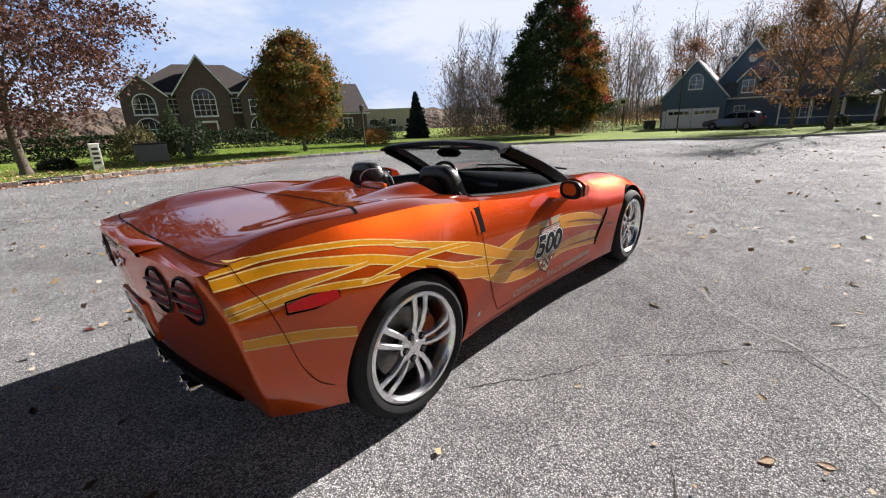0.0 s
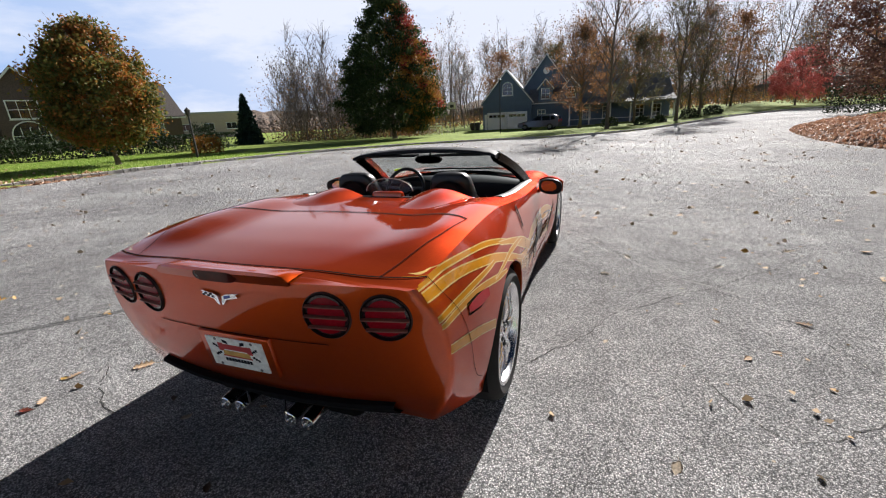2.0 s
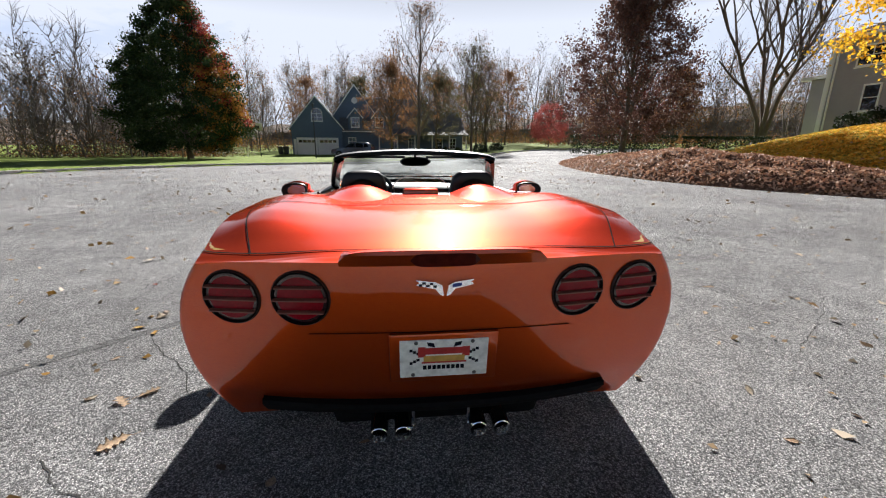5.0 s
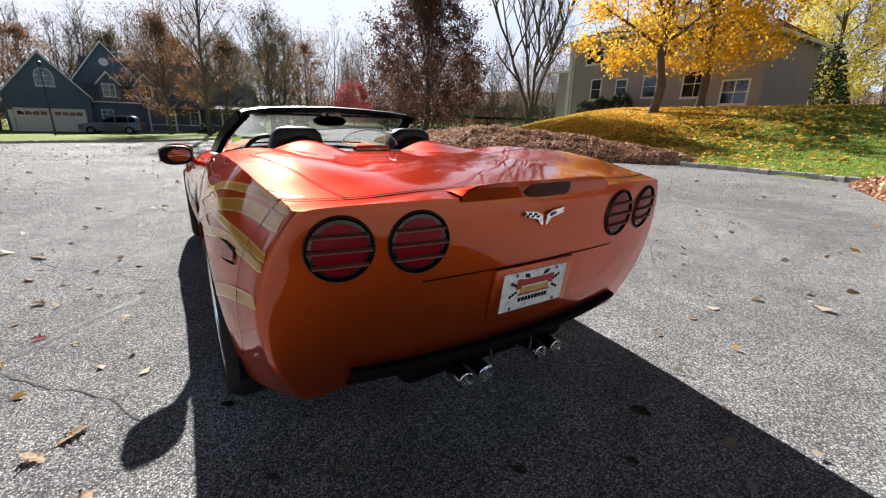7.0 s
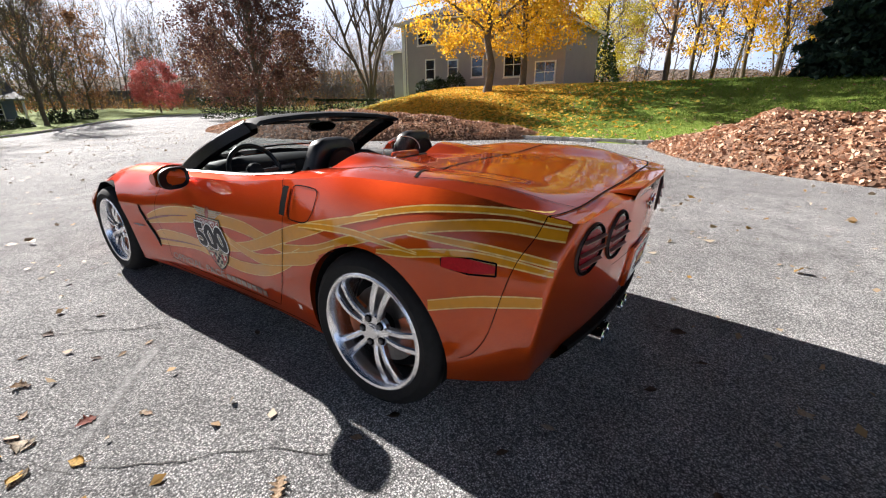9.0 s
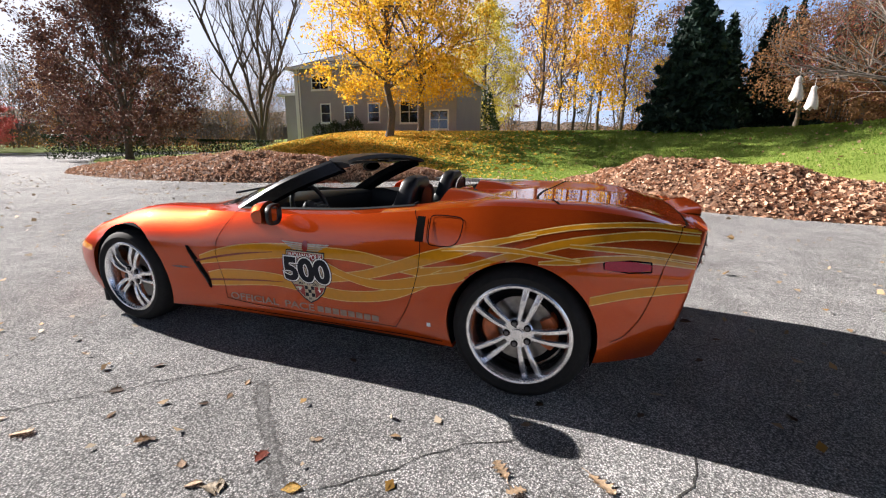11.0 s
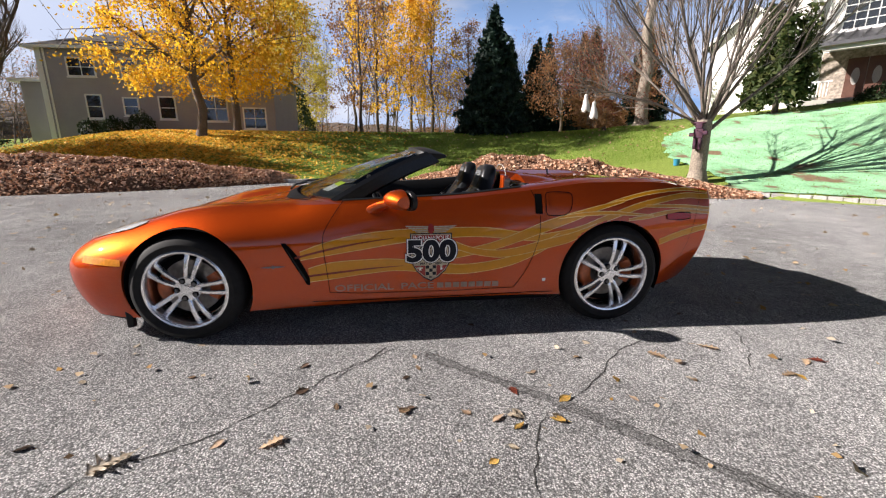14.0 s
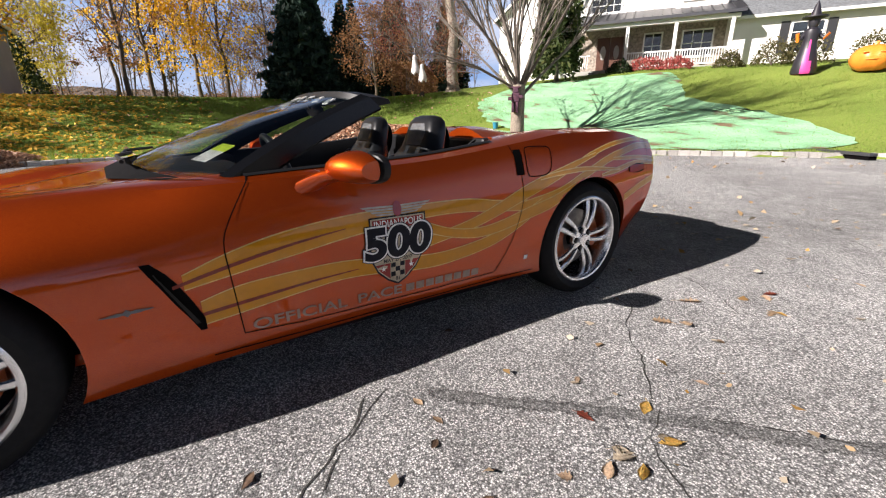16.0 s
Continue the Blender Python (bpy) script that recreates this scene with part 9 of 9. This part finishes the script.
tagged(o, "small red cloth scarecrow tied to the tree trunk", "decoration")
bm = bmesh.new()
lathe(bm, [(0.001, 0.0), (0.12, 0.0), (0.15, 0.30), (0.155, 0.31), (0.14, 0.31), (0.11, 0.02)], "z", 20, False)
o = part("bucket", bm, surf("bucket_blue", (0.03, 0.22, 0.35), 0.4, var=0.1), None, "", True)
o.matrix_basis = pose(10.6, -10.1, at_ground(10.6, -10.1)) @ Matrix.Scale(0.75, 4)
tagged(o, "small blue plastic bucket standing on the grass", "bucket")

# sprayed green seed mulch on the bank
def seeded_bank():
    edge = [(13.8, -11.6), (14.8, -13.2), (15.7, -16.5), (13.5, -19.0), (11.2, -21.6), (10.3, -21.4), (8.6, -19.2), (7.4, -17.9), (5.4, -17.8), (4.1, -17.5), (2.4, -16.6), (1.3, -15.2), (1.75, -13.7), (2.9, -12.4), (4.4, -11.2), (6.4, -9.6), (7.4, -9.3), (8.4, -10.2), (10.0, -10.4), (12.0, -10.7)]
    loop2 = dense(edge, 0.35)
    g = np.random.default_rng(5)
    loop2 += g.normal(0, 0.09, loop2.shape)
    c = loop2.mean(0)
    V, F = [], []
    rings = 26
    n = len(loop2)
    for r in range(rings + 1):
        k = r / rings
        for p in loop2:
            q = c + (p - c) * k
            V.append((q[0], q[1], at_ground(*q) + 0.03 + 0.012 * noise.noise((q[0] * 3, q[1] * 3, 0))))
    for r in range(rings):
        for i in range(n):
            j = (i + 1) % n
            F.append((r * n + i, r * n + j, (r + 1) * n + j, (r + 1) * n + i))
    ob = new("seeded_bank", mesh("seeded_bank", V, F, M["hydroseed"], True))
    tagged(ob, "bank sprayed with pale green seed mulch, bare soil in patches", "ground", kind="structure")


m_, n_, l_, b_ = nodes_of("hydroseed")
tc_, no_, nf_ = n_.new("ShaderNodeTexCoord"), n_.new("ShaderNodeTexNoise"), n_.new("ShaderNodeTexNoise")
mp_ = n_.new("ShaderNodeMapping")
mp_.inputs["Rotation"].default_value, mp_.inputs["Scale"].default_value = (0, 0, 0.6), (0.8, 1.2, 1)
no_.inputs["Scale"].default_value, no_.inputs["Detail"].default_value = 1.1, 7
nf_.inputs["Scale"].default_value, nf_.inputs["Detail"].default_value = 18, 4
l_.new(tc_.outputs["Object"], mp_.inputs["Vector"])
l_.new(mp_.outputs[0], no_.inputs["Vector"])
l_.new(tc_.outputs["Object"], nf_.inputs["Vector"])
rr_ = n_.new("ShaderNodeValToRGB")
rr_.color_ramp.elements[0].position, rr_.color_ramp.elements[0].color = 0.33, (0.20, 0.13, 0.075, 1)
rr_.color_ramp.elements[1].position, rr_.color_ramp.elements[1].color = 0.41, (0.24, 0.50, 0.26, 1)
e_ = rr_.color_ramp.elements.new(0.62)
e_.color = (0.36, 0.66, 0.38, 1)
l_.new(no_.outputs[0], rr_.inputs[0])
hs_, mr_ = n_.new("ShaderNodeHueSaturation"), n_.new("ShaderNodeMapRange")
mr_.inputs[1].default_value, mr_.inputs[2].default_value, mr_.inputs[3].default_value, mr_.inputs[4].default_value = 0.3, 0.7, 0.75, 1.15
l_.new(nf_.outputs[0], mr_.inputs[0])
l_.new(rr_.outputs[0], hs_.inputs["Color"])
l_.new(mr_.outputs[0], hs_.inputs["Value"])
l_.new(hs_.outputs[0], b_.inputs["Base Color"])
b_.inputs["Roughness"].default_value = 0.9
bu_ = n_.new("ShaderNodeBump")
bu_.inputs["Strength"].default_value, bu_.inputs["Distance"].default_value = 0.8, 0.03
l_.new(nf_.outputs[0], bu_.inputs["Height"])
l_.new(bu_.outputs[0], b_.inputs["Normal"])
M["hydroseed"] = m_
seeded_bank()

# ---- garden of the white house ----
tree("low red-leaved ornamental tree", 18.2, -11.2, 3.9, 0.7, scaled([(0, 0.7), (0.35, 1.0), (0.75, 0.8), (1, 0.25)], 2.7), M["bark"], [("lv_maroon", 60, 24, 0.36, 0.08, None)], 501, r=0.1, bare=0.4)
tree("tall tree with a pale straight trunk", 19.2, -13.9, 13.5, 5.0, scaled(OVAL, 2.6), M["bark_pale"], [("lv_brown", 26, 20, 0.4, 0.1, None)], 502, r=0.36, limbs=14, lift=0.3, bare=0.5)
hedge("dark hedge at the garden's back", 17.0, -9.6, 25.0, -15.5, 1.6, 1.3, "lv_brown", 503)


def weeping(x, y, h, seed):
    g = random.Random(seed)
    ob = empty("weeping_tree", pose(x, y, at_ground(x, y) - 0.05), "dark green weeping evergreen beside the porch", "tree")
    w = Wood()
    w.limb([(0, 0, 0), (0.1, 0, h * 0.5), (0.0, 0.1, h)], 0.14, 0.03, 8)
    pts = []
    for k in range(46):
        a, z0 = g.uniform(0, 6.28), h * g.uniform(0.35, 1.0)
        rr = g.uniform(0.5, 1.7) * (1.15 - 0.5 * z0 / h)
        e = (math.cos(a) * rr, math.sin(a) * rr, z0 - 0.25)
        w.limb([(0, 0, z0 - 0.1), (e[0] * 0.6, e[1] * 0.6, z0 + 0.1), e], 0.03, 0.01, 4)
        ln = min(z0 - 0.5, g.uniform(1.2, 3.0))
        for _ in range(130):
            u = g.random()
            pts.append((e[0] + g.gauss(0, 0.14), e[1] + g.gauss(0, 0.14), e[2] - ln * u))
    piece("trunk", w.mesh("trunk", M["bark"]), ob)
    v, f = leaf_cloud(pts, 0.13, seed, stretch=2.4)
    piece("crown", cloud_mesh("crown", v, f, M["lv_weeping"]), ob)


M["lv_weeping"] = leafy("lv_weeping", [(0.025, 0.04, 0.012), (0.05, 0.07, 0.02), (0.10, 0.10, 0.03)], trans=0.2)
weeping(15.0, -18.0, 5.6, 511)
for i, (sx, sy, rx, hh, mt) in enumerate([(12.6, -22.6, 0.9, 0.75, "lv_crimson"), (11.3, -23.3, 0.8, 0.7, "lv_crimson"), (13.6, -21.6, 0.7, 0.7, "lv_bush"), (9.2, -24.4, 0.7, 0.8, "lv_olive"), (7.6, -25.3, 1.0, 1.2, "lv_olive"), (6.6, -26.0, 1.1, 1.3, "lv_olive"), (4.2, -27.4, 1.2, 1.3, "lv_olive"), (3.0, -28.0, 1.1, 1.2, "lv_brown"), (1.6, -28.6, 1.1, 1.2, "lv_olive")]):
    shrub("dry ornamental shrub before the white house", sx, sy, rx, rx, hh, mt, 520 + i, 0.07, 1100, group="shrubs by the white house")

# inflatable figures on the lawn
bm = bmesh.new()
prof = [(0.001, 0.0), (0.42, 0.0), (0.46, 0.10), (0.40, 0.5), (0.30, 1.0), (0.24, 1.35), (0.30, 1.55), (0.27, 1.75), (0.14, 1.85), (0.20, 1.98), (0.20, 2.15), (0.44, 2.22), (0.44, 2.27), (0.20, 2.30), (0.10, 2.65), (0.001, 2.9)]
lathe(bm, prof, "z", 24, False)
tube(bm, [(-0.22, 0, 1.62), (-0.46, -0.1, 1.35), (-0.52, -0.18, 1.62)], [0.10, 0.085, 0.07], 10)
tube(bm, [(0.22, 0, 1.62), (0.42, -0.1, 1.40), (0.55, -0.18, 1.60)], [0.10, 0.085, 0.07], 10)
me_w = part("inflatable_witch", bm, surf("nylon_black", (0.02, 0.018, 0.025), 0.45, var=0.2), None, "", True)
me_w.data.materials.append(surf("nylon_pink", (0.65, 0.06, 0.28), 0.45, var=0.1))
me_w.data.materials.append(surf("nylon_orange", (0.80, 0.20, 0.02), 0.45, var=0.1))
for p_ in me_w.data.polygons:
    c_ = p_.center
    if c_.z < 1.3 and c_.y < 0 and abs(c_.x + 0.06) < 0.17 * (1.3 - c_.z) / 1.3 + 0.02:
        p_.material_index = 1
    elif abs(c_.x) > 0.45 and c_.z > 1.4:
        p_.material_index = 2
me_w.matrix_basis = pose(5.55, -23.2, at_ground(5.55, -23.2), 0, 0, 213)
tagged(me_w, "tall black and pink inflatable witch on the lawn", "inflatable")
bm = bmesh.new()
n1, n2 = 48, 20
rows = []
for i in range(n2 + 1):
    th = math.pi * i / n2
    row = []
    for k in range(n1):
        a = 2 * math.pi * k / n1
        r = 0.72 * math.sin(th) * (1 - 0.07 * abs(math.cos(4 * a)) ** 6)
        z = 0.55 + 0.54 * math.cos(th) - 0.10 * math.exp(-(math.sin(th) / 0.25) ** 2) * (1 if th < 1.5 else -1)
        row.append(bm.verts.new((r * math.cos(a), r * math.sin(a), z)))
    rows.append(row)
for a, b in zip(rows, rows[1:]):
    for k in range(n1):
        bm.faces.new((a[k], a[(k + 1) % n1], b[(k + 1) % n1], b[k]))
bmesh.ops.remove_doubles(bm, verts=bm.verts[:], dist=0.001)
bmesh.ops.recalc_face_normals(bm, faces=bm.faces[:])
tube(bm, [(0, 0, 0.96), (0.02, 0, 1.10), (0.08, 0, 1.17)], [0.10, 0.08, 0.05], 8)
for x0, z0, w in ((-0.30, 0.74, 0.16), (0.22, 0.72, 0.2), (-0.08, 0.47, 0.34)):
    box(bm, x0 - w / 2, x0 + w / 2, -0.72, -0.60, z0 - 0.02, z0 + 0.02, 0.01)
pk = part("inflatable_pumpkin", bm, surf("nylon_pumpkin", (0.85, 0.25, 0.03), 0.4, var=0.1, coat=0.2), None, "", True)
pk.matrix_basis = pose(3.6, -24.0, at_ground(3.6, -24.0) - 0.02, 0, 0, 200)
tagged(pk, "big orange inflatable pumpkin with a face on the lawn", "inflatable")

# ---- things across the street ----
def suv(x, y, rz):
    ob = empty("parked_suv", pose(x, y, at_ground(x, y) - 0.0, 0, 0, rz), "dark blue-grey estate car parked on the drive", "car")
    M["suv_paint"] = surf("suv_paint", (0.012, 0.014, 0.019), 0.3, 0.0, var=0.1, bump=0, coat=1.0)
    prof = [(-2.35, 0.35), (2.3, 0.32), (2.38, 0.55), (2.3, 0.82), (1.45, 1.02), (0.75, 1.05), (0.1, 1.62), (-0.4, 1.70), (-1.7, 1.68), (-2.15, 1.45), (-2.38, 1.0), (-2.42, 0.6)]
    bm = bmesh.new()
    for sgn in (1,):
        poly(bm, [(px, -0.93, pz) for px, pz in prof], (0, 1.86, 0))
    for v in bm.verts:
        if v.co.z > 1.1:
            v.co.y *= 0.80
    es = [e for e in bm.edges]
    bmesh.ops.bevel(bm, geom=es, offset=0.06, segments=2, affect="EDGES")
    part("body", bm, M["suv_paint"], ob, "", True)
    for sg in (-1, 1):
        for w in ([(0.62, 1.08), (0.08, 1.52), (-0.42, 1.58), (-0.42, 1.08)], [(-0.5, 1.08), (-0.5, 1.58), (-1.35, 1.56), (-1.4, 1.08)], [(-1.48, 1.1), (-1.44, 1.55), (-1.85, 1.5), (-2.0, 1.15)]):
            bm = bmesh.new()
            vs = [bm.verts.new((px, sg * (0.95 if pz < 1.2 else 0.785) * (1.0 if pz < 1.2 else 1.0), pz)) for px, pz in w]
            bm.faces.new(vs)
            bmesh.ops.solidify(bm, geom=bm.faces[:], thickness=0.01)
            part("side_window", bm, M["window"], ob)
        for wx in (1.45, -1.4):
            wh = part("wheel", lathe(bmesh.new(), [(0.2, -0.11), (0.34, -0.11), (0.36, -0.08), (0.36, 0.08), (0.34, 0.11), (0.2, 0.11)], "y", 28), M["rubber"], ob, "", True)
            wh.location = (wx, sg * 0.84, 0.36)
            part("rim", lathe(bmesh.new(), [(0.001, sg * 0.10), (0.2, sg * 0.11), (0.21, sg * 0.09)], "y", 20, False), M["alloy_dark"], wh)
    part("rear_window", boxed(-2.36, -2.2, -0.6, 0.6, 1.12, 1.45, 0.02), M["window"], ob)
    for sg in (-1, 1):
        part("tail_lamp", boxed(-2.43, -2.36, sg * 0.78 - 0.1, sg * 0.78 + 0.1, 0.85, 1.15, 0.02), M["marker_red"], ob)


suv(-5.4, 47.6, 174)


def lantern_post(x, y, h, label, mat="dark_trim"):
    ob = empty("lamp_post", pose(x, y, at_ground(x, y)), label, "lamp post")
    part("post", tube(bmesh.new(), [(0, 0, -0.1), (0, 0, h * 0.6), (0, 0, h - 0.35)], [0.06, 0.045, 0.04], 8), M[mat], ob)
    part("lantern", lathe(bmesh.new(), [(0.04, h - 0.35), (0.09, h - 0.30), (0.13, h - 0.08), (0.15, h - 0.06), (0.02, h + 0.06), (0.001, h + 0.1)], "z", 8, False), M[mat], ob)
    part("lantern_pane", lathe(bmesh.new(), [(0.085, h - 0.29), (0.125, h - 0.09)], "z", 8, False), M["window"], ob)


lantern_post(-18.3, 12.9, 2.4, "black garden lamp post by the driveway")
lantern_post(-8.0, 38.5, 5.0, "tall black street lamp post at the verge")
hp = empty("basketball_hoop", pose(-16.2, 48.5, at_ground(-16.2, 48.5)), "basketball hoop with white backboard on a pole", "hoop")
part("pole", tube(bmesh.new(), [(0, 0, 0), (0, 0, 2.9), (0, -0.4, 3.4)], 0.06, 8), M["dark_trim"], hp)
part("backboard", boxed(-0.55, 0.55, -0.5, -0.45, 2.95, 3.75, 0.01), M["curtain"], hp)
part("backboard_square", boxed(-0.25, 0.25, -0.506, -0.501, 3.1, 3.45), M["dark_trim"], hp)
part("hoop_ring", lathe(bmesh.new(), [(0.22, 3.04), (0.24, 3.04), (0.24, 3.06), (0.22, 3.06)], "z", 20), M["marker_amber"], hp).location = (0, -0.75, 0)
gl = empty("goal", pose(-17.0, 42.0, at_ground(-17.0, 42.0), 0, 0, 8), "small white folding goal with a net on the verge", "goal")
for x0, x1, z0, z1 in ((-1.5, -1.44, 0, 0.95), (1.44, 1.5, 0, 0.95)):
    part("goal_post", boxed(x0, x1, -0.03, 0.03, z0, z1, 0.01), M["white_paint"], gl)
part("crossbar", boxed(-1.5, 1.5, -0.03, 0.03, 0.951, 1.01, 0.01), M["white_paint"], gl)
bm = bmesh.new()
for k in range(22):
    tube(bm, [(-1.43 + k * 0.136, 0, 0.95), (-1.43 + k * 0.136, 0.5, 0.02)], 0.008, 4)
for k in range(6):
    tube(bm, [(-1.43, 0.08 * k + 0.04, 0.9 - 0.15 * k), (1.43, 0.08 * k + 0.04, 0.9 - 0.15 * k)], 0.008, 4)
tagged(part("net", bm, M["white_paint"], gl), kind="stuff")
for k, (bx, by) in enumerate(((-14.9, 55.0), (-15.7, 55.3))):
    bn = empty("wheelie_bin", pose(bx, by, at_ground(bx, by)), "dark wheeled rubbish bin by the garage", "bin", "bins by the blue house")
    bm = boxed(-0.3, 0.3, -0.35, 0.35, 0.05, 1.0, 0.03)
    for v in bm.verts:
        if v.co.z < 0.5:
            v.co.x *= 0.8
            v.co.y *= 0.8
    part("bin_body", bm, M["dark_trim"], bn)
    part("lid", boxed(-0.32, 0.32, -0.38, 0.36, 1.0, 1.07, 0.02), M["dark_trim"], bn)
mp = empty("marker_post", pose(-18.3, 0.35, at_ground(-18.3, 0.35), 0, 6, 0), "white wooden marker post with dark plain bars", "post")
part("post", boxed(-0.06, 0.06, -0.16, 0.16, -0.1, 1.0, 0.015), M["white_paint"], mp)
for k in range(4):
    part("bar", boxed(0.06, 0.066, -0.10, 0.10, 0.25 + k * 0.17, 0.34 + k * 0.17), M["dark_trim"], mp)
ub = empty("utility_box", pose(-20.3, 2.6, at_ground(-20.3, 2.6), 0, 0, 80), "grey metal utility box beside the street", "box")
part("cabinet", boxed(-0.6, 0.6, -0.4, 0.4, 0, 0.75, 0.03), surf("utility_grey", (0.16, 0.17, 0.16), 0.6, var=0.15), ub)
part("lid", boxed(-0.63, 0.63, -0.43, 0.43, 0.75, 0.82, 0.03), M["dark_trim"], ub)
pd = empty("pedestal", pose(-20.0, 4.0, at_ground(-20.0, 4.0)), "small green cable pedestal beside the street", "pedestal")
part("housing", boxed(-0.13, 0.13, -0.13, 0.13, 0, 0.7, 0.03), surf("pedestal_green", (0.05, 0.08, 0.05), 0.6, var=0.1), pd)


# far wooded ridges
def ridge(dist, h, arc, seed, mat, label):
    g = np.random.default_rng(seed)
    V, F = [], []
    n = 240
    for i in range(n + 1):
        a = radians(arc[0] + (arc[1] - arc[0]) * i / n)
        top = h * (0.72 + 0.28 * math.sin(i * 0.031 + seed) + 0.10 * noise.noise((i * 0.21, seed, 0)) + 0.09 * noise.noise((i * 0.9, seed, 3)))
        for z, dd in ((-6, 0), (top * 0.55, 12), (top, 30), (top * 0.5, 90), (-8, 140)):
            V.append(((dist + dd) * math.sin(a), (dist + dd) * math.cos(a), z))
        if i:
            for k in range(4):
                o = 5 * i + k
                F.append((o - 5, o, o + 1, o - 4))
    tagged(new("backdrop", mesh("backdrop", V, F, M[mat], True)), label, "hills", kind="structure")


M["far_woods"] = surf("far_woods", (0.10, 0.085, 0.07), 1.0, var=0.35, scale=0.06, fine=0.4, fscale=0.6, bump=1.0, bscale=0.5, depth=2.0, second=(0.15, 0.10, 0.07))
ridge(150, 6.5, (-70, -34), 3, "far_woods", "low brown autumn woods far beyond the houses")
ridge(150, 15.0, (-33, 140), 4, "far_woods", "low brown autumn woods far beyond the houses")
ridge(420, 24, (-100, 150), 8, "far_woods", "distant wooded hills on the horizon")
# added, mostly out of view: a dark ridge for the car's rear to reflect
ridge(62, 9.0, (150, 292), 12, "far_woods", "added brown ridge, mostly out of view, that darkens the car's reflections")
